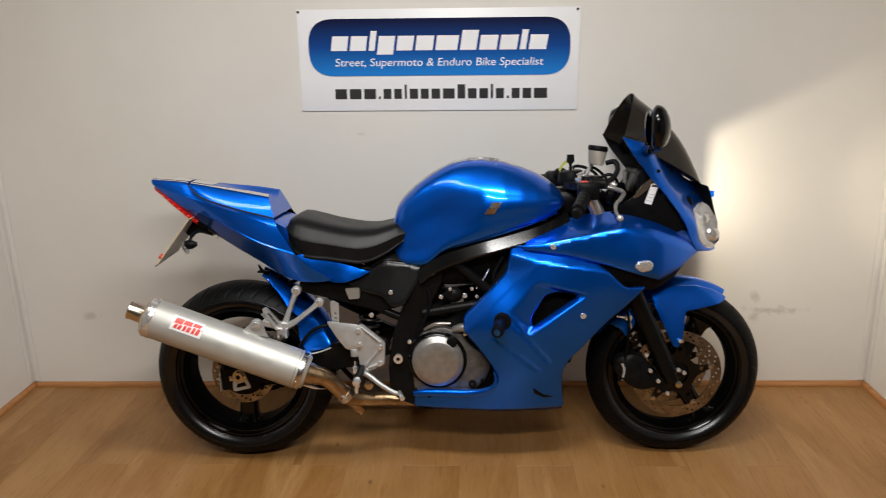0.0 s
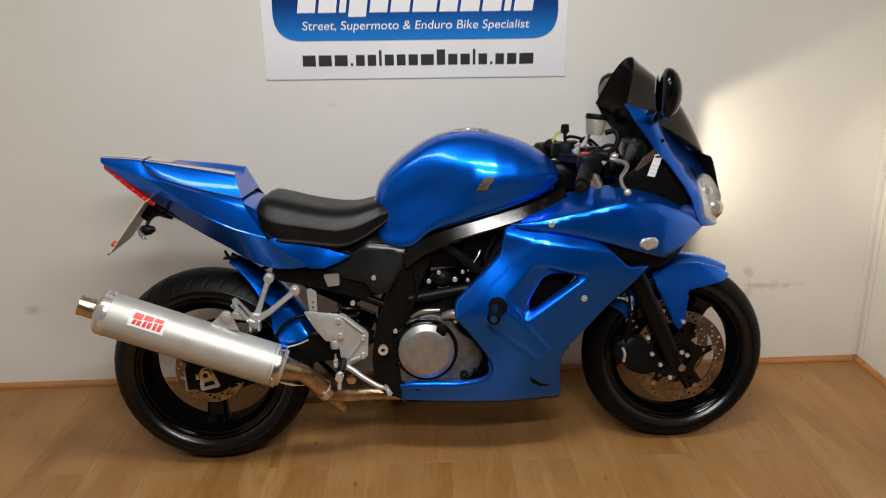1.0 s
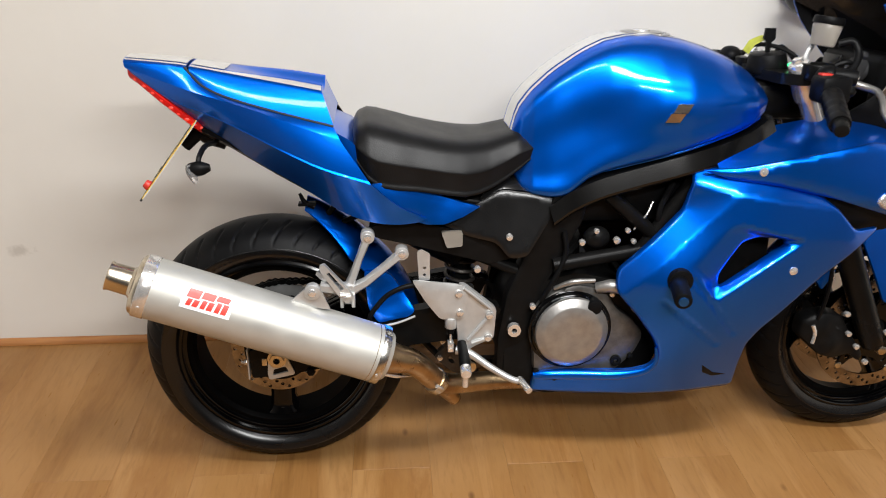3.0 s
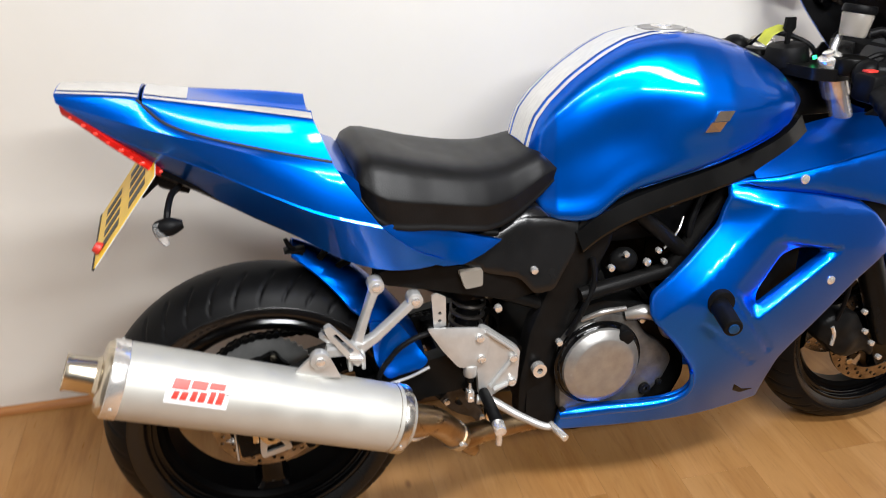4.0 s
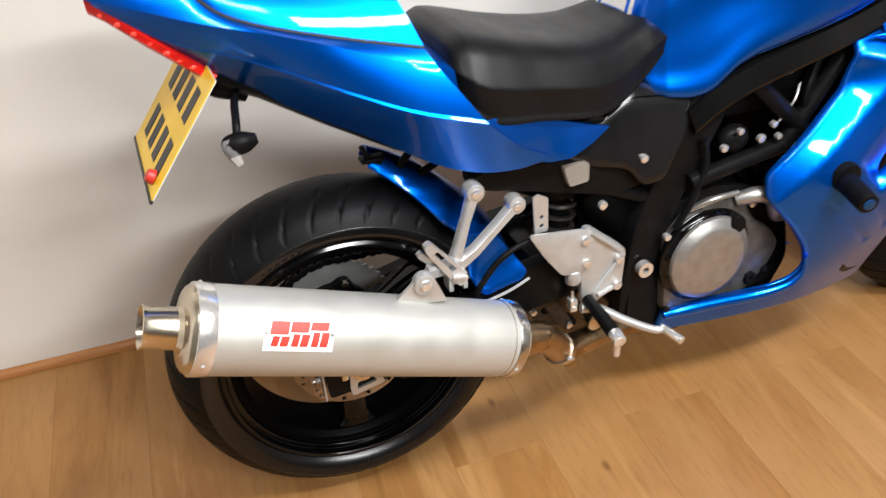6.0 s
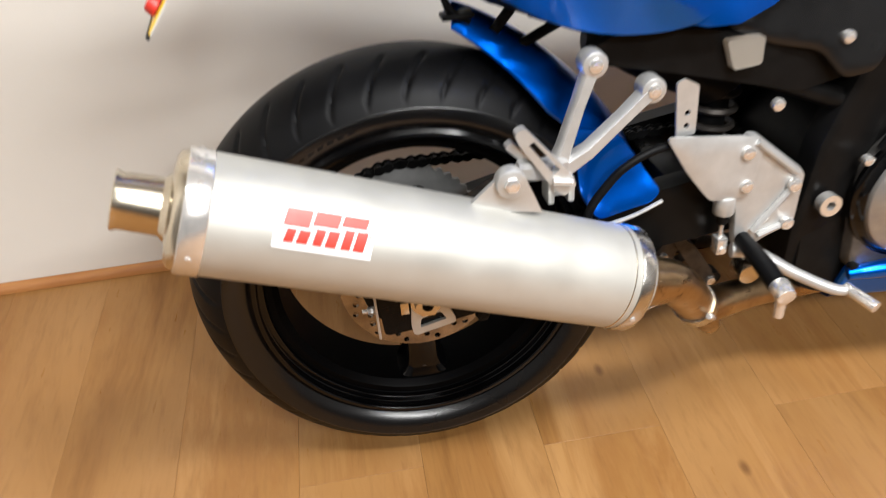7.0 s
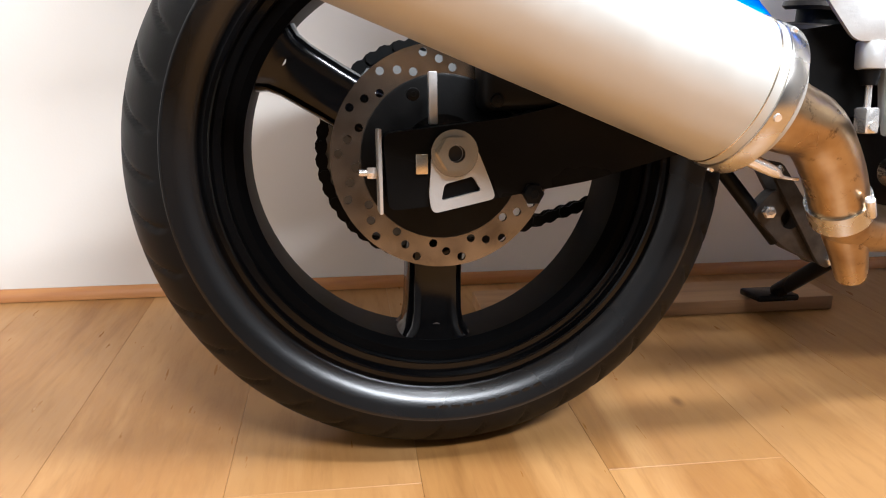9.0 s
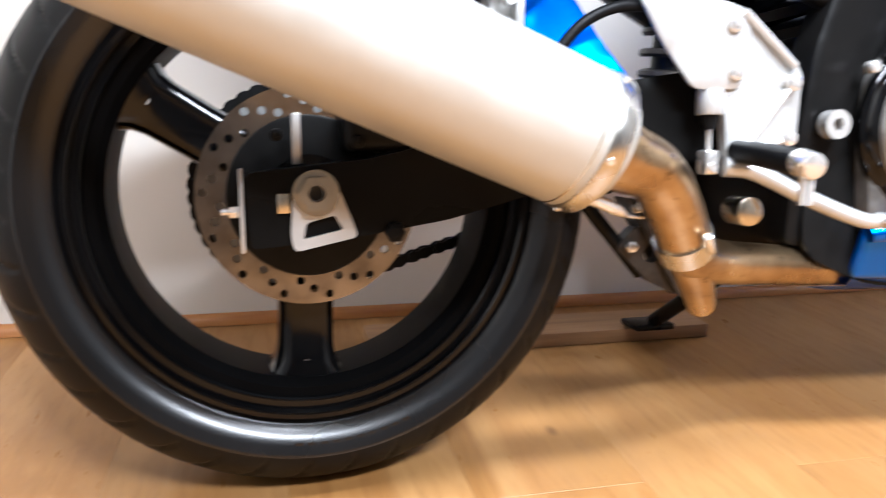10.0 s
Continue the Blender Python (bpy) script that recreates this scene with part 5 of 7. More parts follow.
def chassis():
    # upper beam from the steering head to the seat, then down to the pivot
    for s in (-1, 1):
        bm = B()
        loops = []
        for x, z, y in smooth_path([(0.585, 0.655, 0.132), (0.625, 0.688, 0.140), (0.68, 0.716, 0.147), (0.75, 0.739, 0.153), (0.85, 0.767, 0.158), (0.95, 0.794, 0.150), (1.02, 0.818, 0.132), (1.065, 0.842, 0.108)], 5):
            loops.append([Vector((x + dx, s * (y + dy), z + dz)) for dx, dy, dz in ((-0.004, -0.034, -0.002), (0.0, -0.006, -0.003), (0.009, 0.0062, -0.034), (0.010, 0.0052, -0.039), (0.012, 0.001, -0.043), (0.014, -0.030, -0.046))])
        rings(bm, loops)
        bmesh.ops.recalc_face_normals(bm, faces=bm.faces)
        part("main_beam", bm, FRAME, bike, "dark satin metal frame beam", 30)
    pivot = [(0.600, 0.685), (0.672, 0.690), (0.665, 0.62), (0.622, 0.535), (0.590, 0.47), (0.568, 0.40), (0.556, 0.30), (0.548, 0.235), (0.485, 0.245), (0.482, 0.34), (0.500, 0.45), (0.540, 0.55)]
    both("pivot_plate", panel(pivot, surf([(0.63, 0.68, -0.130), (0.55, 0.5, -0.128), (0.52, 0.37, -0.130), (0.52, 0.25, -0.118), (0.64, 0.6, -0.128)]), step=0.009, thick=0.03, roll=0.007), FRAMEBLK, "black frame plate at the swingarm pivot")
    # trellis struts
    for a, b in (((0.70, 0.69), (0.90, 0.52)), ((0.92, 0.74), (0.80, 0.55)), ((0.60, 0.52), (0.80, 0.55)), ((0.90, 0.52), (1.05, 0.78))):
        bm = B()
        tube(bm, [(a[0], -0.125, a[1]), (b[0], -0.12, b[1])], 0.016, 12)
        both("frame_strut", bm, FRAMEBLK)
    # seat subframe
    for a, b in (((0.58, 0.64), (0.10, 0.70)), ((0.53, 0.50), (0.14, 0.655)), ((0.53, 0.56), (0.20, 0.61))):
        bm = B()
        tube(bm, [(a[0], -0.105, a[1]), (b[0], -0.085, b[1])], 0.013, 12)
        both("subframe_tube", bm, FRAMEBLK)
    rails = [(0.33, 0.615), (0.50, 0.575), (0.53, 0.54), (0.46, 0.525), (0.30, 0.568), (0.215, 0.588), (0.190, 0.606), (0.23, 0.622)]
    both("subframe_plate", sheet(rails, -0.118, -0.104), FRAMEBLK)
    cover = [(0.352, 0.614), (0.43, 0.664), (0.480, 0.690), (0.545, 0.682), (0.610, 0.668), (0.585, 0.615), (0.540, 0.545), (0.500, 0.540), (0.470, 0.575), (0.41, 0.588)]
    both("frame_cover", panel(cover, surf([(0.352, 0.614, -0.124), (0.48, 0.69, -0.118), (0.61, 0.668, -0.126), (0.54, 0.545, -0.150), (0.45, 0.62, -0.130)]), roll=0.008), GREYPL, "dark grey plastic frame cover")
    lip = [(0.430, 0.664), (0.482, 0.691), (0.545, 0.684), (0.606, 0.669), (0.602, 0.685), (0.565, 0.702), (0.50, 0.712), (0.462, 0.700)]
    both("cover_lip", panel(lip, surf([(0.43, 0.664, -0.130), (0.482, 0.690, -0.122), (0.606, 0.667, -0.130), (0.50, 0.712, -0.092), (0.602, 0.686, -0.100)]), step=0.008, roll=0.003), GREYPL)
    bolt("cover_bolt", (0.499, -0.132, 0.590), 0.0075, bike, CHROME)
    part("fluid_reservoir", sheet([(0.352, 0.602), (0.398, 0.603), (0.398, 0.570), (0.364, 0.567)], -0.131, -0.1185, corner=0.005), CLEAR, bike, "small milky rear brake fluid reservoir")
    for x, z in ((0.433, 0.513),):
        bolt("subframe_bolt", (x, -0.119, z), 0.008, bike, CHROME)
    P, t, _ = filled(circle(0.517, 0.372, 0.0150, 24), [circle(0.517, 0.372, 0.0068, 6)], 0.01)
    part("pivot_ring", shell(P, t, np.full(len(P), -0.142), np.full(len(P), -0.128)), CHROME, bike, "bright swingarm pivot ring")
    # airbox and inner fill behind the frame
    bm = B()
    box(bm, (0.56, -0.095, 0.60), (1.03, 0.095, 0.80), 0.03)
    part("airbox", bm, BLACK, bike)
    bm = B()
    tube(bm, [(0.25, 0.0, 0.635), (0.31, 0.0, 0.605), (0.42, 0.0, 0.55)], [0.05, 0.075, 0.078], 16)
    part("battery_tray", bm, BLACK, bike)
    # shock absorber
    bm = B()
    tube(bm, [(0.42, 0.0, 0.58), (0.40, 0.0, 0.36)], 0.024, 16)
    sh = part("rear_shock", bm, DARKCASE, bike)
    bm = B()
    n = 120
    tube(bm, [(0.418 - 0.016 * k / n + 0.034 * math.cos(k * 0.38) * 0.99, 0.034 * math.sin(k * 0.38), 0.56 - 0.17 * k / n) for k in range(n + 1)], 0.005, 6, 1)
    part("shock_spring", bm, WORN, sh)


chassis()


def engine():
    case = [(0.500, 0.235), (0.500, 0.40), (0.555, 0.47), (0.66, 0.50), (0.76, 0.47), (0.84, 0.40), (0.865, 0.30), (0.82, 0.215), (0.60, 0.195)]
    eng = part("engine", sheet(case, -0.118, 0.118, corner=0.03), DARKCASE, bike, "black V-twin engine with a grey clutch cover")
    # two cylinders in a wide vee
    for base, tip, r in (((0.64, 0.45), (0.575, 0.64), 0.070), ((0.80, 0.40), (1.00, 0.46), 0.070)):
        a, b = np.array(base), np.array(tip)
        d = (b - a) / np.linalg.norm(b - a)
        for k in range(9):
            c = a + (b - a) * k / 8
            bm = B()
            cyl(bm, (c[0], 0, c[1]), (c[0] + d[0] * 0.012, 0, c[1] + d[1] * 0.012), r + (0.010 if k % 2 else 0.0), None, 24)
            for v in bm.verts:
                v.co.y *= 1.25
            part("cylinder_fin", bm, DARKCASE, eng)
        bm = B()
        cyl(bm, (b[0], 0, b[1]), (b[0] + d[0] * 0.06, 0, b[1] + d[1] * 0.06), r + 0.012, r - 0.01, 24)
        part("cylinder_head", bm, DARKCASE, eng)
    side = [(0.560, 0.420), (0.562, 0.330), (0.566, 0.262), (0.60, 0.243), (0.745, 0.248), (0.80, 0.300), (0.822, 0.350), (0.790, 0.392), (0.752, 0.415), (0.722, 0.462), (0.660, 0.480), (0.600, 0.462)]
    cover = part("clutch_case", panel(side, lambda x, z: -0.1385 + 0 * x, thick=0.025, roll=0.010, corner=0.02), CASE, eng, "weathered grey alloy clutch case")
    c = (0.646, 0.369)
    bm = B()
    prof = [(0.0965, -0.130), (0.0965, -0.1365), (0.094, -0.139), (0.0915, -0.1395), (0.090, -0.142), (0.0875, -0.146), (0.084, -0.148), (0.079, -0.146)]
    revolve(bm, prof, c, 72)
    bmesh.ops.recalc_face_normals(bm, faces=bm.faces)
    part("clutch_gasket_ring", bm, RIM, cover, "gloss black clutch housing ring")
    bm = B()
    prof = [(0.0840, -0.130), (0.0840, -0.149), (0.0820, -0.154), (0.0725, -0.1605), (0.0670, -0.1635), (0.0635, -0.1650), (0.036, -0.1645), (0.0005, -0.1645)]
    revolve(bm, prof, c, 72)
    bmesh.ops.recalc_face_normals(bm, faces=bm.faces)
    part("clutch_cover", bm, ENGINE, cover, "round satin grey clutch cover", 30)
    bm = B()
    cyl(bm, (0.692, -0.136, 0.432), (0.692, -0.163, 0.432), 0.0175, 0.0165, 20, 0.002)
    part("oil_filler", bm, BLACK, cover, "black oil filler cap")
    for x, z in ((0.572, 0.268), (0.615, 0.250), (0.665, 0.248), (0.715, 0.252), (0.790, 0.300), (0.575, 0.402), (0.556, 0.430), (0.735, 0.455)):
        bolt("case_bolt", (x, -0.137, z), 0.0068, cover, CHROME if z > 0.4 else DARKCASE, 0.008)
    P, t, _ = filled(circle(0.757, 0.290, 0.0125, 20), [circle(0.757, 0.290, 0.006, 6)], 0.01)
    part("sight_plug", shell(P, t, np.full(len(P), -0.146), np.full(len(P), -0.134)), DARKCASE, cover)
    # water pump and hose behind the clutch case
    bm = B()
    tube(bm, [(0.70, -0.135, 0.468), (0.735, -0.15, 0.478), (0.775, -0.145, 0.458), (0.80, -0.135, 0.415), (0.835, -0.12, 0.40)], [0.012, 0.015, 0.015, 0.013, 0.012], 12)
    part("coolant_hose_elbow", bm, ENGINE, eng)
    bm = B()
    tube(bm, [(0.605, -0.132, 0.468), (0.64, -0.150, 0.490), (0.69, -0.150, 0.492)], [0.005, 0.006, 0.005], 10)
    part("cable_clip", bm, ENGINE, eng)
    for x, z, r in ((0.737, 0.578, 0.008), (0.69, 0.60, 0.006), (0.76, 0.60, 0.006), (0.66, 0.575, 0.007), (0.775, 0.575, 0.006)):
        bolt("head_bolt", (x, -0.132, z), r, eng, CHROME)
    bm = B()
    blob(bm, (0.700, -0.105, 0.575), (0.030, 0.022, 0.026))
    part("thermostat_housing", bm, DARKCASE, eng)
    bm = B()
    tube(bm, [(0.775, -0.128, 0.60), (0.80, -0.13, 0.635), (0.815, -0.12, 0.66)], 0.0022, 8)
    tube(bm, [(0.66, -0.128, 0.53), (0.73, -0.130, 0.536), (0.78, -0.125, 0.532)], 0.0022, 8)
    part("cable", bm, CHROME, eng)
    bm = B()
    tube(bm, [(0.62, -0.13, 0.60), (0.625, -0.135, 0.55), (0.60, -0.14, 0.49), (0.575, -0.135, 0.44)], 0.006, 8)
    part("wiring_loom", bm, BLACK, eng)
    bm = B()
    tube(bm, [(0.86, -0.11, 0.70), (0.83, -0.125, 0.64), (0.84, -0.12, 0.56)], 0.007, 8)
    part("wiring_loom", bm, BLACK, eng)
    bm = B()
    box(bm, (0.60, -0.10, 0.188), (0.80, 0.10, 0.215), 0.010)
    part("sump", bm, DARKCASE, eng)
    # radiator behind the fairing
    rad = part("radiator", box(B(), (1.045, -0.15, 0.36), (1.075, 0.15, 0.66), 0.006), DARKCASE, bike)
    for k in range(26):
        z = 0.372 + k * 0.011
        part("radiator_fin", box(B(), (1.040, -0.145, z), (1.078, 0.145, z + 0.0022)), DARKCASE, rad)


engine()


def foot_controls():
    # rider's bracket with heel guard
    guard = [(0.287, 0.497), (0.392, 0.486), (0.412, 0.470), (0.402, 0.405), (0.350, 0.404), (0.318, 0.445)]
    br = [(0.392, 0.486), (0.405, 0.484), (0.468, 0.432), (0.476, 0.422), (0.472, 0.352), (0.430, 0.335), (0.405, 0.318), (0.392, 0.330), (0.385, 0.40)]
    g = part("rider_footrest_bracket", panel(br, lambda x, z: -0.145 + 0 * x, thick=0.010, roll=0.004, corner=0.008), CAST, bike, "cast alloy footrest bracket with heel guard")
    part("heel_guard", panel(guard, surf([(0.287, 0.497, -0.146), (0.41, 0.47, -0.150), (0.35, 0.404, -0.150), (0.34, 0.45, -0.148)]), thick=0.004, roll=0.003, corner=0.010), CAST, g)
    bm = B()
    for a, b in (((0.402, 0.478), (0.462, 0.428)), ((0.466, 0.418), (0.412, 0.352)), ((0.466, 0.360), (0.420, 0.345))):
        tube(bm, [(a[0], -0.148, a[1]), (b[0], -0.148, b[1])], 0.0045, 8)
    part("bracket_rib", bm, CAST, g)
    for x, z in ((0.390, 0.466), (0.393, 0.421), (0.459, 0.412), (0.457, 0.358)):
        bolt("bracket_bolt", (x, -0.149, z), 0.0085, g, CHROME, 0.006)
    strap = [(0.300, 0.558), (0.310, 0.562), (0.328, 0.552), (0.328, 0.492), (0.304, 0.490)]
    P, t, _ = filled(rounded(strap, 0.003), [circle(0.316, 0.520, 0.0036, 10), circle(0.316, 0.504, 0.0036, 10)], 0.012)
    part("drilled_strap", shell(P, t, np.full(len(P), -0.132), np.full(len(P), -0.128)), CAST, bike, "drilled alloy strap")
    # master cylinder and push rod below the guard
    bm = B()
    cyl(bm, (0.374, -0.138, 0.405), (0.374, -0.138, 0.380), 0.0135, 0.0135, 20, 0.002)
    m = part("rear_master_cylinder", bm, CAST, bike)
    bm = B()
    cyl(bm, (0.374, -0.138, 0.382), (0.374, -0.138, 0.366), 0.0105, 0.007, 16)
    part("rubber_boot", bm, BLACK, m)
    bm = B()
    cyl(bm, (0.374, -0.138, 0.37), (0.374, -0.138, 0.340), 0.0032, 0.0032, 10)
    box(bm, (0.367, -0.147, 0.322), (0.381, -0.129, 0.346), 0.002)
    cyl(bm, (0.374, -0.150, 0.329), (0.374, -0.126, 0.329), 0.0045, 0.0045, 10)
    part("push_rod", bm, CHROME, m)
    # brake pedal
    bm = B()
    tube(bm, [(0.385, -0.150, 0.330), (0.415, -0.158, 0.325), (0.460, -0.180, 0.300), (0.505, -0.200, 0.280), (0.528, -0.208, 0.279)], [0.010, 0.009, 0.008, 0.0075, 0.0065], 12)
    ped = part("brake_pedal", bm, CAST, bike, "alloy rear brake pedal")
    bm = B()
    cyl(bm, (0.522, -0.200, 0.280), (0.536, -0.245, 0.276), 0.0078, 0.0078, 14, 0.001)
    part("pedal_toe_piece", bm, CHROME, ped)
    bm = B()
    cyl(bm, (0.418, -0.12, 0.285), (0.418, -0.150, 0.285), 0.015, 0.015, 20, 0.002)
    part("pedal_return_stop", bm, STEEL, ped)
    # rider's footrest sticking out
    bm = B()
    tube(bm, [(0.398, -0.150, 0.345), (0.397, -0.20, 0.341), (0.395, -0.245, 0.336)], [0.0105, 0.012, 0.0125], 12)
    peg = part("rider_footrest", bm, BLACK, bike, "rubber covered footrest with alloy tip")
    bm = B()
    cyl(bm, (0.395, -0.243, 0.337), (0.394, -0.266, 0.333), 0.0125, 0.0115, 14, 0.002)
    cyl(bm, (0.3945, -0.255, 0.332), (0.3935, -0.256, 0.300), 0.007, 0.006, 12)
    part("footrest_tip", bm, CHROME, peg)
    # pillion hanger: two arms meeting at the folded footrest
    bm = B()
    for path in ([(0.195, -0.140, 0.596, 0.0095), (0.178, -0.144, 0.555, 0.0075), (0.160, -0.149, 0.508, 0.0085), (0.150, -0.152, 0.482, 0.012)], [(0.267, -0.136, 0.557, 0.0095), (0.232, -0.141, 0.530, 0.0080), (0.190, -0.147, 0.498, 0.0090), (0.150, -0.152, 0.478, 0.012)], [(0.160, -0.152, 0.486, 0.0135), (0.125, -0.166, 0.492, 0.0115), (0.092, -0.188, 0.506, 0.0105)]):
        loops = []
        for i, (x, y, z, w) in enumerate(path):
            x0, _, z0, _ = path[max(0, i - 1)]
            x1, _, z1, _ = path[min(len(path) - 1, i + 1)]
            t = Vector((x1 - x0, 0, z1 - z0)).normalized()
            n = Vector((-t.z, 0, t.x))
            loops.append([Vector((x, y + dy, z)) + n * (w * q) for q, dy in ((-1, 0.008), (-1, -0.004), (-0.62, -0.009), (0.62, -0.009), (1, -0.004), (1, 0.008))])
        rings(bm, loops)
    bmesh.ops.recalc_face_normals(bm, faces=bm.faces)
    h = part("pillion_hanger", bm, CAST, bike, "alloy pillion footrest hanger")
    for x, y, z in ((0.195, -0.138, 0.598), (0.267, -0.133, 0.558)):
        bm = B()
        cyl(bm, (x, y + 0.014, z), (x, y - 0.012, z), 0.0150, 0.0150, 22, 0.002)
        part("hanger_eye", bm, CAST, h)
        bolt("hanger_bolt", (x, y - 0.012, z), 0.0085, h, CHROME, 0.003)
    # the footrest folded up: a slotted blade, a short prong beside it and an open clevis
    blade = [(0.093, 0.549), (0.104, 0.554), (0.150, 0.500), (0.163, 0.478), (0.148, 0.466), (0.131, 0.484), (0.097, 0.536)]
    rest = part("pillion_footrest", sheet(blade, -0.187, -0.174, [[np.array(p) for p in ((0.108, 0.534), (0.114, 0.537), (0.143, 0.500), (0.136, 0.495))]], corner=0.004), CAST, h, "folded alloy pillion footrest")
    part("prong", sheet([(0.084, 0.529), (0.092, 0.535), (0.126, 0.500), (0.118, 0.493)], -0.176, -0.164, corner=0.003), CAST, rest)
    bm = B()
    tube(bm, [(0.134, -0.190, 0.488), (0.156, -0.190, 0.484)], 0.0042, 10)
    part("hinge_pin", bm, CHROME, rest)
    bm = B()
    box(bm, (0.133, -0.174, 0.450), (0.141, -0.146, 0.480), 0.002)
    box(bm, (0.157, -0.174, 0.450), (0.165, -0.146, 0.480), 0.002)
    box(bm, (0.1405, -0.160, 0.452), (0.1575, -0.147, 0.478), 0.002)
    part("footrest_clevis", bm, CAST, h)


foot_controls()
for top in bike.children:
    if top.name.split(".")[0] in ("rider_footrest_bracket", "drilled_strap", "rear_master_cylinder", "brake_pedal", "rider_footrest", "pillion_hanger", "pivot_plate", "frame_cover", "cover_lip"):
        for o in (top, *top.children_recursive):
            o.data.transform(Matrix.Translation((0, 0.008 if o.data.vertices[0].co.y < 0 else -0.008, 0)))


def side_stand():
    bm = B()
    tube(bm, [(0.560, 0.075, 0.205), (0.552, 0.11, 0.170), (0.545, 0.18, 0.122), (0.540, 0.250, 0.078)], [0.014, 0.0125, 0.0115, 0.0115], 12)
    s = part("side_stand", bm, SATIN, bike, "black side stand, down on a board")
    bm = B()
    box(bm, (0.505, 0.240, 0.0640), (0.572, 0.296, 0.075), 0.004)
    part("stand_foot", bm, SATIN, s)
    bm = B()
    tube(bm, [(0.42, 0.03, 0.20), (0.445, 0.02, 0.182), (0.46, 0.02, 0.172)], 0.004, 8)
    cyl(bm, (0.455, 0.005, 0.176), (0.455, 0.03, 0.176), 0.009, 0.009, 12)
    part("stand_spring", bm, DARKCASE, s)


side_stand()


def linkage():
    bm = B()
    tube(bm, [(0.315, 0.022, 0.286), (0.33, 0.022, 0.269), (0.396, 0.022, 0.192)], 0.0085, 12)
    l = part("suspension_linkage", bm, SATIN, bike, "dusty rear suspension linkage")
    for y in (0.004, 0.036):
        bm = sheet([(0.366, 0.286), (0.386, 0.282), (0.463, 0.172), (0.448, 0.160), (0.436, 0.168)], y - 0.003, y + 0.003, corner=0.006)
        part("link_plate", bm, WORN, l)
    part("link_bracket", sheet([(0.358, 0.226), (0.398, 0.186), (0.448, 0.162), (0.462, 0.178), (0.424, 0.236), (0.384, 0.252)], 0.010, 0.030, [circle(0.405, 0.218, 0.012, 14)], corner=0.008), WORN, l)
    for x, z in ((0.452, 0.171), (0.378, 0.274), (0.372, 0.228)):
        bolt("link_bolt", (x, 0.001, z), 0.0075, l, CHROME, hex_head=True)


linkage()


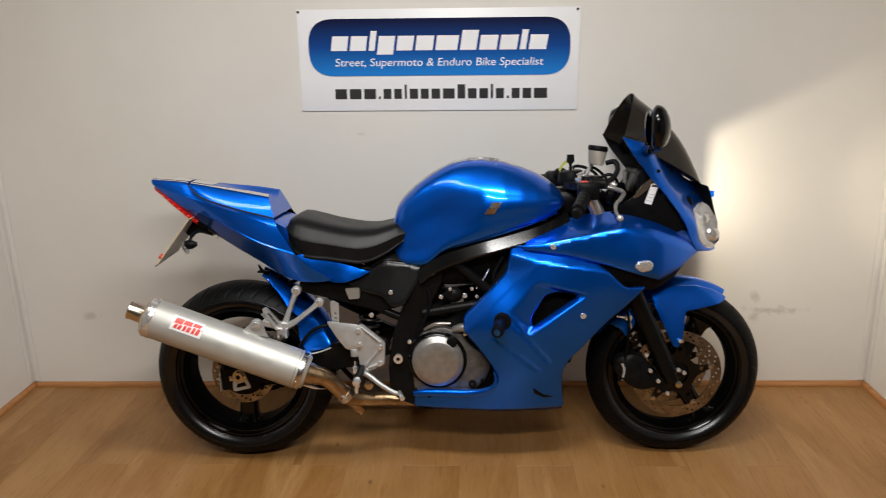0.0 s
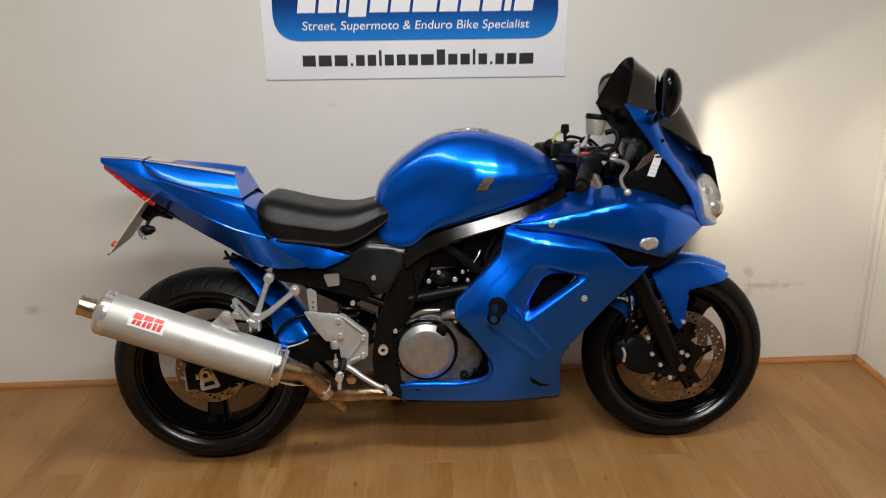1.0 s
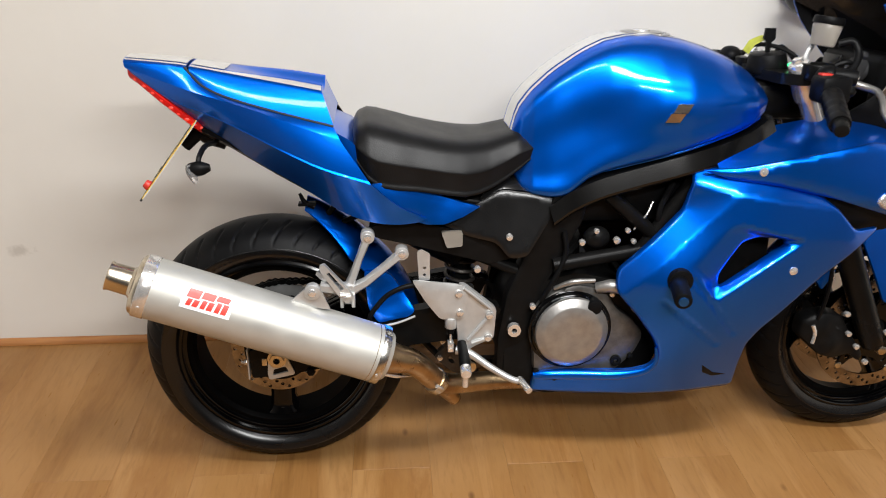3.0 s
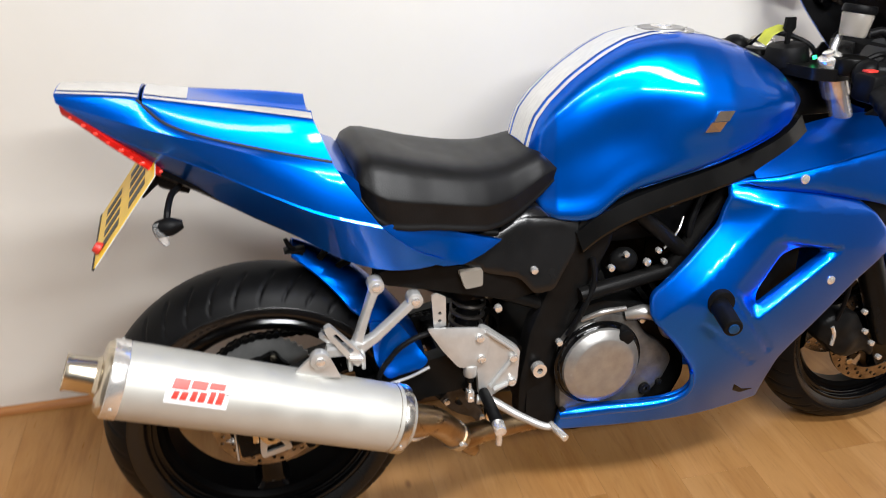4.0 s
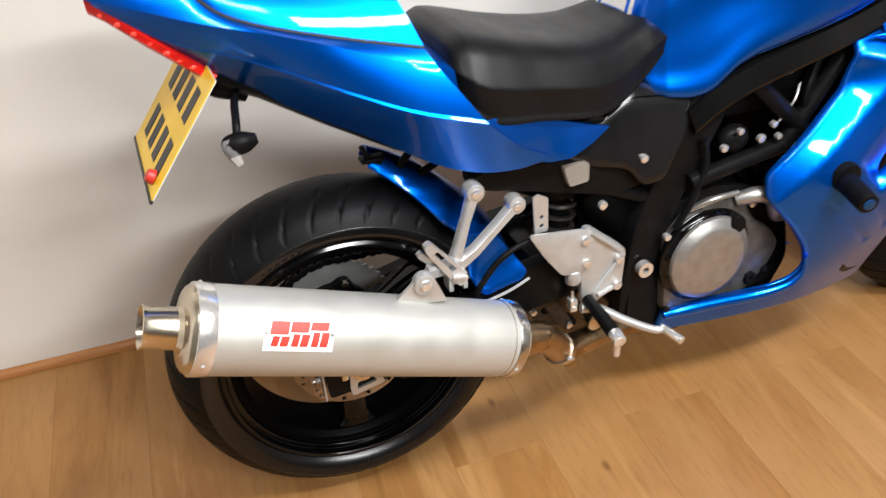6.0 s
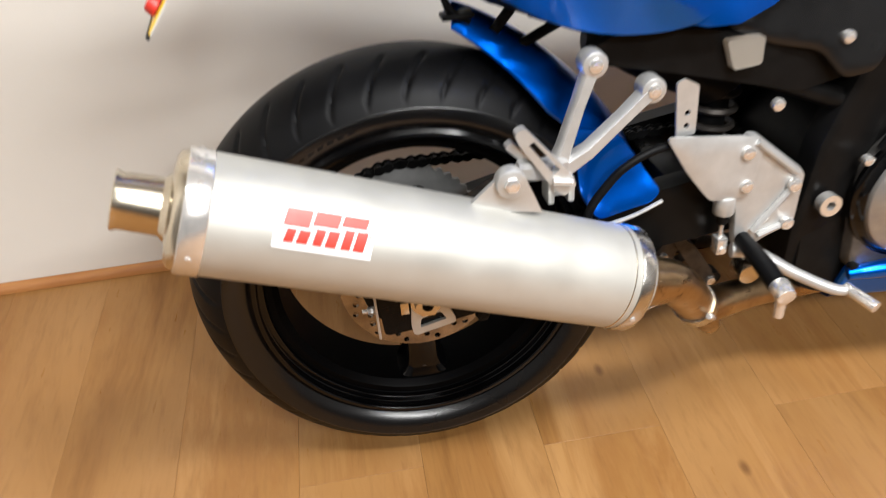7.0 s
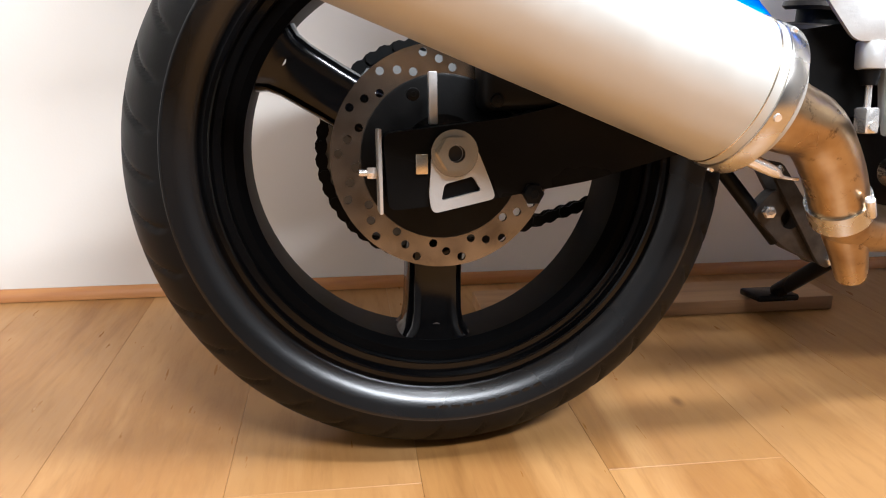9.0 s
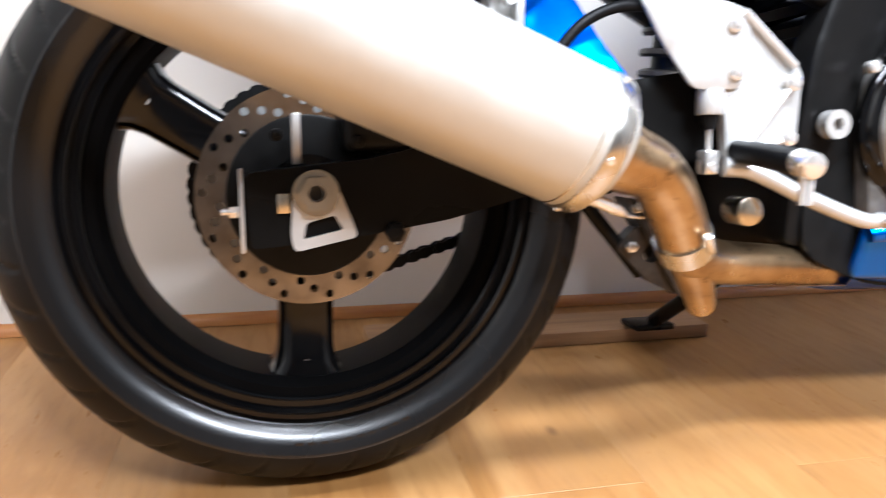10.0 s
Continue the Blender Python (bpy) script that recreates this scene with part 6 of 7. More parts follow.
# ---- fairing ----
def fairing():
    base = surf([(0.878, 0.719, -0.185), (0.93, 0.704, -0.205), (1.127, 0.673, -0.226), (1.232, 0.612, -0.214), (1.30, 0.616, -0.190), (1.183, 0.513, -0.205), (1.10, 0.534, -0.221), (1.064, 0.386, -0.200), (1.043, 0.35, -0.190),
                 (1.054, 0.21, -0.130), (0.567, 0.21, -0.125), (0.577, 0.267, -0.140), (0.782, 0.276, -0.170), (0.835, 0.313, -0.190), (0.818, 0.368, -0.200), (0.722, 0.479, -0.188), (0.731, 0.533, -0.188), (0.87, 0.657, -0.190), (0.843, 0.505, -0.224), (0.95, 0.40, -0.218)])
    recess = np.array([(0.868, 0.540), (0.950, 0.634), (0.974, 0.637), (1.061, 0.614), (1.117, 0.601), (0.934, 0.472)])

    def depth(x, z):
        y = base(x, z)
        d1 = beside(x, z, (0.746, 0.484), (0.924, 0.657))
        y = y + 0.50 * np.maximum(0, d1) * np.clip((0.735 - z) / 0.07, 0.25, 1)
        d2 = beside(x, z, (0.932, 0.703), (1.127, 0.676))
        y = y + 0.85 * np.maximum(0, d2)
        P = np.column_stack([x, z])
        e = np.where(inside(P, recess), edge_distance(P, recess), 0.0)
        ramp = -beside(x, z, (0.868, 0.540), (0.950, 0.634))
        y = y + 0.022 * np.clip(ramp / 0.070, 0, 1) * np.clip(e / 0.014, 0, 1)
        # shallow groove that runs from the recess to the lower front edge
        d3 = np.minimum(np.abs(beside(x, z, (0.885, 0.520), (1.000, 0.378))), np.abs(beside(x, z, (0.845, 0.453), (0.952, 0.364))))
        run = (x - 0.845) * 0.63 - (z - 0.520) * 0.78
        y = y + 0.005 * np.maximum(0, 1 - d3 / 0.008) * ((run > 0.022) & (run < 0.205))
        return y

    side = [(0.886, 0.750), (0.955, 0.742), (1.05, 0.722), (1.140, 0.698), (1.180, 0.668), (1.232, 0.618), (1.302, 0.617), (1.240, 0.560), (1.183, 0.513), (1.105, 0.43), (1.062, 0.386), (1.043, 0.345), (1.046, 0.28), (1.056, 0.207), (0.80, 0.203), (0.562, 0.207), (0.568, 0.270), (0.70, 0.276), (0.782, 0.280), (0.822, 0.296), (0.836, 0.325), (0.820, 0.368), (0.777, 0.427), (0.730, 0.479), (0.732, 0.523), (0.806, 0.597), (0.868, 0.660)]
    hole = [(0.946, 0.495), (1.084, 0.590), (1.074, 0.600), (1.02, 0.603), (0.986, 0.594), (0.945, 0.525)]
    bm = panel(side, depth, [hole], corner=0.014, step=0.008, thick=0.003, roll=0.007, creases=[[(0.746, 0.484), (0.924, 0.657)], [(0.932, 0.703), (1.127, 0.676)], [(0.868, 0.540), (0.950, 0.634), (0.974, 0.637), (1.061, 0.614), (1.117, 0.601), (0.934, 0.472), (0.868, 0.540)], [(0.885, 0.520), (1.000, 0.378)], [(0.845, 0.453), (0.952, 0.364)]])
    far = mirrored(bm)
    f = lined(part("side_fairing", bm, BLUE, bike, "blue metallic side fairing with a vent", 75))
    lined(part("side_fairing", far, BLUE, bike, "blue metallic side fairing with a vent", 75))
    # belly lip turned under the engine
    for s in (-1, 1):
        bm = B()
        g = []
        for x in np.linspace(0.568, 1.050, 30):
            y0 = float(depth(np.array([x]), np.array([0.212]))[0]) + 0.004
            g.append([bm.verts.new((x, -s * yy, zz)) for yy, zz in ((y0, 0.212), (y0 + 0.014, 0.196), (y0 + 0.040, 0.188), (y0 + 0.075, 0.185))])
        for p, q in zip(g, g[1:]):
            for k in range(3):
                bm.faces.new((p[k], q[k], q[k + 1], p[k + 1]))
        bmesh.ops.solidify(bm, geom=bm.faces[:], thickness=0.003)
        bmesh.ops.recalc_face_normals(bm, faces=bm.faces)
        part("belly_lip", bm, BLUE, bike, "", 40)
    for s in (-1, 1):
        bm = B()
        tube(bm, [(0.566, s * 0.140, 0.258), (0.60, s * 0.147, 0.263), (0.67, s * 0.156, 0.266), (0.74, s * 0.167, 0.268), (0.785, s * 0.179, 0.277), (0.815, s * 0.189, 0.291), (0.831, s * 0.195, 0.316), (0.826, s * 0.199, 0.350)], [0.009, 0.012, 0.012, 0.012, 0.010, 0.008, 0.006, 0.003], 12)
        part("belly_rail", bm, BLUE, bike)
    # small dark slot low on the panel
    slot = [(0.948, 0.292), (0.985, 0.262), (1.022, 0.250), (0.985, 0.250), (0.955, 0.268)]
    part("slot", panel(slot, lambda x, z: depth(x, z) - 0.0016, corner=0.004, step=0.008, thick=0.004, roll=0.001), BLACK, f)
    for x, z in ((1.101, 0.534),):
        y = float(depth(np.array([x]), np.array([z]))[0])
        bolt("fairing_bolt", (x, y, z), 0.0095, f, CHROME, 0.004)
    # black sheets added behind the vents so that the openings read dark
    for s in (-1, 1):
        part("vent_duct", box(B(), (0.90, s * 0.150 - 0.004, 0.450), (1.075, s * 0.150 + 0.004, 0.640), 0.003), BLACK, bike)
    # crash bobbin
    # black disc: the shade of the recess round the bobbin is its colour
    bm = B()
    cyl(bm, (0.856, -0.190, 0.520), (0.852, -0.2285, 0.517), 0.030, 0.027, 28, 0.003)
    part("bobbin_seat", bm, BLACK, f)
    bm = B()
    cyl(bm, (0.852, -0.205, 0.517), (0.832, -0.296, 0.504), 0.0195, 0.0185, 24, 0.004)
    bob = part("crash_bobbin", bm, BLACK, bike, "black plastic crash bobbin")
    bm = B()
    cyl(bm, (0.8325, -0.293, 0.5045), (0.8315, -0.2985, 0.5035), 0.0115, 0.0105, 18, 0.001)
    part("bobbin_bolt", bm, ANODBLUE, bob)

    # upper fairing wing
    up = surf([(0.897, 0.745, -0.178), (0.966, 0.745, -0.197), (1.01, 0.745, -0.204), (1.23, 0.803, -0.222), (1.315, 0.79, -0.214), (1.282, 0.69, -0.226), (1.173, 0.686, -0.220), (1.406, 0.667, -0.170), (1.338, 0.632, -0.195), (1.462, 0.737, -0.125), (1.475, 0.71, -0.112), (1.40, 0.76, -0.175)])
    wing = [(0.893, 0.742), (0.968, 0.751), (1.10, 0.779), (1.228, 0.806), (1.318, 0.796), (1.400, 0.766), (1.462, 0.742), (1.474, 0.712), (1.406, 0.670), (1.340, 0.636), (1.255, 0.664), (1.173, 0.688), (1.06, 0.712), (0.94, 0.728)]

    def updepth(x, z):
        d = beside(x, z, (1.225, 0.795), (1.47, 0.715))
        return up(x, z) + 0.35 * np.maximum(0, d)

    bm = panel(wing, updepth, corner=0.010, roll=0.006, creases=[[(1.225, 0.795), (1.47, 0.715)]])
    far = mirrored(bm)
    w = lined(part("upper_fairing", bm, BLUE, bike, "blue metallic upper fairing wing", 75))
    lined(part("upper_fairing", far, BLUE, bike, "blue metallic upper fairing wing", 75))
    bolt("fairing_bolt", (1.010, float(up(1.01, 0.745)) + 0.001, 0.745), 0.0095, w, CHROME, 0.004)
    lamp = [(1.252, 0.684), (1.262, 0.703), (1.300, 0.706), (1.314, 0.692), (1.308, 0.672), (1.276, 0.666)]
    for s in (-1, 1):
        bm = panel(lamp, lambda x, z: up(x, z) - 0.006, corner=0.008, step=0.006, thick=0.008, roll=0.006)
        part("front_indicator", bm if s < 0 else mirrored(bm), FACETED, bike, "clear flush front indicator")
    # top shelves from the wing's ridge in towards the tank and the dash
    for s in (-1, 1):
        bm = B()
        ridge = [(0.930, 0.744, 0.835, 0.10), (1.00, 0.757, 0.83, 0.10), (1.10, 0.778, 0.835, 0.095), (1.228, 0.804, 0.845, 0.12), (1.318, 0.794, 0.825, 0.14), (1.400, 0.764, 0.795, 0.125), (1.458, 0.744, 0.77, 0.10)]
        g = []
        for x, z, zi, yi in smooth_path(ridge, 5):
            y0 = float(updepth(np.array([x]), np.array([z]))[0]) + 0.003
            row = []
            for k in range(6):
                t = k / 5
                row.append(bm.verts.new((x, -s * (y0 + 0.008 + (-yi - y0 - 0.008) * t), z - 0.006 + (min(zi, z + 0.05) - z) * t ** 0.8)))
            g.append(row)
        for p, q in zip(g, g[1:]):
            for k in range(5):
                bm.faces.new((p[k], q[k], q[k + 1], p[k + 1]))
        bmesh.ops.recalc_face_normals(bm, faces=bm.faces)
        bmesh.ops.solidify(bm, geom=bm.faces[:], thickness=0.003)
        part("fairing_shelf", bm, BLUE, bike, "", 40)
    # black filler panels under the wing
    chin = [(1.10, 0.690), (1.173, 0.694), (1.255, 0.668), (1.340, 0.640), (1.406, 0.674), (1.474, 0.716), (1.400, 0.640), (1.335, 0.600), (1.25, 0.596), (1.17, 0.630)]
    both("chin_panel", panel(chin, surf([(1.10, 0.69, -0.200), (1.34, 0.64, -0.178), (1.47, 0.71, -0.090), (1.30, 0.60, -0.165), (1.2, 0.64, -0.198)]), corner=0.006), BLACK, "black plastic panel under the wing", parent=bike)
    slip = B()
    box(slip, (1.300, -0.186, 0.640), (1.345, -0.180, 0.644))
    # nose with the headlamp
    nose = surf([(1.221, 1.065, -0.178), (1.30, 0.965, -0.168), (1.394, 0.97, -0.098), (1.31, 1.03, -0.155), (1.395, 0.855, -0.158), (1.45, 0.764, -0.135), (1.44, 0.905, -0.085), (1.50, 0.900, -0.030), (1.520, 0.87, -0.020), (1.545, 0.79, -0.012), (1.548, 0.735, -0.012), (1.47, 0.715, -0.118), (1.49, 0.80, -0.095), (1.52, 0.76, -0.060)])
    head = [(1.458, 0.838), (1.488, 0.853), (1.513, 0.850), (1.538, 0.800), (1.547, 0.738), (1.536, 0.708), (1.500, 0.716), (1.470, 0.742), (1.458, 0.790)]
    pillar = [(1.219, 1.070), (1.308, 1.044), (1.374, 1.000), (1.455, 0.928), (1.508, 0.908), (1.522, 0.868), (1.538, 0.810), (1.553, 0.735), (1.542, 0.700), (1.500, 0.706), (1.464, 0.712), (1.440, 0.752), (1.425, 0.790), (1.395, 0.842), (1.350, 0.900), (1.304, 0.950), (1.250, 1.018)]
    brow = nose

    def nose(x, z):
        d = beside(x, z, (1.300, 1.018), (1.452, 0.800))
        return brow(x, z) + 0.55 * np.maximum(0, d) - 0.010 * np.maximum(0, 1 - np.abs(d) / 0.04)

    bm = panel(pillar, nose, [head], corner=0.006, step=0.009, roll=0.005, creases=[[(1.300, 1.018), (1.452, 0.800)]])
    far = mirrored(bm)
    n = lined(part("nose_fairing", bm, BLUE, bike, "blue nose fairing round the headlamp", 60))
    lined(part("nose_fairing", far, BLUE, bike, "blue nose fairing round the headlamp", 60))
    for x, z in ((1.394, 0.960), (1.335, 0.965), (1.47, 0.885)):
        bolt("screen_screw", (x, float(nose(x, z)), z), 0.006, n, DARKCASE, 0.003)
    for s in (-1, 1):
        bm = panel(head, lambda x, z: nose(x, z) - 0.003, corner=0.010, step=0.008, thick=0.003, roll=0.006)
        lens = part("headlamp", bm if s < 0 else mirrored(bm), LENS, bike, "clear lit headlamp lens")
        lens.visible_shadow = False
        refl = panel(head, lambda x, z: nose(x, z) + 0.016, corner=0.010, step=0.008, thick=0.003, roll=0.010)
        part("reflector", refl if s < 0 else mirrored(refl), CHROME, lens)
        bm = B()
        blob(bm, (1.492, s * 0.060, 0.800), (0.007, 0.007, 0.007))
        part("bulb", bm, LAMPON, lens)
        for x, z, q in ((1.490, 0.806, 0.020), (1.518, 0.758, 0.022)):
            bm = B()
            blob(bm, (x, s * 0.066, z), (q, 0.012, q))
            part("reflector_bowl", bm, CHROME, lens)
    bm = B()
    box(bm, (1.40, -0.10, 0.735), (1.46, 0.10, 0.88), 0.02)
    part("headlamp_shell", bm, BLACK, bike)
    # plate added beside the far lamp to shape its spill: square behind, sloping above
    P, tris, _ = filled([np.array(p) for p in ((1.490, 0.740), (1.5376, 0.740), (1.5376, 0.806), (1.5646, 0.8184), (1.5800, 0.8255), (1.5800, 0.845), (1.490, 0.845))], [], 0.02)
    # blue so that any showing edge reads as nose fairing
    blocker = part("lamp_shade", shell(P, tris, np.full(len(P), 0.196), np.full(len(P), 0.1965)), BLUE, bike)
    blocker.data.transform(bike.matrix_basis.inverted())
    # inner black panels beside the clocks, with labels
    inner = [(1.180, 0.822), (1.255, 0.880), (1.306, 0.935), (1.350, 0.888), (1.395, 0.835), (1.425, 0.785), (1.395, 0.772), (1.30, 0.803)]
    indep = surf([(1.18, 0.82, -0.120), (1.306, 0.935, -0.155), (1.425, 0.785, -0.140), (1.30, 0.80, -0.150)])
    both("inner_panel", panel(inner, indep, corner=0.008), BLACK, "black inner fairing panel")
    stick = [(1.295, 0.868), (1.316, 0.863), (1.337, 0.927), (1.315, 0.928)]
    lab = part("warning_label", panel(stick, lambda x, z: indep(x, z) - 0.0035, corner=0.002, step=0.008, thick=0.002, roll=0.0005), WHITE, bike, "white warning label")
    for t0, t1, mat in ((0.14, 0.17, GREYBACK), (0.30, 0.33, GREYBACK), (0.46, 0.49, GREYBACK), (0.84, 0.95, STEEL)):
        q = [np.array((1.297, 0.868)) + np.array((0.0205, 0.060)) * t0, np.array((1.3145, 0.8635)) + np.array((0.0205, 0.063)) * t0, np.array((1.3145, 0.8635)) + np.array((0.0205, 0.063)) * t1, np.array((1.297, 0.868)) + np.array((0.0205, 0.060)) * t1]
        part("print_bar", panel(q, lambda x, z: indep(x, z) - 0.0042, corner=0, step=0.006, thick=0.0012, roll=0.0003), mat, lab)
    oval = [(1.260, 0.882), (1.272, 0.884), (1.304, 0.910), (1.322, 0.940), (1.312, 0.944), (1.282, 0.918)]
    part("small_label", panel(oval, lambda x, z: indep(x, z) - 0.0035, corner=0.006, step=0.008, thick=0.002, roll=0.0005), SILVERFOIL, bike)
    # smoked double-bubble screen
    bm = B()
    skins = []
    for off in (0.0, 0.003):
        g = []
        for i in range(33):
            u = -1 + 2 * i / 32
            row = []
            for j in range(17):
                v = j / 16
                b = np.array((1.502 - 0.275 * abs(u) ** 1.7, 0.172 * math.copysign(abs(u) ** 0.85, u), 0.903 + 0.158 * abs(u) ** 1.35))
                t = np.array((1.282 - 0.055 * u * u, 0.172 * math.copysign(abs(u) ** 0.9, u), 1.200 - 0.128 * abs(u) ** 2.2))
                p = b + (t - b) * v
                bulge = 0.030 * math.sin(math.pi * min(1, v * 1.05)) * (1 - u * u) + 0.010 * math.sin(math.pi * v) * math.cos(1.5 * u)
                p = p + np.array((0.62, 0, 0.55)) * (bulge - off)
                row.append(bm.verts.new(tuple(p)))
            g.append(row)
        skins.append(g)
    for s, g in enumerate(skins):
        for i in range(32):
            for j in range(16):
                q = (g[i][j], g[i + 1][j], g[i + 1][j + 1], g[i][j + 1])
                bm.faces.new(q if s == 0 else q[::-1])
    for i in range(32):
        bm.faces.new((skins[0][i][16], skins[0][i + 1][16], skins[1][i + 1][16], skins[1][i][16]))
    bmesh.ops.recalc_face_normals(bm, faces=bm.faces)
    part("windscreen", bm, SMOKE, bike, "dark smoked double-bubble windscreen", 50)
    # mirrors
    for s in (-1, 1):
        bm = B()
        loops = []
        for t, rx, rz in ((-0.062, 0.010, 0.020), (-0.054, 0.024, 0.040), (-0.034, 0.034, 0.056), (0.0, 0.038, 0.064), (0.034, 0.036, 0.060), (0.058, 0.026, 0.046), (0.070, 0.010, 0.022)):
            loops.append([Vector((1.283 + rx * (0.55 * math.cos(a) + (0.45 * math.cos(a) if math.cos(a) > 0 else 0)) + 0.012 * t / 0.07, s * (0.335 + t), 1.096 + rz * math.sin(a) + 0.10 * t)) for a in [2 * math.pi * k / 22 for k in range(22)]])
        rings(bm, loops)
        bmesh.ops.recalc_face_normals(bm, faces=bm.faces)
        m = part("mirror", bm, RIM, bike, "black fairing-mounted mirror", 50)
        bm = B()
        tube(bm, [(1.288, s * 0.300, 1.06), (1.288, s * 0.260, 1.038), (1.292, s * 0.200, 1.030), (1.302, s * 0.150, 1.028)], [0.016, 0.015, 0.017, 0.024], 12)
        part("mirror_stalk", bm, RIM, m)
        bm = B()
        loops = []
        for k, x in ((1.0, 1.262), (0.98, 1.2605)):
            loops.append([Vector((x, s * (0.337 + 0.052 * k * math.cos(a)), 1.097 + 0.048 * k * math.sin(a) + 0.10 * 0.052 * math.cos(a))) for a in [2 * math.pi * q / 28 for q in range(28)]])
        rings(bm, loops)
        bmesh.ops.recalc_face_normals(bm, faces=bm.faces)
        glass = part("mirror_glass", bm, MIRROR, m)
        turn = Matrix.Translation((1.283, s * 0.335, 1.096)) @ Matrix.Rotation(radians(-s * -26 if s < 0 else 56), 4, "Z") @ Matrix.Translation((-1.283, -s * 0.335, -1.096))
        if s > 0:
            turn = Matrix.Translation((0.045, -0.03, 0)) @ turn
        m.data.transform(turn)
        glass.data.transform(turn)
    # clocks behind the screen
    bm = B()
    box(bm, (1.285, -0.115, 0.880), (1.350, 0.115, 0.965), 0.020, 4)
    d = part("instrument_pod", bm, BLACK, bike, "black instrument pod")
    bm = B()
    cyl(bm, (1.290, -0.03, 0.926), (1.279, -0.03, 0.930), 0.040, 0.039, 32, 0.004)
    part("tachometer", bm, INK, d)
    bm = B()
    box(bm, (1.279, 0.03, 0.905), (1.287, 0.10, 0.950), 0.004)
    part("speed_display", bm, GREYPL, d)


fairing()


# ---- front end, turned a little towards the far side ----
AXIS0 = Vector((1.085, 0, 0.93))
STEER = Matrix.Translation(AXIS0) @ Matrix.Rotation(radians(0.8), 4, Vector((-0.407, 0, 0.914))) @ Matrix.Translation(-AXIS0)


def steered(ob):
    """Turns a finished part of the front end with the bars."""
    for o in (ob, *ob.children_recursive):
        if o.type == "MESH" and not o.data.get("turned"):
            o.data.transform(STEER)
            o.data["turned"] = 1
    return ob


def fork():
    fw = wheel("front_wheel", FX, FZ, FR, 0.060, 0.217, 0.046, bike, -math.pi / 2 + 0.55, 36)
    for s in (-1, 1):
        brake_disc("front_brake_disc", FX, FZ, 0.112, 0.145, s * 0.066, fw, 60, 0.2, 5)
    steered(fw)
    for s in (-1, 1):
        bm = B()
        low, top = Vector((FX - 0.012, s * 0.098, FZ + 0.0)), Vector((1.112, s * 0.098, 0.935))
        d = (top - low).normalized()
        tube(bm, [low, low + d * 0.05, low + d * 0.37], [0.024, 0.029, 0.029], 20, 2)
        leg = part("fork_leg", bm, SATIN, bike, "black fork slider")
        bm = B()
        cyl(bm, low + d * 0.36, top - d * 0.05, 0.0215, 0.0215, 20)
        part("stanchion", bm, CHROME, leg)
        bm = B()
        cyl(bm, low + d * 0.355, low + d * 0.385, 0.033, 0.030, 20, 0.003)
        part("dust_seal", bm, BLACK, leg)
        bm = B()
        cyl(bm, top - d * 0.065, top - d * 0.005, 0.027, 0.027, 22)
        part("upper_tube", bm, CHROME, leg)
        bm = B()
        cyl(bm, top - d * 0.01, top + d * 0.014, 0.024, 0.022, 22, 0.003)
        cyl(bm, top + d * 0.012, top + d * 0.024, 0.012, 0.011, 6, 0.001)
        part("fork_cap", bm, CHROME, leg, "bright fork cap")
        bm = B()
        cyl(bm, (FX, s * 0.088, FZ - 0.006), (FX, s * 0.122, FZ - 0.006), 0.0125, 0.0115, 18, 0.002)
        part("axle_end", bm, STEEL, leg)
        bolt("pinch_bolt", (FX - 0.004, s * 0.124, FZ + 0.045), 0.007, leg, CHROME, side=s)
        # caliper
        cal = panel([(1.222, 0.353), (1.242, 0.368), (1.280, 0.376), (1.320, 0.364), (1.350, 0.320), (1.402, 0.255), (1.396, 0.232), (1.362, 0.258), (1.315, 0.250), (1.275, 0.264), (1.243, 0.294), (1.222, 0.312)], lambda x, z: -0.106 + 0.10 * np.abs(x - 1.29) - 0.010 * np.exp(-((x - 1.265) ** 2 + (z - 0.335) ** 2) / 0.0009) - 0.010 * np.exp(-((x - 1.300) ** 2 + (z - 0.290) ** 2) / 0.0007), corner=0.010, thick=0.03, roll=0.010)
        c = part("front_caliper", cal if s < 0 else mirrored(cal), DARKCASE, leg, "black front brake caliper")
        for x, z in ((1.322, 0.374), (1.336, 0.322), (1.363, 0.287), (1.394, 0.245), (1.446, 0.314)):
            bolt("caliper_bolt", (x, s * 0.112, z), 0.007, c, CHROME, side=s)
        bm = B()
        tube(bm, [(1.245, s * 0.108, 0.345), (1.252, s * 0.110, 0.325), (1.248, s * 0.112, 0.300)], 0.0045, 8)
        part("bleed_hose", bm, CHROME, c)
        bm = B()
        tube(bm, [(1.255, s * 0.106, 0.36), (1.262, s * 0.112, 0.42), (1.262, s * 0.110, 0.50), (1.235, s * 0.10, 0.58), (1.20, s * 0.09, 0.66)], 0.005, 8)
        part("brake_hose", bm, BLACK, leg)
        bm = B()
        box(bm, (1.252, s * 0.106 - 0.006, 0.488), (1.274, s * 0.106 + 0.006, 0.504), 0.002)
        tube(bm, [(1.225, s * 0.106, 0.502), (1.25, s * 0.108, 0.497)], 0.004, 8)
        tube(bm, [(1.266, s * 0.108, 0.49), (1.272, s * 0.108, 0.462)], 0.0042, 8)
        part("hose_clip", bm, CHROME, leg)
        steered(leg)
    guard = arch("front_mudguard", FX, FZ, 0.330, 0.074, 0.052, radians(58), radians(150), BLUE, "blue painted front mudguard", 0.30, 0.7, crown=2.6)
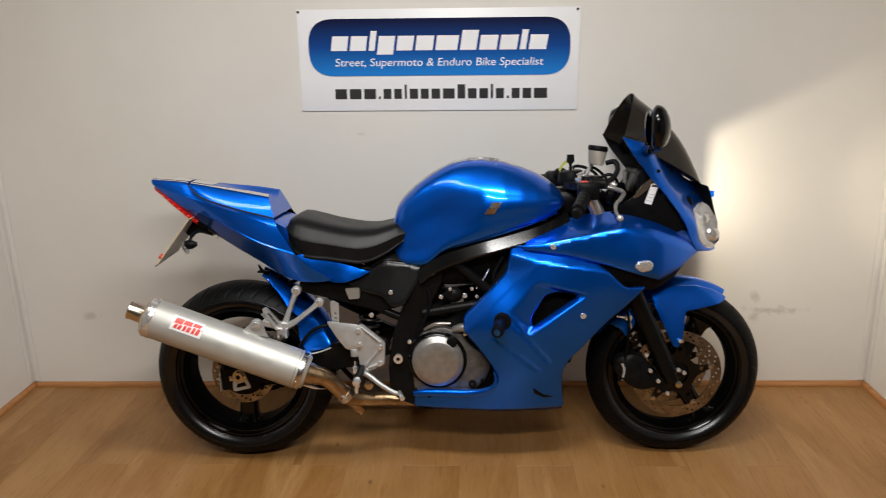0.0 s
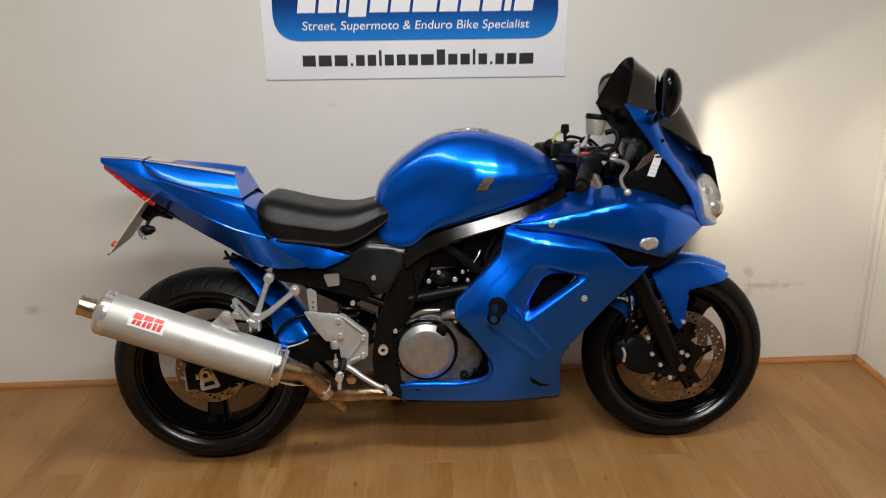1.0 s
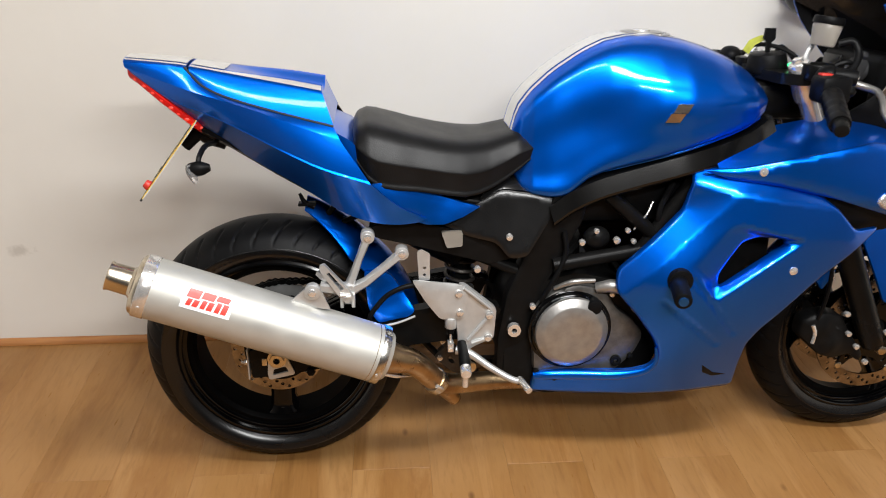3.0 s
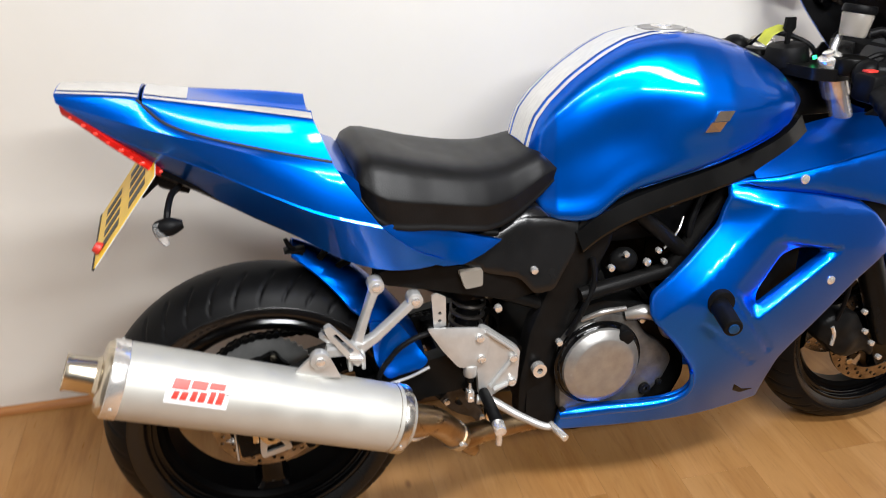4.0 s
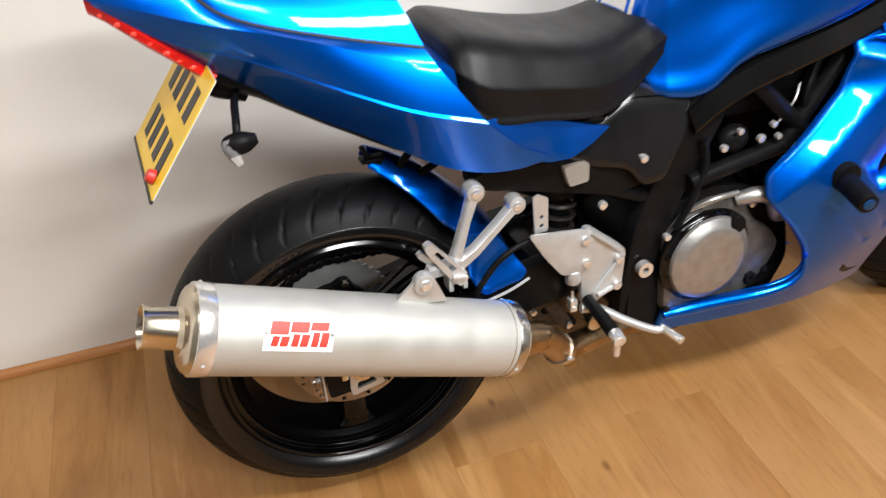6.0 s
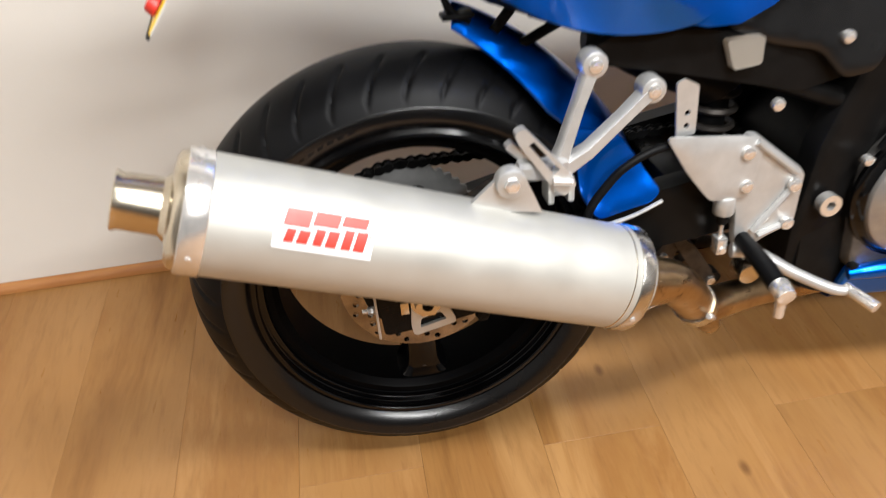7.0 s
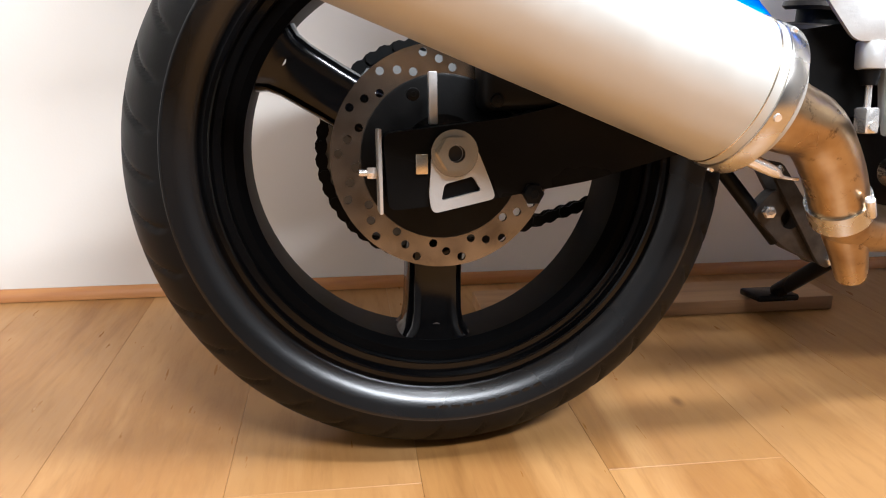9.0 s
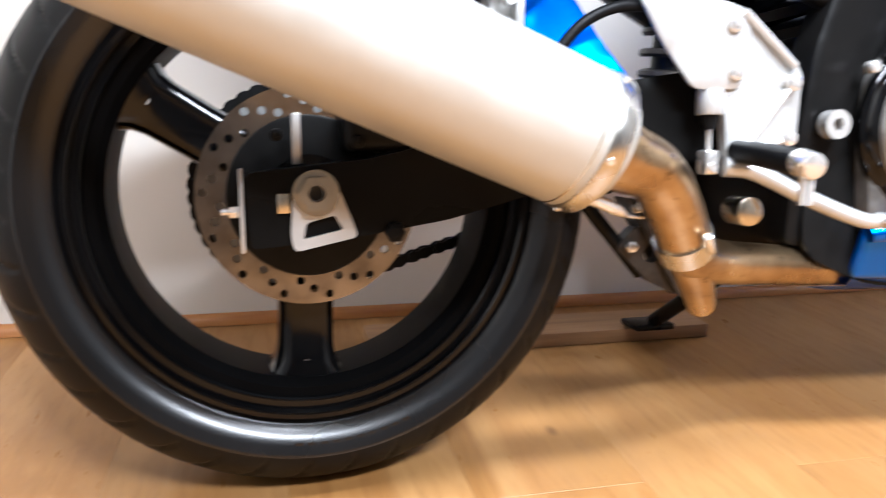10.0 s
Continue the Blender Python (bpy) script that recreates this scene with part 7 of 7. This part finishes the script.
    leg_pts = [(1.340, 0.562), (1.41, 0.588), (1.49, 0.590), (1.555, 0.572), (1.598, 0.546), (1.570, 0.532), (1.511, 0.521), (1.452, 0.511), (1.440, 0.418), (1.422, 0.394), (1.409, 0.402), (1.352, 0.526)]
    lf = surf([(1.34, 0.562, -0.080), (1.41, 0.588, -0.066), (1.49, 0.590, -0.060), (1.598, 0.546, -0.050), (1.57, 0.532, -0.074), (1.45, 0.511, -0.094), (1.352, 0.526, -0.092), (1.42, 0.394, -0.112)])
    for s in (-1, 1):
        bm = panel(leg_pts, lf, corner=0.010, roll=0.005)
        part("mudguard_leg", bm if s < 0 else mirrored(bm), BLUE, guard)
        bolt("mudguard_bolt", (1.430, s * 0.112, 0.420), 0.0065, guard, CHROME, side=s)
        rear_leg = panel([(1.205, 0.470), (1.25, 0.505), (1.285, 0.520), (1.290, 0.470), (1.262, 0.425), (1.245, 0.45)], surf([(1.205, 0.47, -0.080), (1.285, 0.52, -0.085), (1.262, 0.425, -0.092)]), corner=0.008)
        part("mudguard_tail", rear_leg if s < 0 else mirrored(rear_leg), BLUE, guard)
    steered(guard)


fork()


def bars():
    yoke = part("top_yoke", sheet([(1.06, 0.0), (1.07, 0.1), (1.10, 0.132), (1.15, 0.120), (1.158, 0.09), (1.14, 0.03), (1.135, 0.0), (1.14, -0.03), (1.158, -0.09), (1.15, -0.120), (1.10, -0.132), (1.07, -0.1)], 0, 0.022, corner=0.01), SATIN, bike, "black top yoke")
    for v in yoke.data.vertices:
        x, y, z = v.co
        v.co = Vector((x, z, 0.905 + y))
    yoke.data.flip_normals()
    bm = B()
    cyl(bm, (1.092, 0, 0.915), (1.088, 0, 0.958), 0.045, 0.040, 32, 0.008)
    part("ignition_shroud", bm, BLACK, yoke)
    bm = B()
    cyl(bm, (1.105, 0, 0.91), (1.100, 0, 0.945), 0.018, 0.016, 6, 0.002)
    part("steering_nut", bm, CHROME, yoke)
    steered(yoke)
    for s in (-1, 1):
        inner, outer = (Vector((1.136, -0.150, 0.936)), Vector((1.060, -0.352, 0.867))) if s < 0 else (Vector((1.092, 0.112, 0.925)), Vector((0.985, 0.300, 0.900)))
        d = (outer - inner).normalized()
        bm = B()
        cyl(bm, inner, outer, 0.011, 0.011, 16)
        bar = part("handlebar", bm, SATIN, bike, "black clip-on handlebar")
        bm = B()
        cyl(bm, inner - Vector((0.0, s * 0.027, 0)) + Vector((0, 0, -0.018)), inner - Vector((0, s * 0.027, 0)) + Vector((0, 0, 0.014)), 0.032, 0.032, 24, 0.003)
        part("bar_clamp", bm, SATIN, bar)
        bm = B()
        path = [inner + d * 0.10 + d * (0.118 * k / 10) for k in range(11)]
        tube(bm, path, [0.0205 if k % 2 else 0.0190 for k in range(11)], 18, 2)
        part("grip", bm, BLACK, bar, "ribbed black rubber grip")
        bm = B()
        cyl(bm, outer - d * 0.012, outer + d * 0.016, 0.0155, 0.0135, 18, 0.003)
        part("bar_end", bm, DARKCASE, bar)
        bm = B()
        box(bm, (-0.030, -0.028, -0.026), (0.032, 0.026, 0.026), 0.010)
        bmesh.ops.transform(bm, matrix=Matrix.Translation(inner + d * 0.075), verts=bm.verts)
        sw = part("switch_block", bm, BLACK, bar)
        bm = B()
        box(bm, (-0.014, -0.006, 0.0), (0.008, 0.012, 0.008), 0.002)
        bmesh.ops.transform(bm, matrix=Matrix.Translation(inner + d * 0.070 + Vector((-0.008, 0, 0.020))), verts=bm.verts)
        part("kill_switch", bm, REDSW if s < 0 else GREYPL, sw)
        bm = B()
        p = inner + d * 0.045
        near_lever = [(1.165, -0.150, 0.922), (1.200, -0.172, 0.914), (1.220, -0.204, 0.906), (1.204, -0.250, 0.894), (1.181, -0.292, 0.882), (1.173, -0.332, 0.866), (1.179, -0.358, 0.852)]
        tube(bm, near_lever if s < 0 else [p + Vector((0.035, 0, 0.005)), p + Vector((0.075, s * 0.045, 0.006)), p + Vector((0.100, s * 0.105, -0.010)), p + Vector((0.090, s * 0.165, -0.036)), p + Vector((0.078, s * 0.188, -0.052))], [0.0075, 0.0075, 0.0068, 0.0062, 0.0056, 0.0052, 0.005][:7 if s < 0 else 5], 10)
        bl = B()
        lv = part("lever", bm, ENGINE, bar, "alloy brake lever" if s < 0 else "alloy clutch lever")
        bl.free()
        bm = B()
        blob(bm, (1.179, -0.361, 0.851) if s < 0 else tuple(p + Vector((0.077, s * 0.190, -0.054))), (0.0095, 0.0095, 0.0095), 14, 10)
        part("lever_ball", bm, CAST, lv)
        bm = B()
        cyl(bm, p + Vector((0.010, 0.0, 0.012)), p + Vector((0.048, s * 0.022, 0.010)), 0.017, 0.015, 18, 0.003)
        part("master_cylinder" if s < 0 else "lever_perch", bm, BLACK, bar)
    # throttle and clutch housings, cable ends
    for name, p, q, mat in (("throttle_housing", (1.128, -0.178, 0.925), (0.028, 0.026, 0.030), BLACK), ("clutch_perch", (1.075, 0.150, 0.935), (0.026, 0.030, 0.022), BLACK), ("brake_light_switch", (1.185, -0.165, 0.900), (0.014, 0.016, 0.012), DARKCASE), ("cable_adjuster", (1.118, 0.135, 0.945), (0.012, 0.020, 0.010), STEEL), ("hose_banjo", (1.200, -0.150, 0.925), (0.012, 0.012, 0.010), CHROME)):
        bm = B()
        blob(bm, p, q, 16, 12)
        part(name, bm, mat, bike)
    # front brake fluid reservoir
    c = Vector((1.154, -0.094, 0.982))
    bm = B()
    cyl(bm, c, c + Vector((0.006, 0, 0.044)), 0.0245, 0.029, 28, 0.004)
    r = part("brake_fluid_reservoir", bm, CLEAR, bike, "milky plastic brake fluid reservoir with black cap")
    bm = B()
    cyl(bm, c + Vector((0.006, 0, 0.043)), c + Vector((0.008, 0, 0.058)), 0.0315, 0.0305, 28, 0.003)
    part("reservoir_cap", bm, BLACK, r)
    bm = B()
    tube(bm, [c + Vector((0.03, -0.01, 0.005)), c + Vector((0.055, -0.02, 0.010)), c + Vector((0.062, -0.035, -0.012)), c + Vector((0.045, -0.05, -0.038)), c + Vector((0.02, -0.055, -0.05))], 0.008, 10)
    part("reservoir_hose", bm, BLACK, r)
    bm = B()
    tube(bm, [c + Vector((-0.01, 0.02, 0.0)), c + Vector((-0.025, 0.01, -0.03)), c + Vector((-0.02, -0.03, -0.055))], 0.006, 8)
    part("reservoir_bracket", bm, CAST, r)
    for pts in ([(1.13, 0.05, 0.92), (1.17, 0.10, 0.96), (1.22, 0.12, 0.93), (1.25, 0.10, 0.88)], [(1.14, -0.12, 0.93), (1.19, -0.14, 0.955), (1.22, -0.12, 0.92), (1.21, -0.08, 0.86)], [(1.10, 0.14, 0.93), (1.12, 0.10, 0.965), (1.17, 0.04, 0.95), (1.2, 0.02, 0.9)]):
        bm = B()
        tube(bm, pts, 0.0052, 8)
        part("control_cable", bm, BLACK, bike)
    bm = B()
    cyl(bm, (1.115, -0.052, 0.936), (1.113, -0.052, 0.941), 0.004, 0.004, 10)
    part("neutral_light", bm, GREENON, bike, "lit green neutral light")
    bm = B()
    box(bm, (1.02, -0.06, 0.82), (1.20, 0.06, 0.90), 0.02)
    part("steering_head", bm, SATIN, bike)


bars()


# the body sits a little nose-down over the wheels
SET = Matrix(((0.984, 0, 0, 0.0155), (0, 1, 0, 0), (-0.008, 0, 1, -0.002), (0, 0, 0, 1)))
for top in bike.children:
    if top.name.split(".")[0] in ("rear_wheel", "front_wheel", "drive_chain", "swingarm", "silencer", "lamp_shade", "rear_hugger", "undertray_stay", "suspension_linkage"):
        continue
    for o in (top, *top.children_recursive):
        o.data.transform(SET)
        if not top.name.startswith(("fork", "front_m")):
            for v in o.data.vertices:
                v.co.x += 0.018 * min(1.0, max(0.0, (v.co.x - 1.37) / 0.16)) ** 1.5

# ---- loose things ----
def ignition_key():
    k = thing("ignition_key", "motorcycle key with a lime yellow tag in the ignition", "key")
    k.parent = None
    up = Matrix.Translation((0.014, -0.037, -0.011)) @ Matrix.Rotation(radians(YAW_DEG), 4, "Z") @ Matrix.Rotation(radians(-LEAN_DEG), 4, "X") @ Matrix.Diagonal((0.984, 1, 1, 1))
    bm = B()
    rings(bm, [[up @ Vector((1.090 + x, y, 0.957 + z)) for x, z in ((-0.004, 0.0), (0.004, 0.0), (0.005, 0.022), (0.013, 0.030), (0.011, 0.052), (-0.011, 0.052), (-0.013, 0.030), (-0.005, 0.022))] for y in (-0.0035, 0.0035)])
    bmesh.ops.recalc_face_normals(bm, faces=bm.faces)
    part("key_head", bm, BLACK, k)
    bm = B()
    tag = [(1.100, 0.004, 0.984), (1.086, 0.020, 0.986), (1.068, 0.032, 0.974), (1.058, 0.036, 0.954)]
    loops = []
    for (x, y, z), w in zip(tag, (0.004, 0.012, 0.016, 0.015)):
        loops.append([up @ Vector((x + a, y + b, z + c)) for a, b, c in ((0, -w, -0.002), (0, w, 0.004), (0.001, w, 0.0055), (0.001, -w, -0.0005))])
    rings(bm, loops)
    bmesh.ops.recalc_face_normals(bm, faces=bm.faces)
    part("tag", bm, LIMETAG, k)


ignition_key()

bm = B()
box(bm, (0.10, 0.255, 0.0005), (0.655, 0.345, 0.0225), 0.002)
tagged(link_mesh("wooden_board", bm, BOARD), "worn flat wooden board under the stand foot", "board")


# ---- floor planks, laid last ----
def floor():
    tagged(link_mesh("floor", box(B(), (X0 - 0.12, YS - 0.12, -0.06), (X1 + 0.12, YW + 0.12, -0.004)), JOINT), "oak laminate floor with planks running towards the wall", "floor", kind="structure")
    host = bpy.data.objects["floor"]
    w, L = 0.1867, 1.2
    shared = {}
    k0 = int((X0 + 0.217) / w) - 1
    for k in range(k0, k0 + 21):
        xa, xb = max(X0, -0.217 + k * w), min(X1, -0.217 + (k + 1) * w)
        if xb - xa < 0.004:
            continue
        y = -0.137 + (0 if k % 2 == 0 else 0.6) - 6 * L
        while y < YW:
            ya, yb = max(YS, y), min(YW, y + L)
            y += L
            if yb - ya < 0.01:
                continue
            size = (round(xb - xa, 4), round(yb - ya, 4))
            if size not in shared:
                bm = box(B(), (-size[0] / 2 + 0.0001, -size[1] / 2 + 0.0001, -0.004), (size[0] / 2 - 0.0001, size[1] / 2 - 0.0001, 0.0), 0.0003, 1)
                me = bpy.data.meshes.new("plank")
                bm.to_mesh(me)
                bm.free()
                me.materials.append(PLANK)
                shared[size] = me
            ob = new("plank", shared[size])
            ob.location = ((xa + xb) / 2, (ya + yb) / 2, 0)
            ob.parent = host


floor()
